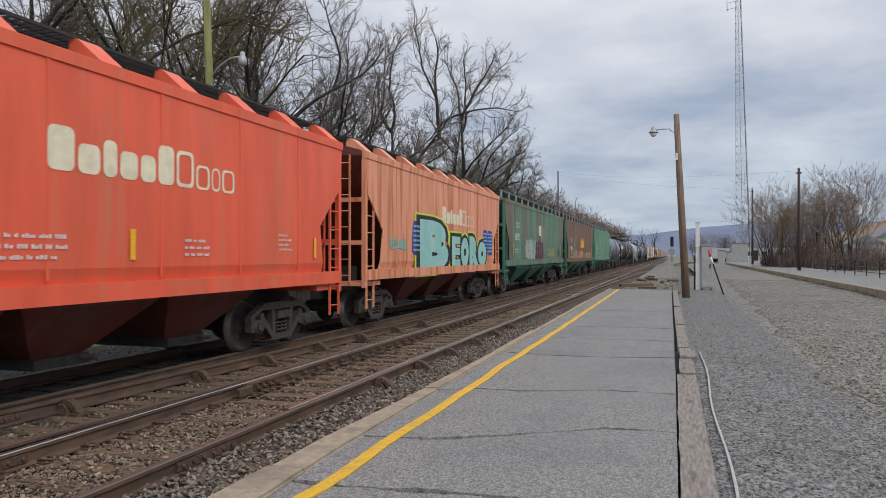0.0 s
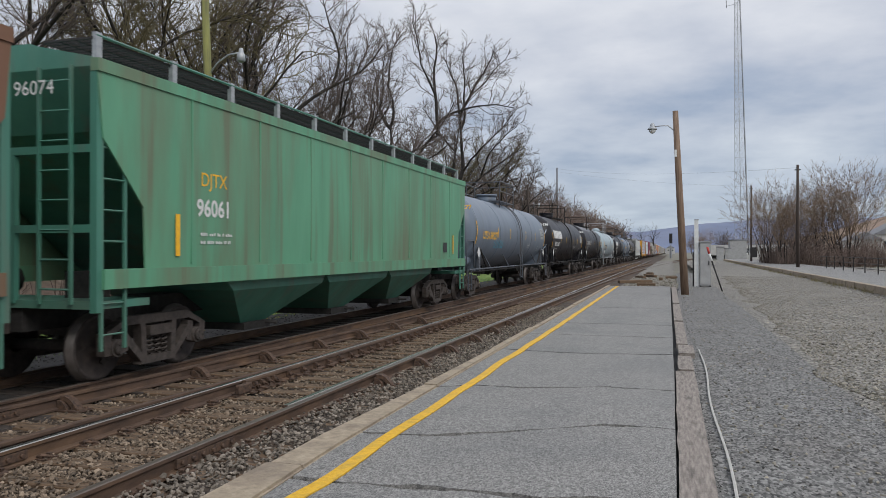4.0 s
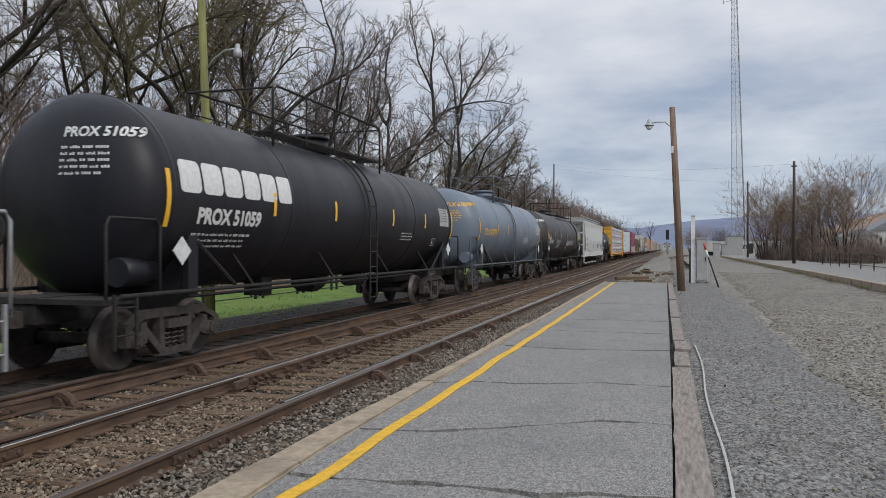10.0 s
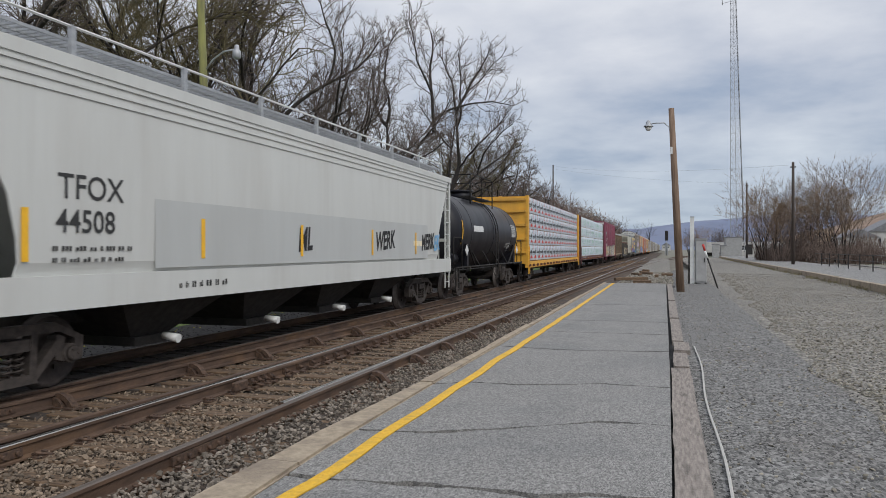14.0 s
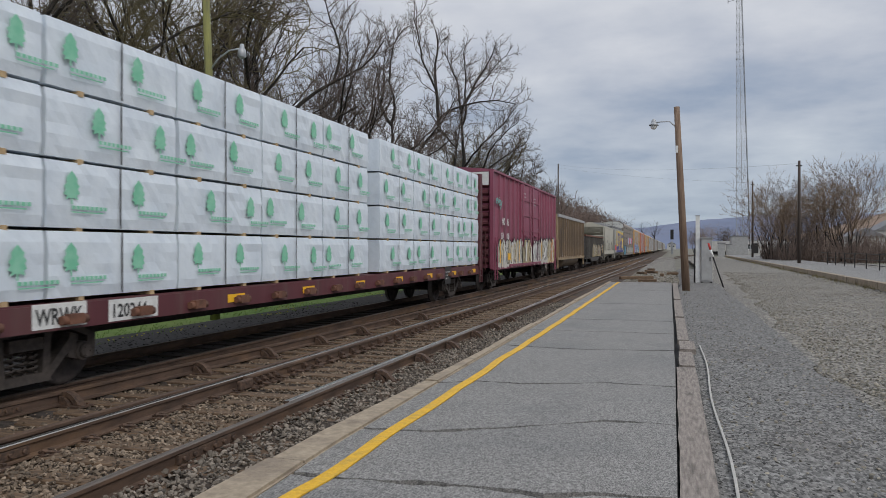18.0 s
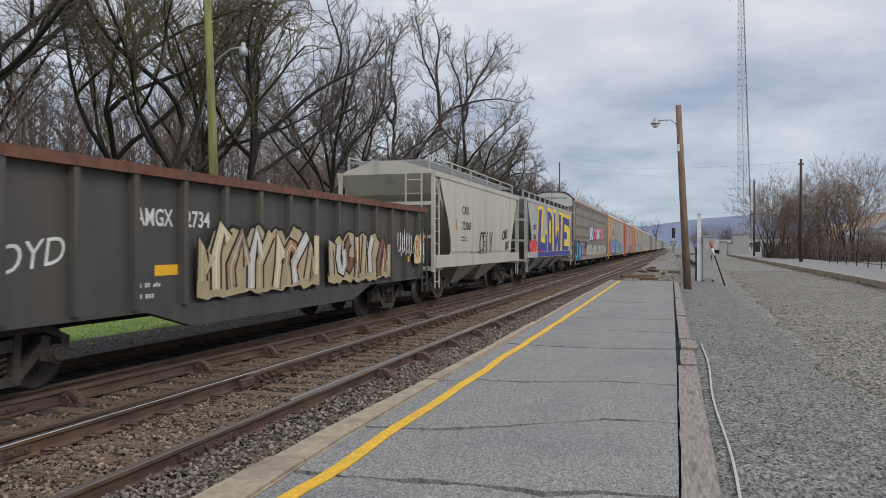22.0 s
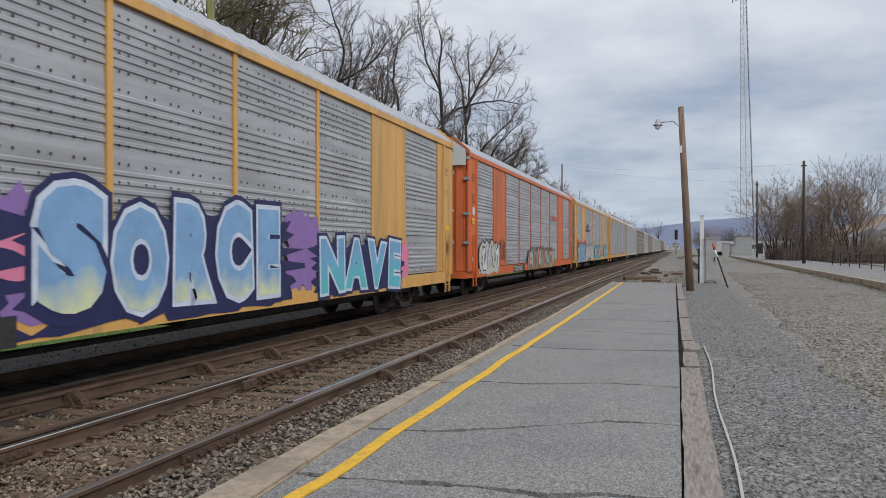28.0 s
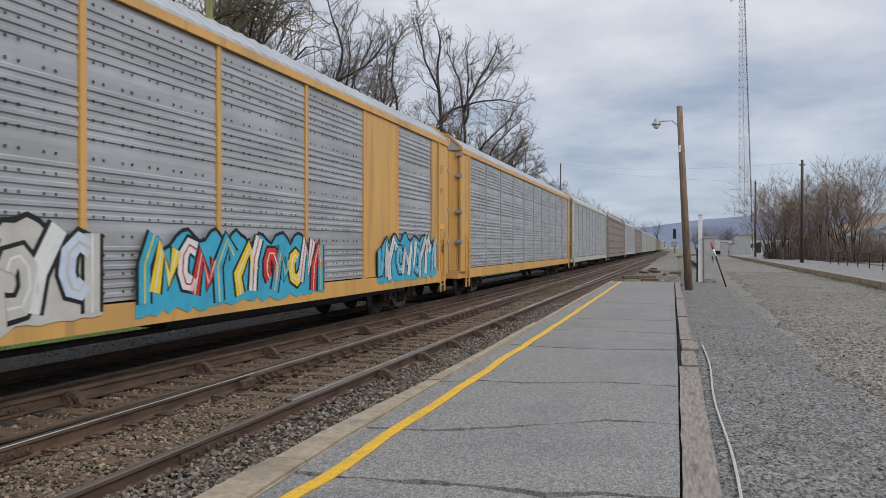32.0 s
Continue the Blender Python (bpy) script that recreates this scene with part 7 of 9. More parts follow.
    for i in range(7):
        bars([(0, 0, 0.5, 0.13)], M["amber"], car, -5.2 + 2.55 * i, 0.88, 1.487, name="reflector_strip")
    bars([(0, 0, 0.6, 0.55)], M["black_ink"], car, h - 4.6, 0.62, 1.49, name="data_panel"); bars(stencil(3, 0.4, 0.06, 5), M["white_ink"], car, h - 4.55, 0.98, 1.494)
    box_car(294.5, 310.7, "maroon box car with silver graffiti along its side", M["maroon_car"], M["maroon_deep"])
    coal_car(311.95, 326.2, "grimy tan coal gondola with ribbed sides", M["tan_car"])
    gondola(327.5, 343.3, "grimy black gondola with pale graffiti", M["black_gon"])
    # short cream hopper and the grey one
    car, h, x = hopper(344.0, 356.5, "dirty cream two-bay covered hopper with black tags", M["cream_car"], M["cream_car"], M["cream_car"], top=3.95, peak=4.35, sill=(1.12, 1.5), style="slope", bays=2, walkway="rail", rivets=False)
    lettering("CAIX", 0.38, M["black_ink"], car, -3.3, 2.84, x, 0.004); lettering("323068", 0.38, M["black_ink"], car, -3.32, 2.33, x, 0.004)
    bars(stencil(2, 0.75, 0.06, 12), M["black_ink"], car, -3.4, 2.05, x)
    [lettering(ch_, 1.15, M["spray_black"], car, -1.0 + 0.5 * j_, 1.48, x + 0.003, 0.04, "graffiti", wide=0.6, lean=0.15) for j_, ch_ in enumerate("CEIV")]; [lettering(ch_, 1.08, M["cream_car"], car, -0.97 + 0.5 * j_, 1.50, x + 0.005, -0.018, "graffiti", wide=0.6, lean=0.15) for j_, ch_ in enumerate("CEIV")]; scrawl(-2.2, 1.3, x + 0.003, 2.6, 0.34, car, "black", 103, r=0.016, loops=5); [lettering(w_, s_, M["spray_black"], car, y_, z_, x + 0.003, 0.012, "graffiti", lean=0.3, tilt=8) for w_, s_, y_, z_ in (("CMS", 0.5, 2.7, 2.0), ("ERS", 0.42, 3.3, 1.62))]
    strips(car, (-h + 2.3, h - 2.2), 2.3, x, 0.35)
    car, h, x = hopper(358.3, 374.8, "warm grey covered hopper with blue and yellow block graffiti", M["grey_car"], M["grey_car"], M["grey_car"], top=4.05, peak=4.4, sill=(1.2, 1.5), style="round", bays=3, rivets=False, end_m=M["grey_car"])
    lettering("CRDX", 0.36, M["black_ink"], car, -6.52, 2.6, x, 0.002); lettering("12666", 0.36, M["black_ink"], car, -6.55, 2.14, x, 0.002)
    bars(stencil(2, 0.9, 0.08, 14), M["black_ink"], car, -6.6, 1.92, x)
    blob(cloud(2.3, 0.78, 8, 30, 0.12), -7.6, 1.3, x + 0.002, M["spray_red"], car); [blob([(r_ * math.cos(a_ * 0.52), r_ * math.sin(a_ * 0.52)) for a_ in range(12)], u_, z_, x + 0.005, M["spray_pink"], car) for u_, z_, r_ in ((-7.4, 1.75, 0.13), (-6.9, 1.9, 0.11), (-6.95, 1.68, 0.07), (-6.2, 1.62, 0.12), (-5.9, 1.85, 0.08), (-6.45, 1.5, 0.06))]
    # four tall slanting letters: yellow ground, blue strokes
    for p in ([(-5.7, 1.4), (-5.2, 3.85), (-3.45, 3.95), (-3.9, 2.25), (-3.0, 2.25), (-2.95, 2.65), (-2.2, 2.65), (-2.15, 1.4)], [(-2.3, 1.4), (-2.4, 3.95), (-0.9, 3.9), (-0.2, 3.55), (0.1, 1.4)], [(-0.2, 1.4), (-0.1, 3.95), (1.05, 3.95), (1.2, 2.9), (1.9, 2.9), (2.1, 3.9), (3.3, 3.9), (3.2, 1.4)], [(3.0, 1.4), (3.4, 3.85), (7.25, 3.8), (7.2, 2.9), (7.0, 1.4)]):
        blob(p, 0, 0, x + 0.002, M["spray_yellow"], car)
    for p in ([(-5.3, 1.5), (-4.9, 3.65), (-4.0, 3.75), (-4.55, 1.5)], [(-4.6, 1.5), (-4.5, 2.0), (-2.9, 1.95), (-2.85, 2.42), (-2.35, 2.42), (-2.3, 1.5)],
              [(-2.12, 1.5), (-2.2, 3.72), (-1.55, 3.72), (-1.5, 1.5)], [(-1.56, 3.72), (-0.9, 3.66), (-0.5, 3.4), (-1.0, 3.2), (-1.52, 3.28)], [(-1.0, 3.24), (-0.5, 3.4), (-0.4, 1.5), (-1.0, 1.5)], [(-1.52, 2.0), (-0.98, 1.95), (-0.98, 1.5), (-1.5, 1.5)],
              [(0.05, 3.7), (0.7, 3.72), (0.85, 1.5), (0.25, 1.5)], [(0.84, 1.6), (0.82, 2.2), (1.5, 2.75), (1.95, 2.7), (2.2, 1.5), (1.75, 1.5), (1.5, 2.1), (1.1, 1.5)], [(2.2, 3.7), (3.0, 3.7), (2.75, 1.5), (2.1, 1.5)],
              [(3.45, 1.5), (3.75, 3.62), (4.6, 3.62), (4.35, 1.5)], [(4.6, 3.62), (6.9, 3.55), (6.95, 2.95), (6.2, 3.1), (4.56, 3.2)], [(4.46, 2.72), (5.7, 2.65), (5.65, 2.2), (4.42, 2.25)], [(4.36, 1.78), (6.5, 1.8), (6.5, 1.5), (4.34, 1.5)]):
        blob(p, 0, 0, x + 0.006, M["spray_blue"], car)
    bars([(0, 0, 0.7, 0.07), (0, 0.12, 0.9, 0.05), (0, 0.22, 0.6, 0.05)], M["spray_frost"], car, 5.5, 2.0, x + 0.009, name="graffiti")
    bars([(0, 0, 12.6, 0.26)], M["spray_blue"], car, -5.4, 1.22, x + 0.02, name="graffiti")
    lettering("BOYS CREW", 0.24, M["spray_red"], car, -5.2, 1.42, x + 0.026, 0.006, "graffiti", lean=0.2)
    # auto racks
    P0, PITCH = 376.55, 28.03
    kinds = [("brown", "brown_rack", "brown_rack"), ("steel", "tan_yellow", "cream_car"), ("steel", "orange_car", "orange_car"), ("steel", "tan_yellow", "white_car"), ("plain", "tan_yellow", "tan_yellow"), ("plain", "cream_car", "brown_rack"), ("brown", "brown_rack", "brown_rack"), ("plain", "cream_car", "brown_rack")]
    labels = {"brown_rack": "taupe autorack with vented steel side panels", "tan_yellow": "tan-yellow autorack with galvanised side panels", "orange_car": "orange autorack with galvanised side panels", "cream_car": "cream autorack with corrugated galvanised sides"}
    made = {}
    for i in range(20):
        k = kinds[i] if i < 8 else kinds[(6, 7, 6, 5, 7, 6, 7)[(i * 5) % 7]]
        n = P0 + PITCH * i + (0, -0.3, 0.1)[i] if i < 3 else P0 + PITCH * i
        if i < 6:
            n += (-0.6, 0, 0, -0.12, 0, 0)[i]
            car, h, x = auto_rack(n, P0 + PITCH * i + (26.8 if i == 0 else 26.75) + ((0, -0.3, -0.1)[i] if i < 3 else 0), labels[k[1]] + (" covered low down in graffiti" if i < 4 else ""), M[k[1]], M[k[2]], k[0], far=i > 4, door_l=M["orange_car"] if i == 2 else M["white_car"] if i == 3 else None, gable_m=M["white_car"] if i in (0, 2) else M["tan_yellow"] if i == 3 else None, door_out=M["rack_steel"] if i == 3 else None, cap_m=(M["white_car"], None, M["white_car"], M["tan_yellow"], None, None)[i])
        else:
            if k not in made:
                car, h, x = auto_rack(n, n + 26.75, labels[k[1]], M[k[1]], M[k[2]], k[0], far=True)
                made[k] = car
            else:
                car = copy_thing(made[k], Matrix.Identity(4))
                CARS.append((car, n + 13.375))
                WHEELS.extend((o, 0.42) for o in car.children_recursive if o.name.startswith("wheelset"))
        if i == 0:
            lettering("EXCESS HEIGHT CAR", 0.2, M["black_ink"], car, 0, 0, 0, center=True).matrix_basis = Matrix(((0, 1, 0, 0.15), (-1, 0, 0, -h + 0.042), (0, 0, 1, 5.12), (0, 0, 0, 1)))
            for z_, t_ in ((4.36, "CP"), (4.12, "546156")):
                lettering(t_, 0.2, M["black_ink"], car, 0, 0, 0).matrix_basis = Matrix(((0, 1, 0, 0.72), (-1, 0, 0, -h + 0.122), (0, 0, 1, z_), (0, 0, 0, 1)))
            blob(cloud(4.0, 1.5, 111, 44, 0.12), -13.3, 0.72, x + 0.03, M["spray_black"], car); [tag(ch_, -12.95 + 0.92 * j_, 0.95 + 0.06 * math.sin(j_ * 2), x + 0.036, 1.45, car, "cyan", "navy", wide=0.85, bold=0.07, tilt=(-6, 5, -4, 6)[j_]) for j_, ch_ in enumerate("LEWS")]; wild(-9.3, 1.3, x, 1.2, 0.9, car, ("pink", "violet"), 112, k=4)
            bars([(0, 0, 3.4, 0.42)], M["black_ink"], car, -8.4, 1.72, x + 0.004, name="number_panel"); lettering("CP 546156", 0.34, M["white_ink"], car, -8.3, 1.78, x + 0.008)
            tag("BAD", -3.7, 2.4, x + 0.03, 1.35, car, "frost", "black", wide=1.1, bold=0.085); tag("CTG", -0.5, 2.45, x + 0.03, 1.2, car, "pink", "red", wide=1.1, bold=0.07); tag("BAD", 2.4, 2.5, x + 0.03, 1.2, car, "frost", "black", wide=1.1, bold=0.085); tag("CTG", 5.4, 2.5, x + 0.03, 1.2, car, "pink", "red", wide=1.1, bold=0.07)
            for j in range(4):
                wild(-6.0 + 4.5 * j, 1.05, x + 0.03, 4.3, 0.95, car, ("silver", "skin", "white", "black", "sky")[j % 2:], 113 + j)
        if i == 1:
            blob(cloud(6.2, 1.5, 21, 60, 0.17), -9.4, 0.75, x + 0.036, M["spray_navy"], car); fade_letters("NORTH", -9.1, 1.08, 1.5, car, x + 0.04, 0.80, 0.06, 5)
            blob(cloud(2.4, 1.5, 122, 40, 0.2), -11.6, 0.85, x + 0.03, M["spray_violet"], car); blob(cloud(1.2, 0.9, 124, 30, 0.2), -11.2, 1.1, x + 0.033, M["spray_pink"], car); blob(cloud(1.7, 1.5, 123, 40, 0.2), -4.3, 0.9, x + 0.03, M["spray_violet"], car); blob(cloud(0.9, 0.7, 125, 30, 0.2), -3.9, 1.3, x + 0.033, M["spray_pink"], car); blob(cloud(1.3, 1.5, 126, 40, 0.2), 2.6, 0.95, x + 0.03, M["spray_violet"], car); blob(cloud(0.9, 0.9, 127, 30, 0.2), 8.2, 1.0, x + 0.03, M["spray_pink"], car)
            blob(cloud(5.7, 1.45, 22, 60, 0.17), -2.85, 0.75, x + 0.036, M["spray_navy"], car); fade_letters("SORCE", -2.85, 1.1, 1.62, car, x + 0.04, 0.72, 0.08, 6, first=1.5)
            blob(cloud(4.7, 1.1, 23, 60, 0.17), 3.7, 0.75, x + 0.036, M["spray_navy"], car); fade_letters("NAVE", 3.95, 0.95, 1.4, car, x + 0.04, 1.05, 0.05, 7, "teal")
            bars([(0, 0, 3.4, 0.34)], M["black_ink"], car, -6.6, 0.70, x + 0.05, name="number_panel"); lettering("CTTX 690513", 0.34, M["white_ink"], car, -6.45, 0.75, x + 0.056, 0.006)
            bars([(0, 0, 0.7, 0.05), (0.06, 0.09, 0.7, 0.05), (0.12, 0.18, 0.7, 0.05), (0.18, 0.27, 0.7, 0.05), (1.1, 0, 0.12, 0.34), (1.3, 0, 0.12, 0.34), (1.6, 0, 0.45, 0.1), (1.6, 0.24, 0.45, 0.1)], M["black_ink"], car, -7.2, 3.45, x + 0.036, name="emblem"); bars([(0, 0, 2.3, 0.14)], M["black_ink"], car, -7.2, 3.18, x + 0.03)
        if i == 2:
            wild(-11.9, 0.80, x + 0.036, 3.1, 1.35, car, ("silver", "white", "frost", "silver", "black"), 131, k=5); scrawl(-8.6, 1.1, x + 0.036, 1.0, 1.2, car, "black", 132, r=0.025, loops=4)
            wild(-2.9, 0.72, x + 0.036, 8.2, 1.15, car, ("old_graf", "pink", "silver", "teal", "old_beige"), 133, k=12)
            bars([(0, 0, 2.4, 0.3)], M["black_ink"], car, -6.0, 0.72, x + 0.04, name="number_panel"); lettering("TTGX 693405", 0.3, M["white_ink"], car, -5.9, 0.77, x + 0.046, 0.004)
            bars([(0.27 * j, 0, 0.19, 0.22) for j in range(7)], M["spray_red"], car, 4.3, 3.35, x + 0.036, name="emblem")
        if i == 3:
            wild(-12.1, 0.76, x + 0.036, 4.5, 1.5, car, ("sky", "frost", "teal", "black", "violet", "frost"), 141, k=8); blob(cloud(1.0, 0.8, 33, 20, 0.1), -12.2, 1.6, x + 0.03, M["spray_red"], car)
            blob(cloud(1.2, 1.3, 34, 20, 0.1), -8.3, 1.05, x + 0.03, M["spray_red"], car); wild(-7.1, 0.85, x + 0.036, 5.6, 1.3, car, ("silver", "white", "frost", "silver", "black"), 142, k=9)
            wild(-0.9, 0.85, x + 0.036, 5.5, 1.2, car, ("cyan", "black", "yellow", "white", "red"), 143, k=12); wild(7.4, 0.9, x + 0.036, 4.6, 1.25, car, ("cyan", "silver", "white", "black"), 144, k=5)
            bars([(0, 0, 2.3, 0.3)], M["black_ink"], car, -6.1, 0.72, x + 0.045, name="number_panel"); lettering("TTGX 997269", 0.3, M["white_ink"], car, -6.0, 0.77, x + 0.05, 0.004)
            bars([(0, 0, 0.7, 0.05), (0.06, 0.09, 0.7, 0.05), (0.12, 0.18, 0.7, 0.05), (0.18, 0.27, 0.7, 0.05), (1.1, 0, 0.12, 0.34), (1.3, 0, 0.12, 0.34), (1.6, 0, 0.45, 0.1), (1.6, 0.24, 0.45, 0.1)], M["black_ink"], car, -6.8, 3.35, x + 0.036, name="emblem"); bars([(0, 0, 2.3, 0.14)], M["black_ink"], car, -6.8, 3.1, x + 0.03)
        if 1 <= i < 4:
            # stencils and plates beside the end doors
            bars(stencil(4, 0.3, 0.04, 230 + i), M["black_ink"], car, h - 1.0, 4.2, x + 0.002); bars(stencil(3, 0.3, 0.035, 240 + i), M["black_ink"], car, h - 1.0, 3.5, x + 0.002)
            bars([(0, 0, 0.42, 0.16)], M["amber"], car, h - 0.95, 2.3, x + 0.002, name="warning_plate")
            scrawl(h - 0.98, 1.5, x + 0.004, 0.42, 0.5, car, "black", 250 + i, r=0.014, loops=4)
            bars(stencil(4, 0.36, 0.05, 200 + i), M["black_ink"], car, -h + 0.5, 4.3, x + 0.002)
            bars(stencil(5, 0.36, 0.04, 210 + i), M["black_ink"], car, -h + 0.5, 3.6, x + 0.002)
            bars([(0, 0, 0.42, 0.2)], M["amber"], car, -h + 0.48, 2.6, x + 0.002, name="warning_plate"); bars(stencil(2, 0.3, 0.035, 220 + i), M["black_ink"], car, -h + 0.52, 2.69, x + 0.005)
            blob([(0.16 * math.cos(a_ * 0.52), 0.16 * math.sin(a_ * 0.52)) for a_ in range(12)], -h + 0.72, 3.05, x + 0.002, M["white_ink"], car, "round_plate")
            bars([(0, 0, 0.3, 0.16)], M["white_ink"], car, -h + 0.5, 1.3, x + 0.002, name="data_panel")
            for z, txt in ((5.34, "EXCESS"), (5.17, "HEIGHT"), (5.0, "CAR")):
                lettering(txt, 0.15, M["black_ink"], car, 0, 0, 0, center=True).matrix_basis = Matrix(((0, 1, 0, 0.40), (-1, 0, 0, -h + (0.036 if i != 1 else 0.085)), (0, 0, 1, z - 0.1), (0, 0, 0, 1)))
            if i == 2:
                for z, txt in ((4.36, "TTGX"), (4.14, "693405")):
                    lettering(txt, 0.19, M["black_ink"], car, 0, 0, 0, center=True).matrix_basis = Matrix(((0, 1, 0, 0.38), (-1, 0, 0, -h + 0.185), (0, 0, 1, z), (0, 0, 0, 1)))
            if i == 3:
                part("number_board", B((0.05, 0.72, -h + 0.19, -h + 0.24, 1.05, 4.6)), M["cream_car"], car, "cream door panel")
                for z, txt in ((4.36, "TTGX"), (4.14, "997269")):
                    lettering(txt, 0.2, M["black_ink"], car, 0, 0, 0, center=True).matrix_basis = Matrix(((0, 1, 0, 0.38), (-1, 0, 0, -h + 0.184), (0, 0, 1, z), (0, 0, 0, 1)))
            if i != 2:
                part("end_panel", B((0.10, 0.70, -h + (0.040 if i == 3 else 0.088), -h + (0.046 if i == 3 else 0.094), 4.84, 5.42)), M["white_ink"], car)


consist()


# ---- trees ----
def tubes_mesh(name, segs, sides, material):
    """Tapered bars from a list of (p, q, radius at p, radius at q); those that end at nothing become spikes."""
    verts, faces = [], []
    for p, q, ra, rb in segs:
        d = q - p
        if d.length < 1e-5:
            continue
        d.normalize()
        u = d.cross(Vector((0.3, 0.2, 1)) if abs(d.z) < 0.85 else Vector((1, 0, 0))).normalized()
        w = d.cross(u)
        o = len(verts)
        for base, r in ((p, ra), (q, rb)):
            if r <= 0:
                verts.append(tuple(base))
                continue
            for k in range(sides):
                a = 2 * math.pi * k / sides
                verts.append(tuple(base + (u * math.cos(a) + w * math.sin(a)) * r))
        for k in range(sides):
            if rb <= 0:
                faces.append((o + k, o + (k + 1) % sides, o + sides))
            else:
                faces.append((o + k, o + (k + 1) % sides, o + sides + (k + 1) % sides, o + sides + k))
    me = bpy.data.meshes.new(name)
    me.from_pydata(verts, [], faces)
    me.shade_smooth()
    me.materials.append(material)
    return me


def grow(seed, height, spread=1.0, levels=7, stems=1, up=0.10, first=0.24, twig_m=None, base_r=None, kids=(2, 3), shrink=0.76, shoots=2, fine=0.012):
    """A bare deciduous tree: (trunk and limb mesh, twig mesh)."""
    rng = random.Random(seed)
    big, small = [], []
    base_r = base_r or height * 0.019
    todo = []
    for s in range(stems):
        a = rng.uniform(0, 6.283)
        lean = 0.05 if stems == 1 else rng.uniform(0.15, 0.6)
        d = Vector((math.cos(a) * lean, math.sin(a) * lean, 1)).normalized()
        todo.append((Vector((math.cos(a), math.sin(a), 0)) * (0 if stems == 1 else 0.5), d, height * first * (1 if stems == 1 else rng.uniform(0.8, 1.2)), base_r, 0))
    while todo:
        p, d, ln, r, lv = todo.pop()
        last = lv >= levels
        if lv >= levels - 1:
            ln *= 0.8
        n = 1 if last else 2 if lv >= levels - 2 else 3
        r1 = r * (0.80 if lv == 0 else 0.66)
        pts = [p]
        for i in range(n):
            wob = 0.07 if lv == 0 else 0.20
            d = (d + Vector((rng.gauss(0, wob), rng.gauss(0, wob), rng.gauss(0, wob * 0.6) + up * (0.5 if lv else 0.2)))).normalized()
            q = pts[-1] + d * (ln / n)
            ra, rb = r + (r1 - r) * i / n, r + (r1 - r) * (i + 1) / n
            (big if r > 0.05 else small).append((pts[-1], q, ra * (1.35 if lv == 0 and i == 0 else 1), 0 if last else rb))
            pts.append(q)
        if last:
            continue
        k = rng.choice(kids) if lv else rng.choice((2, 3, 3))
        off = rng.uniform(0, 6.283)
        side = d.cross(Vector((0.3, 0.5, 0.9))).normalized()
        for i in range(k):
            ax = Matrix.Rotation(off + 6.283 * i / k + rng.uniform(-0.5, 0.5), 3, d) @ side
            ang = rng.uniform(0.28, 0.72) * spread * (0.8 if lv == 0 else 1)
            todo.append((pts[-1], (Matrix.Rotation(ang, 3, ax) @ d).normalized(), ln * shrink * rng.uniform(0.72, 1.12) * (1.15 if lv == 0 else 1), max(r1 * rng.uniform(0.62, 0.86), fine), lv + 1))
        for i in range(1 if lv < 1 else shoots + 1 if lv < 4 else shoots):
            if lv > 0 and rng.random() < 0.75:
                ax = Matrix.Rotation(rng.uniform(0, 6.283), 3, d) @ side
                todo.append((pts[rng.randrange(0, n)].lerp(pts[n], 0.4), (Matrix.Rotation(rng.uniform(0.5, 1.1), 3, ax) @ d).normalized(), ln * 0.62 * rng.uniform(0.6, 1), max(r1 * 0.45, fine), min(lv + 2, levels)))
    top = max(q.z for p, q, ra, rb in big + small)
    f = height / top
    big, small = ([(p * f, q * f, ra, rb) for p, q, ra, rb in s] for s in (big, small))
    return tubes_mesh("trunk", big, 6, M["bark"]), tubes_mesh("crown", small, 3, twig_m or M["twig"])


def bend(rng, p, d, ln, r0, r1, n, wob, lift, out):
    """One curved branch of n pieces from p; gives back its points and its last direction."""
    pts = [p]
    for i in range(n):
        d = (d + Vector((rng.gauss(0, wob), rng.gauss(0, wob), rng.gauss(0, wob) + lift))).normalized()
        q = pts[-1] + d * (ln / n)
        out.append((pts[-1], q, r0 + (r1 - r0) * i / n, r0 + (r1 - r0) * (i + 1) / n))
        pts.append(q)
    return pts, d


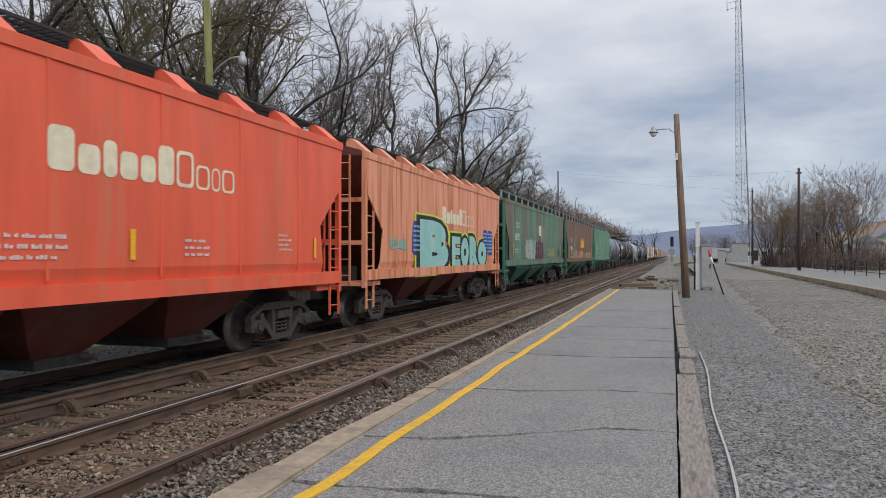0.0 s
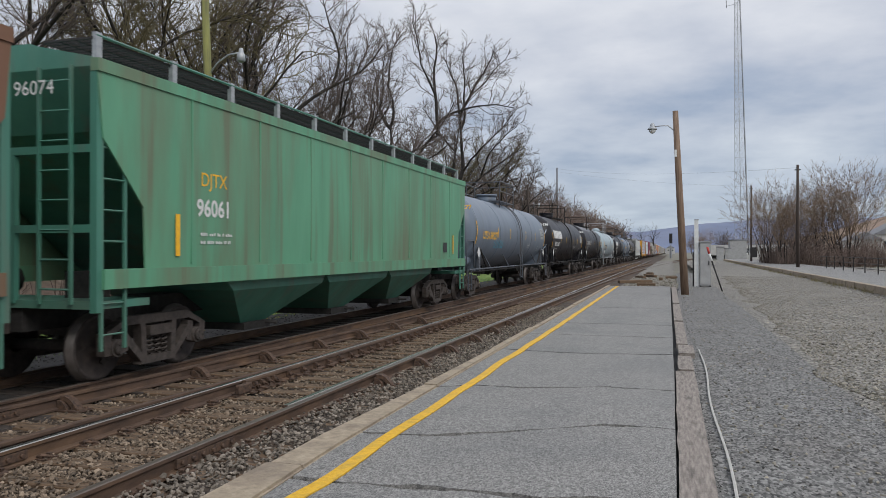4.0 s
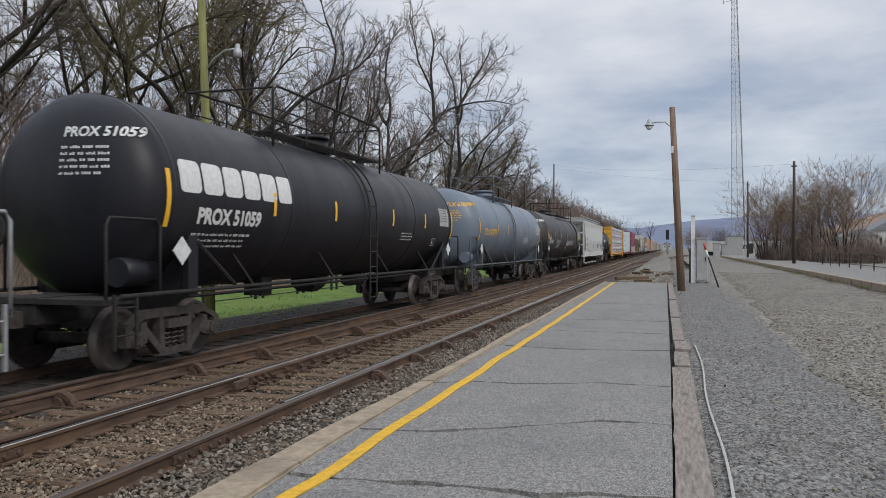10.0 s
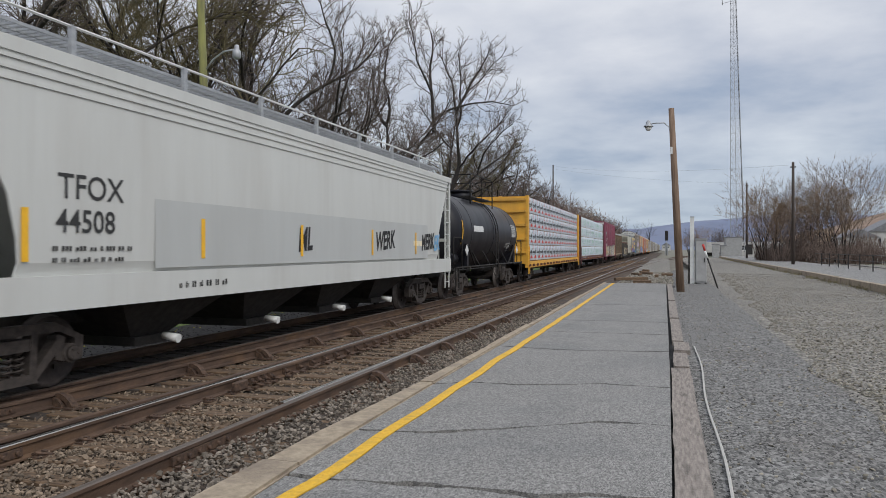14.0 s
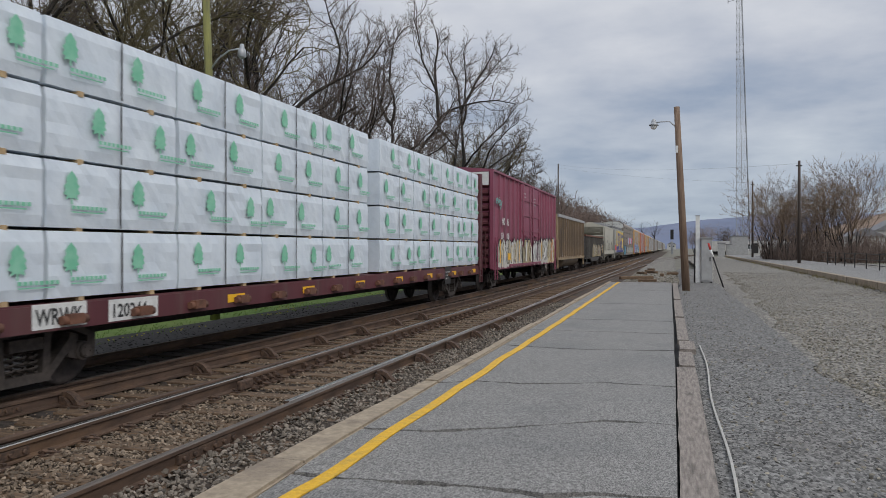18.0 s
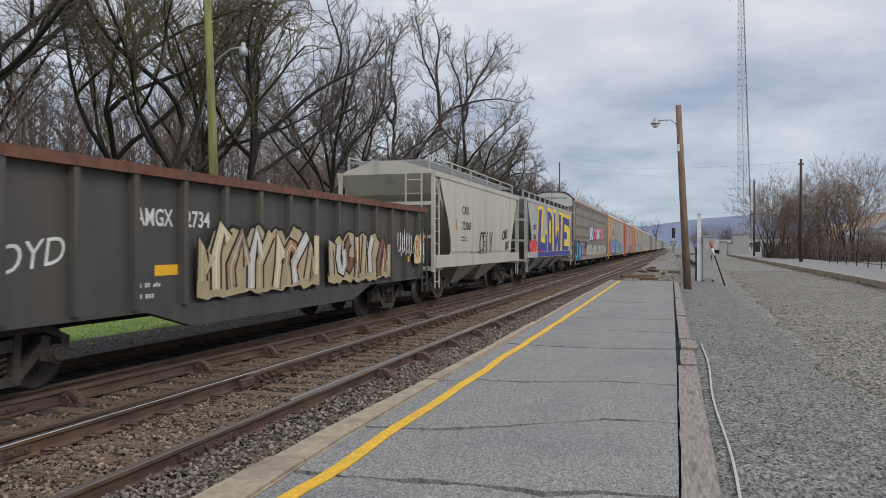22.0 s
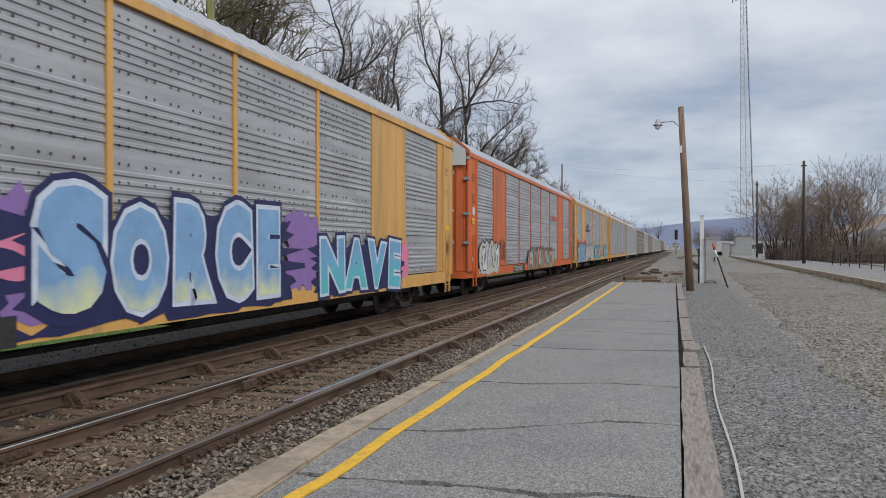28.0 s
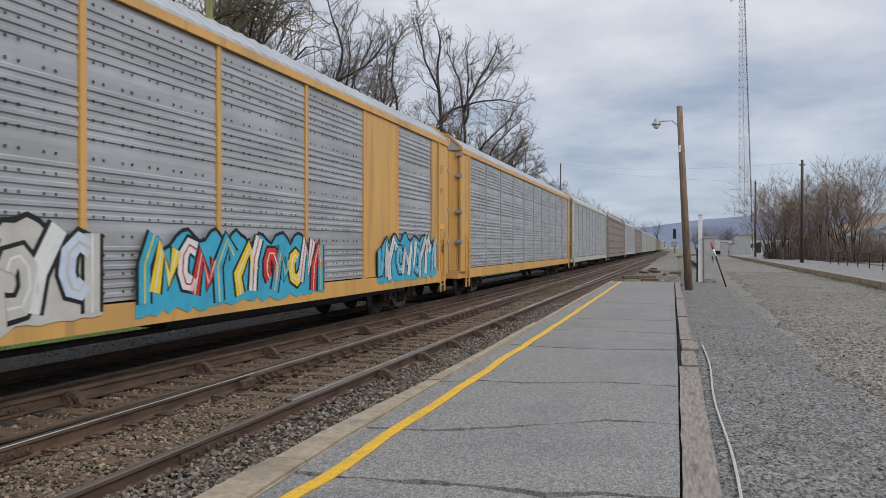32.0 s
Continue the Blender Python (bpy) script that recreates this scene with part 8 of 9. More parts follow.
def crown_tree(seed, limbs, twig_m=None, reach=1.0, dense=1.0):
    """A spreading bare tree. limbs: (parent limb or -1, how far along it, lean sideways, lean in depth, length, radius); each
    limb carries branches, these carry boughs and these fine twigs, finest at the crown's rim."""
    rng = random.Random(seed)
    big, small = [], []
    done = []
    for par, f, lx, ly, ln, r in limbs:
        p, d = Vector((0, 0, 0)), Vector((lx, ly, 1)).normalized()
        if par >= 0:
            pp = done[par][0]
            u = f * (len(pp) - 1)
            i = min(int(u), len(pp) - 2)
            p = pp[i].lerp(pp[i + 1], u - i)
        pts, d = bend(rng, p, d, ln, r * 0.8, max(r * 0.22, 0.024), 9, 0.05 if par < 0 else 0.12, 0.012, big)
        done.append((pts, ln, r, par))
    for pts, ln, r, par in done:
        n = int(ln * (2.3 if par >= 0 else 0.5) * dense)
        for k in range(n):
            f = (0.55 if par < 0 else 0.30) + (0.70 if par >= 0 else 0.45) * (k + rng.random()) / n
            u = min(f, 1.0) * (len(pts) - 1)
            i = min(int(u), len(pts) - 2)
            p = pts[i].lerp(pts[i + 1], u - i)
            ax = (pts[i + 1] - pts[i]).normalized()
            side = Matrix.Rotation(rng.uniform(0, 6.283), 3, ax) @ ax.cross(Vector((0.31, 0.7, 0.2))).normalized()
            d = (ax * rng.uniform(0.5, 1.2) + side * rng.uniform(0.5, 1.1) + Vector((0, 0, 0.15))).normalized()
            l1 = rng.uniform(1.1, 3.0) * reach * (1.15 - 0.45 * f)
            r1 = max(0.028, r * 0.28 * (1 - 0.6 * f))
            bp, bd = bend(rng, p, d, l1, r1, 0.015, 4, 0.20, 0.035, small)
            for j in range(int(l1 * 3.4) + 3):
                g = rng.uniform(0.2, 1.0) if j else 1.0
                i2 = min(int(g * 4), 3)
                q = bp[i2].lerp(bp[i2 + 1], g * 4 - i2)
                sd = Vector((rng.gauss(0, 1), rng.gauss(0, 1), rng.gauss(0.25, 0.8))).normalized()
                d2 = ((bp[i2 + 1] - bp[i2]).normalized() * 0.9 + sd * 0.8).normalized()
                l2 = rng.uniform(0.4, 1.05) * reach
                tp, td = bend(rng, q, d2, l2, 0.013, 0.007, 3, 0.22, 0.03, small)
                for m in range(6):
                    g2 = rng.uniform(0.25, 1.0)
                    i3 = min(int(g2 * 3), 2)
                    w = tp[i3].lerp(tp[i3 + 1], g2 * 3 - i3)
                    e = (td + Vector((rng.gauss(0, 0.6), rng.gauss(0, 0.6), rng.gauss(0.12, 0.5)))).normalized() * rng.uniform(0.15, 0.45) * reach
                    small.append((w, w + e, 0.0075, 0.0))
    return tubes_mesh("trunk", big, 6, M["bark"]), tubes_mesh("crown", small, 3, twig_m or M["twig"])


def random_limbs(seed, height):
    """A trunk with four to six main limbs and their forks."""
    rng = random.Random(seed)
    rows = [(-1, 0, rng.uniform(-0.08, 0.08), 0.0, height * 0.42, height * 0.0165)]
    for k in range(rng.choice((4, 5, 6))):
        a = k * 1.3 + rng.uniform(-0.4, 0.4)
        t = rng.uniform(0.4, 1.4)
        rows.append((0, rng.uniform(0.55, 1.0), t * math.cos(a), t * math.sin(a), height * rng.uniform(0.42, 0.58), height * 0.0085))
        rows.append((len(rows) - 1, rng.uniform(0.35, 0.6), rng.uniform(-0.9, 0.9), rng.uniform(-0.9, 0.9), height * rng.uniform(0.26, 0.36), height * 0.005))
    return rows


def plant(kind, x, y, z, turn, size, label="bare deciduous tree with dark branching limbs", name="tree", group="bare trees along the line"):
    trunk, crown = kind
    t = thing(name, label, "tree", group, at=Matrix.Translation((x, y, z)) @ Matrix.Rotation(turn, 4, "Z") @ Matrix.Scale(size, 4))
    part("trunk", trunk, None, t)
    part("crown", crown, None, t)
    return t


# the two tall trees by the line, then three kinds for the rest
FORKED = ((-1, 0, 0.0, 0.0, 6.8, 0.40), (0, 0.98, -0.14, 0.1, 5.2, 0.26), (1, 0.95, -0.62, 0.1, 6.6, 0.17), (1, 0.98, 0.45, -0.2, 3.6, 0.16), (3, 0.9, 0.12, 0.1, 4.4, 0.10), (0, 0.80, 0.46, -0.1, 6.2, 0.27), (5, 0.98, 0.10, 0.0, 7.0, 0.19), (6, 0.12, 0.95, 0.2, 5.8, 0.12), (5, 0.75, 1.2, -0.4, 5.4, 0.11), (1, 0.3, -1.1, 0.5, 5.2, 0.11), (2, 0.35, -0.05, 0.5, 4.8, 0.10), (6, 0.4, -0.35, -0.5, 5.2, 0.10), (5, 0.45, -0.05, 0.9, 6.0, 0.12), (0, 0.85, -0.9, -0.7, 5.6, 0.12))
LEANING = ((-1, 0, 0.10, 0.0, 7.0, 0.38), (0, 0.98, 0.34, 0.0, 7.4, 0.28), (1, 0.95, 0.22, 0.1, 6.6, 0.18), (1, 0.80, 0.85, -0.2, 6.4, 0.14), (1, 0.95, -0.30, 0.2, 5.6, 0.14), (0, 0.9, 1.1, 0.3, 8.0, 0.16), (1, 0.3, 1.25, -0.4, 7.0, 0.13), (0, 0.95, -0.35, 0.5, 7.6, 0.17), (7, 0.6, -0.7, -0.4, 5.0, 0.10), (2, 0.3, 0.7, 0.6, 5.0, 0.10), (5, 0.4, 0.35, -0.6, 6.0, 0.11), (0, 0.8, 1.4, -0.2, 7.0, 0.12))
TREES = [crown_tree(58, FORKED), crown_tree(43, LEANING), crown_tree(42, random_limbs(3, 18)), crown_tree(54, random_limbs(8, 17), M["twig_bud"]), crown_tree(64, random_limbs(14, 18))]
FAR_TREES = [grow(21, 22, 1.0, 5, shoots=1, fine=0.024, kids=(2, 3, 3)), grow(22, 22, 1.1, 5, first=0.2, shoots=1, fine=0.024, kids=(2, 3, 3)), grow(23, 20, 0.9, 5, twig_m=M["twig_tan"], shoots=1, fine=0.024, kids=(2, 3, 3))]
SHRUBS = [grow(31, 13, 0.85, 5, stems=9, first=0.24, twig_m=M["twig_tan"], base_r=0.075, up=0.13, kids=(2, 3, 3), shoots=3, fine=0.013), grow(32, 13, 0.95, 5, stems=9, first=0.22, twig_m=M["twig_tan"], base_r=0.07, up=0.12, kids=(2, 3, 3), shoots=3, fine=0.013), grow(33, 12, 0.9, 5, stems=8, first=0.24, base_r=0.07, up=0.13, kids=(2, 3, 3), shoots=3, fine=0.013)]


def bank_z(x):
    return -0.45 + min(9.0, max(0, (-19 - x)) * 0.24)


def woods():
    rng = random.Random(3)
    # the large ones along the verge
    for i, (x, y, k, s, a) in enumerate(((-18.5, 24.5, 3, 1.0, 0.6), (-17.9, 49.5, 0, 1.0, 0.0), (-19.6, 65.0, 1, 1.04, 0.0), (-18.5, 38.5, 2, 0.85, 1.0), (-20.0, 31.0, 4, 1.0, 5.1), (-22.0, 18.0, 2, 1.0, 0.3), (-18.0, 78.0, 4, 0.85, 3.3), (-19.0, 92.0, 2, 0.8, 1.7), (-22.0, 26.0, 3, 1.0, 2.9), (-19.5, 72.0, 3, 1.0, 2.0), (-22, 44, 4, 0.85, 4.1), (-24.5, 35, 2, 1.0, 1.4))):
        plant(TREES[k], x, y, bank_z(x) - 0.1, a, s)
    for i in range(15):
        x, y = rng.uniform(-60, -28), 24 + i * 7.6 + rng.uniform(-3, 3)
        plant(FAR_TREES[i % 3], x, y, bank_z(x) - 0.2, rng.uniform(0, 6.28), rng.uniform(0.5, 0.75))
    for i in range(9):
        x, y = rng.uniform(-46, -24), 28 + i * 9.0 + rng.uniform(-2, 2)
        plant(TREES[2 + i % 3], x, y, bank_z(x) - 0.2, rng.uniform(0, 6.28), rng.uniform(0.5, 0.8))
    for i in range(50):
        y = 100 + i * 5.0 + rng.uniform(-2, 2)
        x = -18 - rng.uniform(0, 8) - (8 if i % 3 == 0 else 0)
        plant(FAR_TREES[i % 3], x, y, bank_z(x) - 0.2, rng.uniform(0, 6.28), rng.uniform(0.5, 0.75))
    # thicket of saplings under the trees
    segs = []
    # tall thin saplings fill the space between the trees
    for i in range(1700):
        x = -23 - 26 * rng.random()
        y = 8 - x * 4.2 * rng.random() ** 1.25
        p = Vector((x, y, bank_z(x) - 0.1))
        hgt = rng.uniform(5.0, 9.0) + 4.5 * max(0, noise.noise((x * 0.12, y * 0.07, 3)) + 0.3)
        d = Vector((rng.gauss(0, 0.12), rng.gauss(0, 0.12), 1)).normalized()
        q = p + d * hgt
        m = p + (q - p) * 0.5 + Vector((rng.gauss(0, 0.25), rng.gauss(0, 0.25), 0))
        segs += [(p, m, 0.045, 0.026), (m, q, 0.026, 0.0)]
        for j in range(20):
            f = rng.uniform(0.3, 0.97)
            b = p.lerp(m, f * 2) if f < 0.5 else m.lerp(q, f * 2 - 1)
            s = (1.1 - f) * hgt * 0.28
            segs.append((b, b + Vector((rng.gauss(0, 0.7) * s, rng.gauss(0, 0.7) * s, rng.uniform(0.3, 1.1) * s + 0.2)), 0.021, 0.0))
    # the same growth along the line farther off
    for i in range(1500):
        y = 95 + 230 * rng.random()
        x = -17.5 - 14 * rng.random()
        p = Vector((x, y, bank_z(x) - 0.1))
        q = p + Vector((rng.gauss(0, 0.8), rng.gauss(0, 0.8), rng.uniform(7.0, 14.0)))
        segs.append((p, q, 0.11, 0.0))
        for j in range(14):
            f = rng.uniform(0.25, 0.95)
            b = p.lerp(q, f)
            s = (1.15 - f) * 4.5
            segs.append((b, b + Vector((rng.gauss(0, 0.6) * s, rng.gauss(0, 0.6) * s, rng.uniform(0.2, 1.0) * s)), 0.065, 0.0))
    for i in range(2600):
        y = 4 + 240 * rng.random() ** 1.7
        x = -19.5 - 30 * rng.random() ** 1.4
        p = Vector((x, y, bank_z(x) - 0.1))
        hgt = rng.uniform(0.9, 4.2)
        d = Vector((rng.gauss(0, 0.16), rng.gauss(0, 0.16), 1)).normalized()
        q = p + d * hgt
        m = p + (q - p) * 0.5 + Vector((rng.gauss(0, 0.12), rng.gauss(0, 0.12), 0))
        segs += [(p, m, 0.022, 0.014), (m, q, 0.014, 0.006)]
        for j in range(5):
            b = p + (q - p) * rng.uniform(0.3, 0.95)
            segs.append((b, b + Vector((rng.gauss(0, 0.4), rng.gauss(0, 0.4), rng.uniform(0.2, 0.9))), 0.009, 0.004))
    ob = part("undergrowth", tubes_mesh("undergrowth", segs, 3, M["brush"]), None)
    tagged(ob, "brown leafless thicket of saplings under the trees", "undergrowth", kind="stuff")
    sheet("woodland_floor", span(-110, -18.5, 24), span(-10, 330, 40), lambda x, y: bank_z(x) + 0.04 + 0.2 * noise.noise((x * 0.2, y * 0.2, 7)), M["leaf_litter"], "brown leaf litter on the wooded bank", "woodland floor")
    segs = []
    for i in range(800):
        x, y = rng.uniform(10.8, 24), rng.uniform(90, 106)
        if noise.noise((x * 0.25, y * 0.2, 5)) < -0.35:
            continue
        p = Vector((x, y, -0.15))
        hgt = rng.uniform(1.0, 3.4) * (0.6 + 0.6 * max(0, noise.noise((x * 0.3, y * 0.2, 9)) + 0.5))
        q = p + Vector((rng.gauss(0, 0.16), rng.gauss(0, 0.16), 1)).normalized() * hgt
        segs.append((p, q, 0.05, 0.02))
        for j in range(9):
            b = p.lerp(q, rng.uniform(0.25, 1.0))
            segs.append((b, b + Vector((rng.gauss(0, 0.55), rng.gauss(0, 0.55), rng.uniform(0.2, 1.1))), 0.022, 0.0))
    tagged(part("thicket", tubes_mesh("thicket", segs, 3, M["brush"]), None), "dense brown leafless thicket at the shrubs' foot", "thicket", kind="stuff")
    # shrubs across the yard
    for i, (x, y, k, s) in enumerate(((11.5, 99, 0, 0.94), (12.3, 93, 1, 0.82), (17.2, 98, 0, 1.0), (18.9, 94, 1, 0.97), (20.2, 100, 2, 0.98), (14.8, 101, 2, 0.78))):
        plant(SHRUBS[k], x, y, -0.1, i * 1.3, s, "leafless multi-stemmed shrub with tan twigs", "shrub", "shrubs across the yard")


woods()


# ---- poles, lamps, tower ----
def lamp_pole():
    p = thing("street_lamp", "leaning weathered wooden pole with a lamp on a curved arm", "street lamp", at=pose(0.48, 30.2, -0.14))
    part("pole", T([(0, 0, 0), (-0.18, 0, 3.6), (-0.35, 0, 7.13)], [0.15, 0.13, 0.105], 12), M["pole"], p)
    part("arm", T([(-0.30, 0.0, 5.95), (-0.42, -0.02, 6.40), (-0.62, -0.03, 6.58), (-0.95, -0.04, 6.58), (-1.12, -0.04, 6.55)], 0.024, 6), M["galv"], p)
    bm = bmesh.new()
    loft(bm, [[(-1.2 + q * math.cos(2 * math.pi * k / 14), -0.04 + q * math.sin(2 * math.pi * k / 14), z) for k in range(14)] for z, q in ((6.71, 0.03), (6.65, 0.08), (6.55, 0.10), (6.49, 0.17), (6.45, 0.19))], smooth=True)
    head = part("lamp_head", bm, M["galv"], p)
    bm = bmesh.new()
    loft(bm, [[(-1.2 + q * math.cos(2 * math.pi * k / 12), -0.04 + q * math.sin(2 * math.pi * k / 12), z) for k in range(12)] for z, q in ((6.45, 0.13), (6.37, 0.12), (6.31, 0.07), (6.29, 0.02))], smooth=True)
    part("globe", bm, M["white_metal"], head)
    part("sign_tag", B((-0.38, -0.30, -0.15, -0.135, 5.35, 5.62)), M["white_metal"], p)


def side_lamp(x, y, z, hgt, group, pole_m, lab):
    p = thing("street_lamp", lab, "street lamp", group, at=pose(x, y, z))
    part("pole", T([(0, 0, 0), (-0.12, 0, hgt * 0.5), (-0.3, 0, hgt)], [0.14, 0.125, 0.10], 10), pole_m, p)
    part("arm", T([(-0.2, 0, hgt - 2.4), (0.1, 0, hgt - 2.05), (0.45, 0, hgt - 1.85), (0.78, 0, hgt - 1.82)], 0.022, 6), M["galv"], p)
    bm = bmesh.new()
    loft(bm, [[(0.85 + 0.8 * q * math.cos(2 * math.pi * k / 14), 0.8 * q * math.sin(2 * math.pi * k / 14), hgt - 0.2 + zz * 0.9) for k in range(14)] for zz, q in ((-1.66, 0.02), (-1.68, 0.07), (-1.80, 0.085), (-1.86, 0.14), (-2.05, 0.15), (-2.09, 0.09))], smooth=True)
    part("lamp_head", bm, M["galv"], p)


lamp_pole()
side_lamp(-12.15, 18.0, -0.45, 9.3, "lamps beyond the line", M["pole_green"], "mossy wooden lamp pole with a white bell lamp")
side_lamp(-13.5, 74.0, -0.45, 8.6, "lamps beyond the line", M["pole_dark"], "dark wooden lamp pole with a white lamp")


def tower():
    t = thing("radio_tower", "tall galvanised lattice radio tower", "tower", at=pose(16.7, 200, -0.2, 0, -0.9, 0))
    h, n = 76.0, 42
    corner = lambda k, z: Vector(((1.95 - 1.35 * z / h) * math.cos(2.094 * k + 0.4), (1.95 - 1.35 * z / h) * math.sin(2.094 * k + 0.4), z))
    for k in range(3):
        part("leg", T([corner(k, 0), corner(k, h)], [0.075, 0.05], 5), M["galv"], t)
        bm = bmesh.new()
        for i in range(n):
            a, b = h * i / n, h * (i + 1) / n
            tube(bm, [corner(k, a), corner((k + 1) % 3, b)], 0.026, 4)
            tube(bm, [corner((k + 1) % 3, a), corner(k, b)], 0.026, 4)
            tube(bm, [corner(k, b), corner((k + 1) % 3, b)], 0.026, 4)
        part("lattice", bm, M["galv"], t)
    part("antenna", T([(-2.6, 0, 63.0), (-2.6, 0, 67.2)], 0.09, 6), M["galv"], t)
    part("antenna_arm", T([(-2.6, 0, 65.0), (0, 0, 65.4)], 0.06, 5), M["galv"], t)
    part("antenna_arm", T([(-2.6, 0, 63.4), (0, 0, 63.8)], 0.06, 5), M["galv"], t)
    part("cable_run", T([corner(0, 1) * 0.9, corner(0, h - 2) * 0.9], 0.07, 5), M["black_iron"], t)


tower()
for x, y, hh in ((10.9, 74.2, 9.6), (11.3, 120, 11.6)):
    p = thing("utility_pole", "dark wooden utility pole", "pole", "utility poles", at=pose(x, y, -0.15))
    part("pole", T([(0, 0, 0), (0, 0, hh)], [0.16, 0.11], 8), M["pole_dark"], p)
    part("bracket", B((-0.25, 0.25, -0.08, 0.08, hh - 0.5, hh - 0.4)), M["black_iron"], p)
    if y > 100:
        part("meter_box", B((-0.15, 0.75, -0.5, -0.1, 0.9, 2.4)), M["black_iron"], p)
for i, (a, b, s) in enumerate((((-22, 150, 18.2), (10.9, 74.2, 9.2), 0.8), ((-22, 150, 17.6), (11.3, 120, 11.3), 0.5))):
    a, b = Vector(a), Vector(b)
    pts = [a.lerp(b, f / 10) - Vector((0, 0, s * 4 * (f / 10) * (1 - f / 10))) for f in range(11)]
    tagged(part("overhead_cable", T(pts, 0.006, 4), M["black_iron"]), "thin sagging overhead cable", "cable", "overhead cables")
p = thing("utility_pole", "dark wooden utility pole", "pole", "utility poles", at=pose(-22, 150, -0.5))
part("pole", T([(0, 0, 0), (0, 0, 18.9)], [0.17, 0.12], 8), M["pole_dark"], p)


# ---- platform-end things ----
def yard_things():
    p = thing("marker_post", "tall square white post", "post", at=pose(1.10, 37.1, -0.15))
    part("post", B((-0.09, 0.09, -0.09, 0.09, 0, 3.2)), M["white_metal"], p)
    part("cap", B((-0.1, 0.1, -0.1, 0.1, 3.2, 3.24)), M["galv"], p)
    part("conduit", T([(-0.14, 0, 0), (-0.14, 0, 1.7)], 0.04, 6), M["black_iron"], p)
    p = thing("relay_cabinet", "grey steel signal cabinet on legs", "cabinet", at=pose(1.48, 37.2, -0.15))
    bm = B((-0.24, 0.26, -0.3, 0.3, 0.14, 2.15))
    bmesh.ops.bevel(bm, geom=bm.edges[:], offset=0.015, segments=1, affect="EDGES")
    part("body", bm, M["cabinet"], p)
    part("roof", B((-0.28, 0.30, -0.34, 0.34, 2.15, 2.20)), M["cabinet"], p)
    dr = part("door", B((-0.21, 0.23, -0.325, -0.3, 0.22, 2.08)), M["cabinet"], p)
    part("handle", B((0.14, 0.18, -0.35, -0.325, 1.1, 1.3)), M["black_iron"], dr)
    for x in (-0.2, 0.22):
        for y in (-0.26, 0.26):
            part("leg", B((x - 0.03, x + 0.03, y - 0.03, y + 0.03, 0, 0.14)), M["black_iron"], p)
    p = thing("marker_rod", "leaning black rod with a red and white tip", "marker rod", at=pose(2.02, 33.2, -0.14))
    part("rod", T([(0, 0, 0), (-0.40, 0.1, 1.25)], 0.035, 6), M["black_iron"], p)
    part("tip", T([(-0.42, 0.1, 1.32), (-0.52, 0.12, 1.62)], 0.05, 6), M["white_metal"], p)
    part("tip", T([(-0.52, 0.12, 1.62), (-0.60, 0.14, 1.9)], 0.05, 6), M["red_paint"], p)
    part("rod", T([(-0.40, 0.1, 1.25), (-0.42, 0.1, 1.32)], 0.035, 6), M["black_iron"], p)
    # old cable beside the timbers
    pts = [(0.36 + 0.02 * math.sin(y * 1.3) + 0.006 * y, y, yard_z(0.4, y) + 0.02) for y in [0.5 + 0.5 * i for i in range(26)]]
    tagged(part("ground_cable", T(pts, 0.012, 5), M["kerb_pale"]), "pale cable lying along the platform timbers", "cable")
    # scrap ties and dark debris beyond the platform
    rng = random.Random(8)
    for i in range(9):
        x, y = rng.uniform(-2.2, 0.2), rng.uniform(38, 62)
        l = rng.uniform(0.5, 2.2)
        bm = B((-l / 2, l / 2, -0.11, 0.11, 0, 0.17))
        bmesh.ops.bevel(bm, geom=bm.edges[:], offset=0.02, segments=1, affect="EDGES")
        o = tagged(part("scrap_tie", bm, M["tie"]), "dark rotten tie lying on the gravel", "railway tie", "scrap ties")
        o.matrix_world = pose(x, y, -0.24 + 0.05 * noise.noise((x * 0.6, y * 0.4, 4)), 0, 0, rng.uniform(0, 180))
    # signal mast far down the line
    p = thing("signal_mast", "distant railway signal on a silver mast", "signal", at=pose(-0.3, 215, -0.3))
    part("mast", T([(0, 0, 0), (0, 0, 5.6)], 0.09, 6), M["galv"], p)
    part("ladder_cage", B((-0.35, 0.35, 0.1, 0.5, 0.3, 3.6)), M["galv"], p)
    hd = part("signal_head", B((-0.42, 0.42, -0.2, 0.1, 4.2, 6.9)), M["black_iron"], p)
    for z in (4.6, 5.5, 6.4):
        part("hood", T([(0, -0.2, z), (0, -0.5, z)], 0.2, 8), M["black_iron"], hd)


yard_things()


# ---- second platform across the yard ----
def far_kerb(y):
    return 7.75 + 0.0135 * (y - 25) if y < 70 else 8.36 + 0.75 * (y - 70) / 60


P2 = thing("far_platform", "long low asphalt platform across the yard", "platform", kind="structure")
part("deck", strip(4, 152, 2.0, lambda y: far_kerb(y) + 0.3, lambda y: 12.9 + 0.012 * y, 0.17, 0.5), M["asphalt"], P2)
for i in range(74):
    y = 4 + 2 * i
    dz = 0.02 * noise.noise((i * 1.7, 0, 0))
    dxx = 0.05 * noise.noise((i * 1.3, 3, 0))
    part("kerb_block", strip(y + 0.02, y + 1.98, 1, lambda q: far_kerb(q) + dxx, lambda q: far_kerb(q) + 0.3, 0.18 + dz, 0.5), M["kerb"], P2)


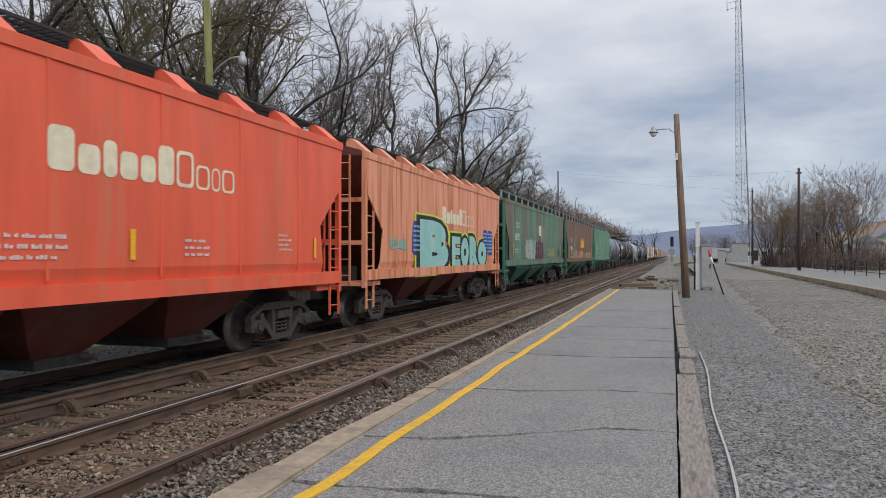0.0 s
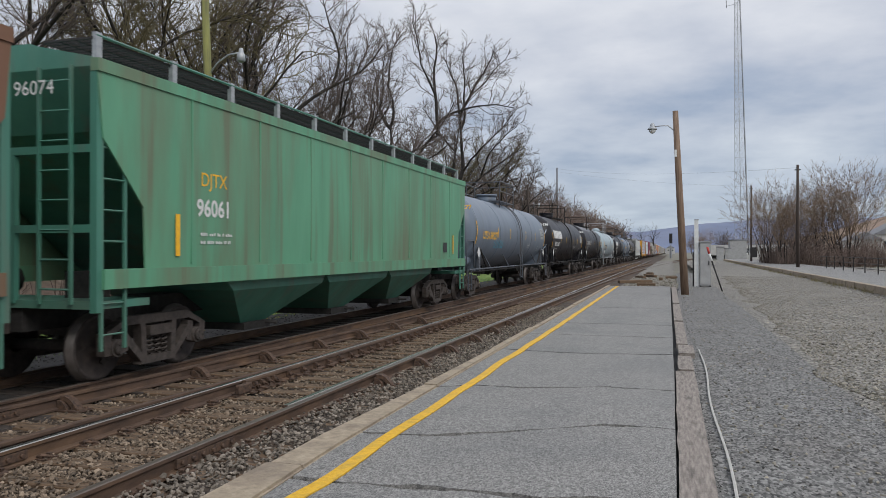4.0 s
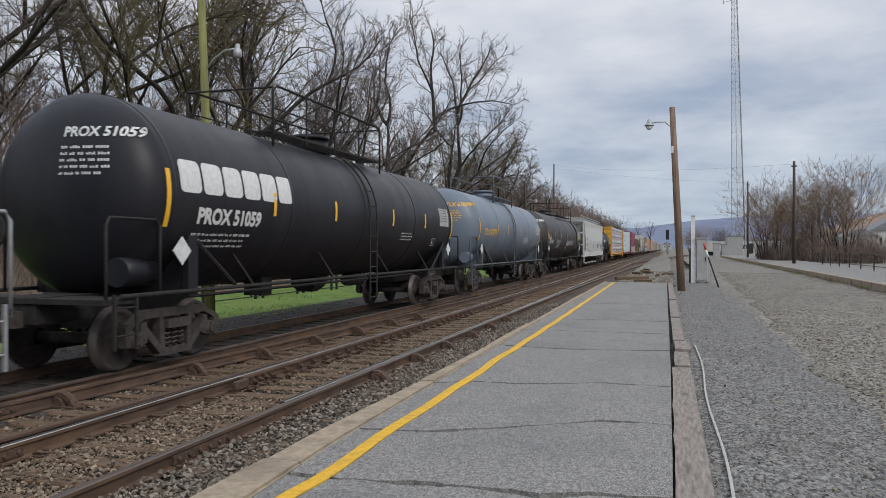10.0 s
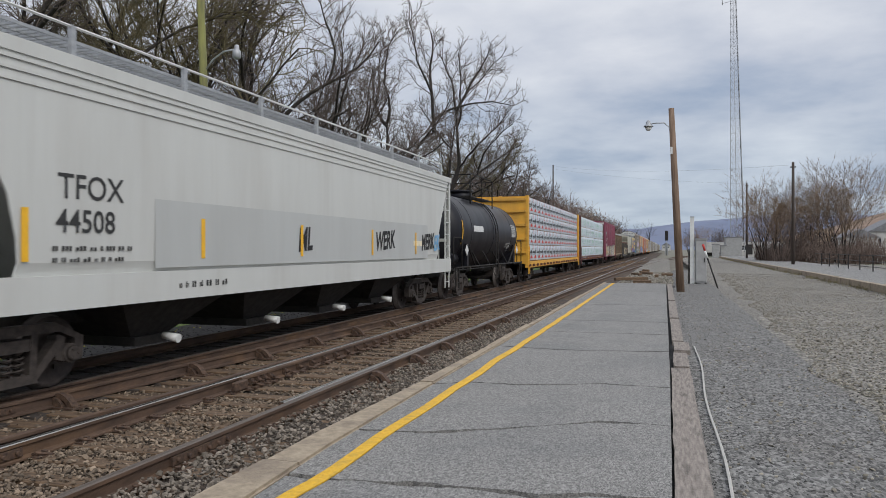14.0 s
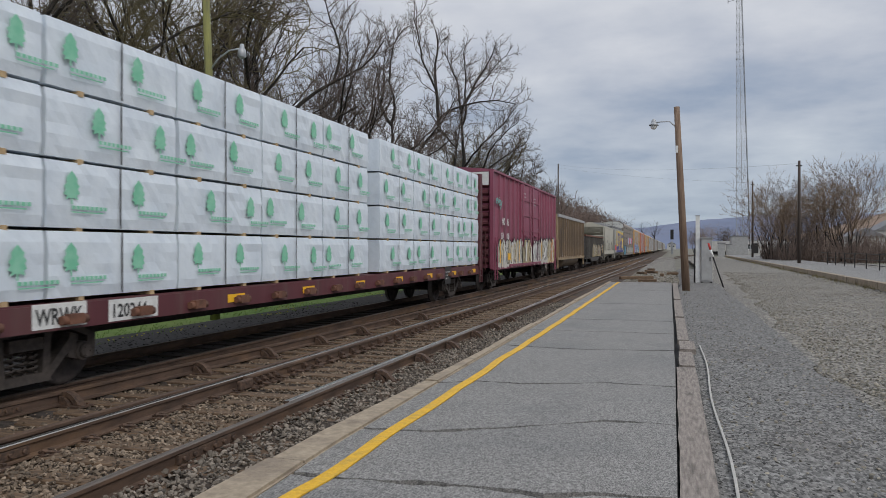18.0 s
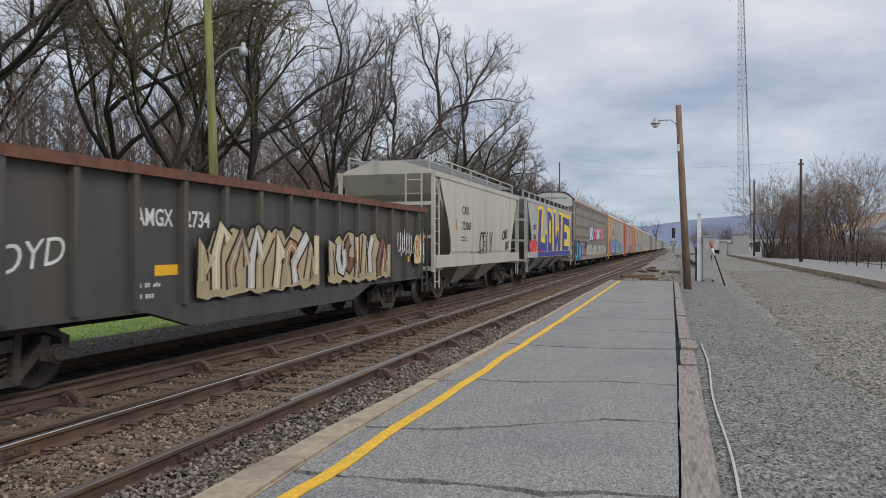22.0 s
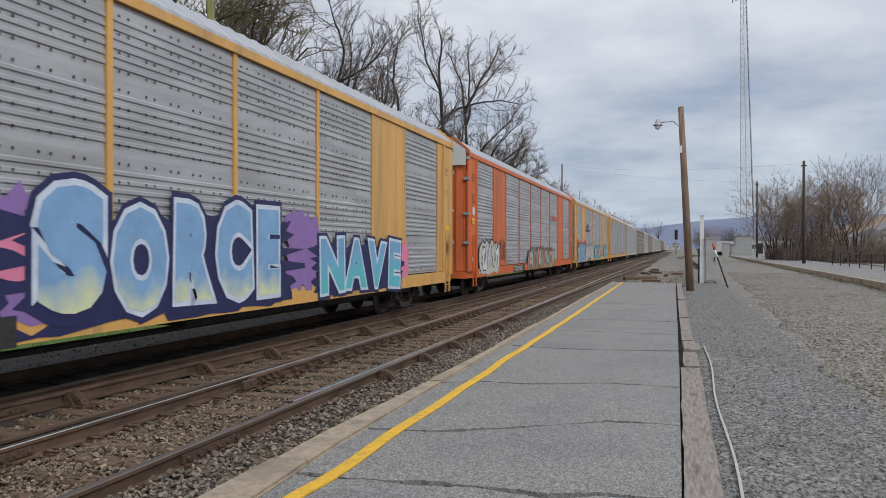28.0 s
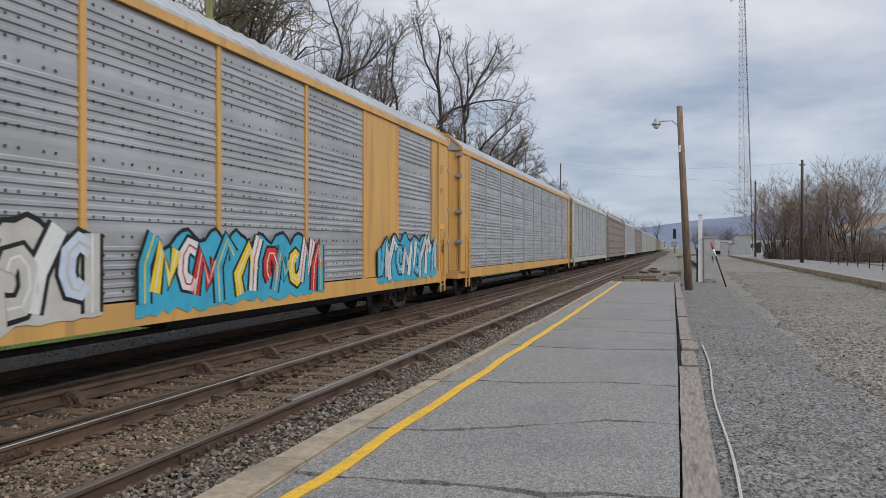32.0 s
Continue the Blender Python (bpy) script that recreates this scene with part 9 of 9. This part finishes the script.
def verge_tufts():
    """Dry grass and litter at the foot of the far kerb."""
    rng = random.Random(12)
    segs = []
    for i in range(1500):
        y = rng.uniform(22, 140)
        x = far_kerb(y) - abs(rng.gauss(0, 0.22))
        if noise.noise((y * 0.35, 0, 3)) < -0.1:
            continue
        p = Vector((x, y, yard_z(x, y) - 0.03))
        segs.append((p, p + Vector((rng.gauss(0, 0.07), rng.gauss(0, 0.07), rng.uniform(0.05, 0.2))), 0.012, 0.004))
    tagged(part("dry_grass", tubes_mesh("dry_grass", segs, 3, M["bud"]), None), "dry tufts along the foot of the kerb", "grass", kind="stuff")


verge_tufts()


def pipe_fence(name, x, ys, z, hgt, rails, label, group, post_m, pair=2, wide=0.05):
    f = thing(name, label, "fence", group)
    for a, b in zip(ys, ys[1:]):
        for q in (a + 0.28, b - 0.28)[:pair]:
            part("post", B((x(q) - wide, x(q) + wide, q - 0.03, q + 0.03, z, z + hgt)), post_m, f)
        for r in rails:
            part("rail", T([(x(a + 0.05), a + 0.05, z + r), (x(b - 0.05), b - 0.05, z + r)], 0.022, 5), post_m, f)


pipe_fence("fence", lambda y: -15.5, [9.0 + 3.45 * i for i in range(34)], -0.45, 0.86, (0.12, 0.62, 0.82), "low black pipe fence on the grass", "pipe fences", M["black_iron"])
pipe_fence("fence", lambda y: 11.2 + 0.018 * y, [30 + 3.6 * i for i in range(13)], 0.16, 1.05, (0.28, 0.62, 1.0), "black pipe fence along the far platform", "pipe fences", M["black_iron"], 1, 0.03)


# ---- distance ----
def block(name, x0, x1, y0, y1, z0, z1, wall_m, label, category, windows=0, pitched=0.0, group=""):
    b = thing(name, label, category, group)
    part("wall", B((x0, x1, y0, y1, z0, z1)), wall_m, b)
    if pitched:
        part("roof", prism(bmesh.new(), [(x0 - 0.3, z1), (x1 + 0.3, z1), ((x0 + x1) / 2, z1 + pitched)], "y", y0 - 0.3, y1 + 0.3), M["roof_grey"], b)
    else:
        part("roof", B((x0 - 0.1, x1 + 0.1, y0 - 0.1, y1 + 0.1, z1, z1 + 0.2)), M["roof_grey"], b)
    for i in range(windows):
        x = x0 + (x1 - x0) * (i + 0.5) / windows
        w = part("window", B((x - 0.5, x + 0.5, y0 - 0.04, y0 + 0.02, z0 + (z1 - z0) * 0.45, z0 + (z1 - z0) * 0.75)), M["window_dark"], b)
        part("frame", B((x - 0.6, x + 0.6, y0 - 0.06, y0 - 0.041, z0 + (z1 - z0) * 0.40, z0 + (z1 - z0) * 0.45)), M["white_metal"], w)


def distance():
    block("equipment_shed", 12.4, 15.8, 178, 184, -0.3, 4.1, M["cabinet"], "grey equipment shed at the tower's foot", "shed")
    block("equipment_cabinet", 9.2, 10.6, 170, 172, -0.3, 2.5, M["cabinet"], "grey trackside equipment cabinet", "cabinet", group="trackside cabinets")
    block("equipment_cabinet", 10.9, 12.0, 171, 173, -0.3, 2.2, M["cabinet"], "grey trackside equipment cabinet", "cabinet", group="trackside cabinets")
    for i in range(4):
        t = thing("trailer", "white box trailer parked far off", "trailer", "parked trailers", at=pose(11.5 + i * 4.6, 232 + i * 3, -0.4))
        part("body", B((-2.2, 2.2, -6, 6, 1.0, 3.9)), M["white_wall"], t)
        for y in (-5, -3.8):
            part("wheel", T([(-1.9, y, 0.5), (1.9, y, 0.5)], 0.5, 10), M["under"], t)
        part("leg", B((-1.0, -0.9, 4.0, 4.1, 0, 1.0)), M["under"], t)
        part("leg", B((0.9, 1.0, 4.0, 4.1, 0, 1.0)), M["under"], t)
    block("warehouse", 17, 34, 205, 225, -0.4, 3.4, M["white_wall"], "low white warehouse beyond the shrubs", "warehouse", 5)
    block("house", 38, 47, 165, 175, -0.4, 5.0, M["white_wall"], "white house behind the shrubs", "house", 3, 2.6, "houses beyond the yard")
    block("house", 52, 60, 178, 190, -0.4, 5.4, M["white_wall"], "white house behind the shrubs", "house", 3, 2.6, "houses beyond the yard")
    block("house", 30, 36, 150, 158, -0.4, 3.6, M["white_wall"], "pale shed behind the shrubs", "house", 1, 1.6, "houses beyond the yard")
    # brown slope on the right, wooded ridge beyond with haze in its blue colour
    def slope_z(x, y):
        return -0.7 + 34 * max(0, min(1, (x - 45) / 130)) * max(0, min(1, (y - 230) / 150)) + 1.5 * noise.noise((x * 0.03, y * 0.03, 1))
    sheet("field_slope", span(35, 420, 26), span(230, 640, 26), slope_z, M["slope"], "bare brown hillside beyond the houses", "hillside")
    def ridge(x, y):
        f = (y - 2600) / 900
        up = math.sin(min(1, max(0, f)) * math.pi / 2)
        crest = min(146, 97 + 0.10 * (x + 150)) if x > -150 else 97 + 0.03 * (x + 150)
        return -5 + up * (max(30, crest) + 9 * noise.noise((x * 0.004, y * 0.002, 3)) + 4 * noise.noise((x * 0.013, 0, 5)))
    sheet("hill_ridge", span(-2400, 2600, 120), span(2600, 3500, 10), ridge, M["hill"], "long wooded ridge on the horizon, coloured blue for distance haze", "hill")
    rng = random.Random(17)
    for i in range(26):
        x, y = rng.uniform(-20, 95), rng.uniform(270, 420)
        plant(FAR_TREES[i % 3], x, y, -0.4, rng.uniform(0, 6), rng.uniform(0.5, 0.75), "distant bare tree beyond the yard", group="distant trees")
    for i in range(12):
        x, y = 6 + 4.5 * i + rng.uniform(-2, 2), rng.uniform(236, 262)
        plant(SHRUBS[i % 3], x, y, -0.4, rng.uniform(0, 6), rng.uniform(0.6, 0.9), "distant leafless shrub beyond the yard", "shrub", "distant trees")
    for i in range(16):
        x, y = rng.uniform(-60, 140), rng.uniform(700, 1100)
        block("house", x, x + 9, y, y + 8, -0.4, 5.5, M["white_wall"], "tiny pale house in the distance", "house", 2, 3, "distant houses")


distance()


# ---- ties, fastenings, loose stone ----
def tie_mesh(l, w=0.23, h=0.18, seed=0, m="tie"):
    rng = random.Random(seed)
    bm = B((0, l, -w / 2, w / 2, -h, 0))
    for v in bm.verts:
        v.co += Vector((rng.uniform(-0.05, 0.05), rng.uniform(-0.012, 0.012), rng.uniform(-0.012, 0.008)))
    bmesh.ops.bevel(bm, geom=bm.edges[:], offset=0.012, segments=1, affect="EDGES")
    me = bpy.data.meshes.new("tie"); bm.to_mesh(me); bm.free(); me.materials.append(M[m])
    return me


def track_pieces():
    rng = random.Random(5)
    near = thing("near_track_ties", "long weathered switch ties in brown ballast", "railway ties", kind="structure")
    far = thing("train_track_ties", "ties under the train's track, darkened for the train's shade", "railway ties", kind="structure")
    mesh_n = [tie_mesh(4.35, seed=i) for i in range(5)]
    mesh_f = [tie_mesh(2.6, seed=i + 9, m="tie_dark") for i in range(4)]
    y = 1.36
    while y < 130:
        o = part("tie", mesh_n[rng.randrange(5)], None, near)
        o.location = (-7.45 + rng.uniform(-0.08, 0.08), y, RAIL_Z - 0.172 + rng.uniform(-0.012, 0.004))
        o.rotation_euler = (0, 0, radians(rng.uniform(-0.8, 0.8)))
        y += 0.53 if y < 60 else 0.60
    y = 2.0
    while y < 110:
        o = part("tie", mesh_f[rng.randrange(4)], None, far)
        o.location = (XC - 1.3 + rng.uniform(-0.05, 0.05), y, RAIL_Z - 0.172 + rng.uniform(-0.01, 0.004))
        y += 0.56
    # tie plates with spikes
    bm = B((-0.17, 0.17, -0.09, 0.09, -0.178, -0.158))
    for sx in (-0.1, 0.1):
        for sy in (-0.05, 0.05):
            box(bm, sx - 0.015, sx + 0.015, sy - 0.015, sy + 0.015, -0.16, -0.135)
            box(bm, sx - 0.03, sx + 0.02, sy - 0.02, sy + 0.02, -0.138, -0.128)
    plate = bpy.data.meshes.new("tie_plate"); bm.to_mesh(plate); bm.free(); plate.materials.append(M["brace"])
    fast = thing("rail_fastenings", "rusty tie plates, spikes and braces", "rail fastenings", kind="structure")
    y = 1.36
    while y < 48:
        for x in (-4.16, -5.69):
            part("tie_plate", plate, None, fast).location = (x, y, RAIL_Z + 0.004)
        y += 0.53
    # cast braces against the web of the stock rails: a curved arm over a base plate
    bm = bmesh.new()
    box(bm, 0.0, 0.36, -0.12, 0.12, -0.196, -0.172)
    prism(bm, [(0.03, -0.02), (0.10, -0.015), (0.18, -0.05), (0.25, -0.12), (0.28, -0.175), (0.21, -0.175), (0.17, -0.12), (0.11, -0.075), (0.03, -0.07)], "y", -0.055, 0.055)
    prism(bm, [(0.02, -0.06), (0.09, -0.08), (0.14, -0.13), (0.16, -0.175), (0.02, -0.175)], "y", -0.09, 0.09)
    tube(bm, [(0.20, 0, -0.18), (0.20, 0, -0.13)], 0.03, 6)
    tube(bm, [(0.31, 0.07, -0.18), (0.31, 0.07, -0.15)], 0.022, 5)
    tube(bm, [(0.31, -0.07, -0.18), (0.31, -0.07, -0.15)], 0.022, 5)
    brace = bpy.data.meshes.new("rail_brace"); bm.to_mesh(brace); bm.free(); brace.materials.append(M["brace"])
    for x, ys in ((-4.16, (10.1, 11.85, 13.6, 15.45, 17.2, 19.0)), (-7.25, (5.0, 7.45, 9.95, 11.8, 13.7, 15.6, 17.5, 19.3))):
        for y in ys:
            xx = x + (0.02 if x > -5 else max(0, (y - 6.7)) * 0.047)
            part("rail_brace", brace, None, fast).location = (xx + 0.02, y, RAIL_Z + 0.01)
    # bolted heel blocks and bolts on the bright rail
    bm = B((0.03, 0.10, -0.16, 0.16, -0.15, -0.02))
    bmesh.ops.bevel(bm, geom=bm.edges[:], offset=0.015, segments=1, affect="EDGES")
    blk = bpy.data.meshes.new("heel_block"); bm.to_mesh(blk); bm.free(); blk.materials.append(M["brace"])
    part("heel_block", blk, None, fast).location = (-5.60, 8.9, RAIL_Z)
    # ribs with bolts down the side of the switch rail
    bm = B((0.010, 0.062, -0.030, 0.030, -0.152, -0.046))
    tube(bm, [(0.06, 0, -0.09), (0.10, 0, -0.09)], 0.030, 6)
    tube(bm, [(0.10, 0, -0.09), (0.13, 0, -0.09)], 0.015, 5)
    box(bm, 0.05, 0.15, -0.05, 0.05, -0.172, -0.150)
    bolt = bpy.data.meshes.new("rib_bolt"); bm.to_mesh(bolt); bm.free(); bolt.materials.append(M["brace"])
    y = 9.05
    for i in range(30):
        part("rib_bolt", bolt, None, fast).location = (-5.60 + CURVE(y), y, RAIL_Z)
        y += 0.17 if i < 4 else 0.45
    # bent clips over the foot of the bright rail
    bm = bmesh.new()
    tube(bm, [(0.05, -0.05, -0.15), (0.11, -0.06, -0.12), (0.16, -0.02, -0.135), (0.16, 0.03, -0.15), (0.10, 0.06, -0.145), (0.06, 0.05, -0.15)], 0.016, 5)
    clip = bpy.data.meshes.new("rail_clip"); bm.to_mesh(clip); bm.free(); clip.materials.append(M["brace"])
    for k in range(6):
        part("rail_clip", clip, None, fast).location = (-5.69, 5.6 + 0.53 * k, RAIL_Z)
    for k in range(34):
        part("rail_clip", clip, None, fast).location = (-5.60 + CURVE(9.31 + 0.53 * k), 9.31 + 0.53 * k, RAIL_Z)
    # joint bars
    jb = B((0.012, 0.045, -0.45, 0.45, -0.13, -0.05))
    for k in range(6):
        tube(jb, [(0.04, -0.38 + k * 0.152, -0.09), (0.075, -0.38 + k * 0.152, -0.09)], 0.02, 6)
    me = bpy.data.meshes.new("joint_bar"); jb.to_mesh(me); jb.free(); me.materials.append(M["brace"])
    for x, y in ((-4.16, 6.0), (-5.69, 5.0), (-4.16, 22), (-5.69, 26), (-7.25, 6.4)):
        part("joint_bar", me, None, fast).location = (x, y, RAIL_Z)


def stones(name, n, place, size, material, label, seed):
    """Loose angular stones, one joined heap of pieces: uneven eight-sided lumps."""
    rng = random.Random(seed)
    verts, faces = [], []
    g = 0.5 ** 0.5
    base = [Vector(v) for v in ((g, g, 0.45), (-g, g, 0.5), (-g, -g, 0.42), (g, -g, 0.5), (1, 0, -0.35), (0, 1, -0.4), (-1, 0, -0.35), (0, -1, -0.4), (0, 0, 0.95))]
    tri = ((0, 1, 8), (1, 2, 8), (2, 3, 8), (3, 0, 8), (0, 5, 1), (1, 6, 2), (2, 7, 3), (3, 4, 0), (0, 4, 5), (1, 5, 6), (2, 6, 7), (3, 7, 4))
    for i in range(n):
        x, y, z = place(rng)
        s = rng.uniform(*size)
        m = Euler((rng.gauss(0, 0.5), rng.gauss(0, 0.5), rng.uniform(0, 6))).to_matrix()
        sx, sy, sz = s * rng.uniform(0.8, 1.35), s * rng.uniform(0.55, 0.95), s * rng.uniform(0.45, 0.8)
        o = len(verts)
        for b in base:
            f = rng.uniform(0.72, 1.12)
            v = m @ Vector((b.x * sx * f, b.y * sy * f, b.z * sz * f))
            verts.append((x + v.x, y + v.y, z + v.z))
        faces += [(o + a, o + b, o + d) for a, b, d in tri]
    me = bpy.data.meshes.new(name)
    me.from_pydata(verts, [], faces)
    tagged(part(name, me, material), label, "stones", kind="stuff")


track_pieces()


def bed_place(rng):
    """Stones lie in the cribs between the ties, few on top of them."""
    while True:
        y = 1.5 + 26 * rng.random() ** 1.7
        x = rng.uniform(-7.3, -4.22)
        off = abs((y - 1.36 + 0.265) % 0.53 - 0.265)
        if off > 0.125 or rng.random() < (0.34 if y < 8 else 0.16):
            # dusty hollows beyond the heel of the switch and behind the bright rail
            if (x > -5.6 and y > 8.6 and rng.random() < 0.45) or (x < -5.9 and rng.random() < 0.5):
                continue
            return x, y, (-0.395 if off > 0.125 else -0.375) + rng.uniform(-0.012, 0.022) - (0.02 if x < -5.9 else 0)


stones("ballast_stones", 24000, bed_place, (0.015, 0.031), M["stone"], "loose angular brown ballast stones", 31)
stones("shoulder_stones", 15000, lambda rng: (-4.2 + 1.45 * rng.random(), 2 + 24 * rng.random() ** 1.6, -0.365 + rng.uniform(-0.015, 0.03)), (0.016, 0.033), M["stone_grey"], "loose angular grey ballast stones beside the kerb", 36)
stones("far_ballast_stones", 5000, lambda rng: (rng.uniform(-11.5, -7.4), 3 + 22 * rng.random() ** 1.3, -0.405 + rng.uniform(-0.01, 0.015)), (0.015, 0.03), M["ballast_dark"], "dark ballast stones with the train's shade in their colour", 32)


def yard_place(rng):
    y = 2.5 + 52 * rng.random() ** 2.1
    x = 1.7 + 0.028 * y + 0.45 * noise.noise((y * 0.5, 2, 0)) + 6 * rng.random() ** 1.5
    if rng.random() < 0.05:
        x = 0.36 + 1.8 * rng.random()
    return x, y, yard_z(x, y) + rng.uniform(-0.004, 0.008)


stones("yard_stones", 36000, yard_place, (0.010, 0.026), M["stone_r"], "loose grey gravel stones strewn over the yard", 33)
M["clod"] = surf("dark_cinder", (0.075, 0.072, 0.068), (0.035, 0.033, 0.031), 12, 0.95)


def clod_place(rng):
    x, y = 0.3 + 2.0 * rng.random() ** 1.6, 2.5 + 26 * rng.random() ** 2.0
    return x, y, yard_z(x, y) + rng.uniform(-0.004, 0.003)


stones("cinder_stones", 2800, clod_place, (0.005, 0.014), M["clod"], "dark cinders and clods strewn over the fine gravel", 39)
stones("end_stones", 2600, lambda rng: (rng.uniform(-2.5, 0.4), rng.uniform(33.5, 60), -0.24 + rng.uniform(0, 0.03)), (0.03, 0.06), M["stone_r"], "loose gravel beyond the platform's end", 34)


def grass_tufts():
    """Short blades and pale flower heads on the verge."""
    rng = random.Random(41)
    segs, dots = [], []
    for i in range(16000):
        y = 6 + 50 * rng.random() ** 1.4
        x = -11.1 - 17 * rng.random() ** 1.3
        z = -0.44 + 0.05 * noise.noise((x * 0.3, y * 0.3, 0))
        p = Vector((x, y, z - 0.01))
        segs.append((p, p + Vector((rng.gauss(0, 0.03), rng.gauss(0, 0.03), rng.uniform(0.03, 0.075))), 0.012, 0.003))
        if i % 9 == 0 and noise.noise((x * 0.4, y * 0.25, 6)) > -0.05:
            dots.append((p + Vector((0, 0, 0.05)), p + Vector((0, 0, 0.07)), 0.028, 0.018))
    tagged(part("grass_blades", tubes_mesh("grass_blades", segs, 3, M["grass"]), None), "short green grass blades", "grass", kind="stuff")
    tagged(part("flower_heads", tubes_mesh("flower_heads", dots, 4, M["flower"]), None), "pale yellow weed flowers in the grass", "flowers", kind="stuff")


grass_tufts()


# ---- motions ----
def run(t):
    """Metres that the train has come since the start."""
    u = t - 16
    return 14.40987 * t - 0.0360499684 * (u * u - 256) / 2 + 0.00276792991 * (u ** 3 + 4096) / 6


def motions():
    rows = [i * 2.0 for i in range(17)]
    for car, y0 in CARS:
        walk(car, [(t, pose(XC, y0 - run(t), RAIL_Z)) for t in rows])
    # one turn of the wheels for every length of their rim; alike wheels share the keys
    first = {}
    for w, r in WHEELS:
        if r not in first:
            first[r] = w
            walk(w, [(i / FPS, pose(0, 0, 0, math.degrees(run(i / FPS) / r), 0, 0)) for i in range(32 * FPS + 1)])
        else:
            w.rotation_mode = "QUATERNION"
            w.animation_data_create().action = first[r].animation_data.action
            w.animation_data.action_slot = first[r].animation_data.action_slot


motions()
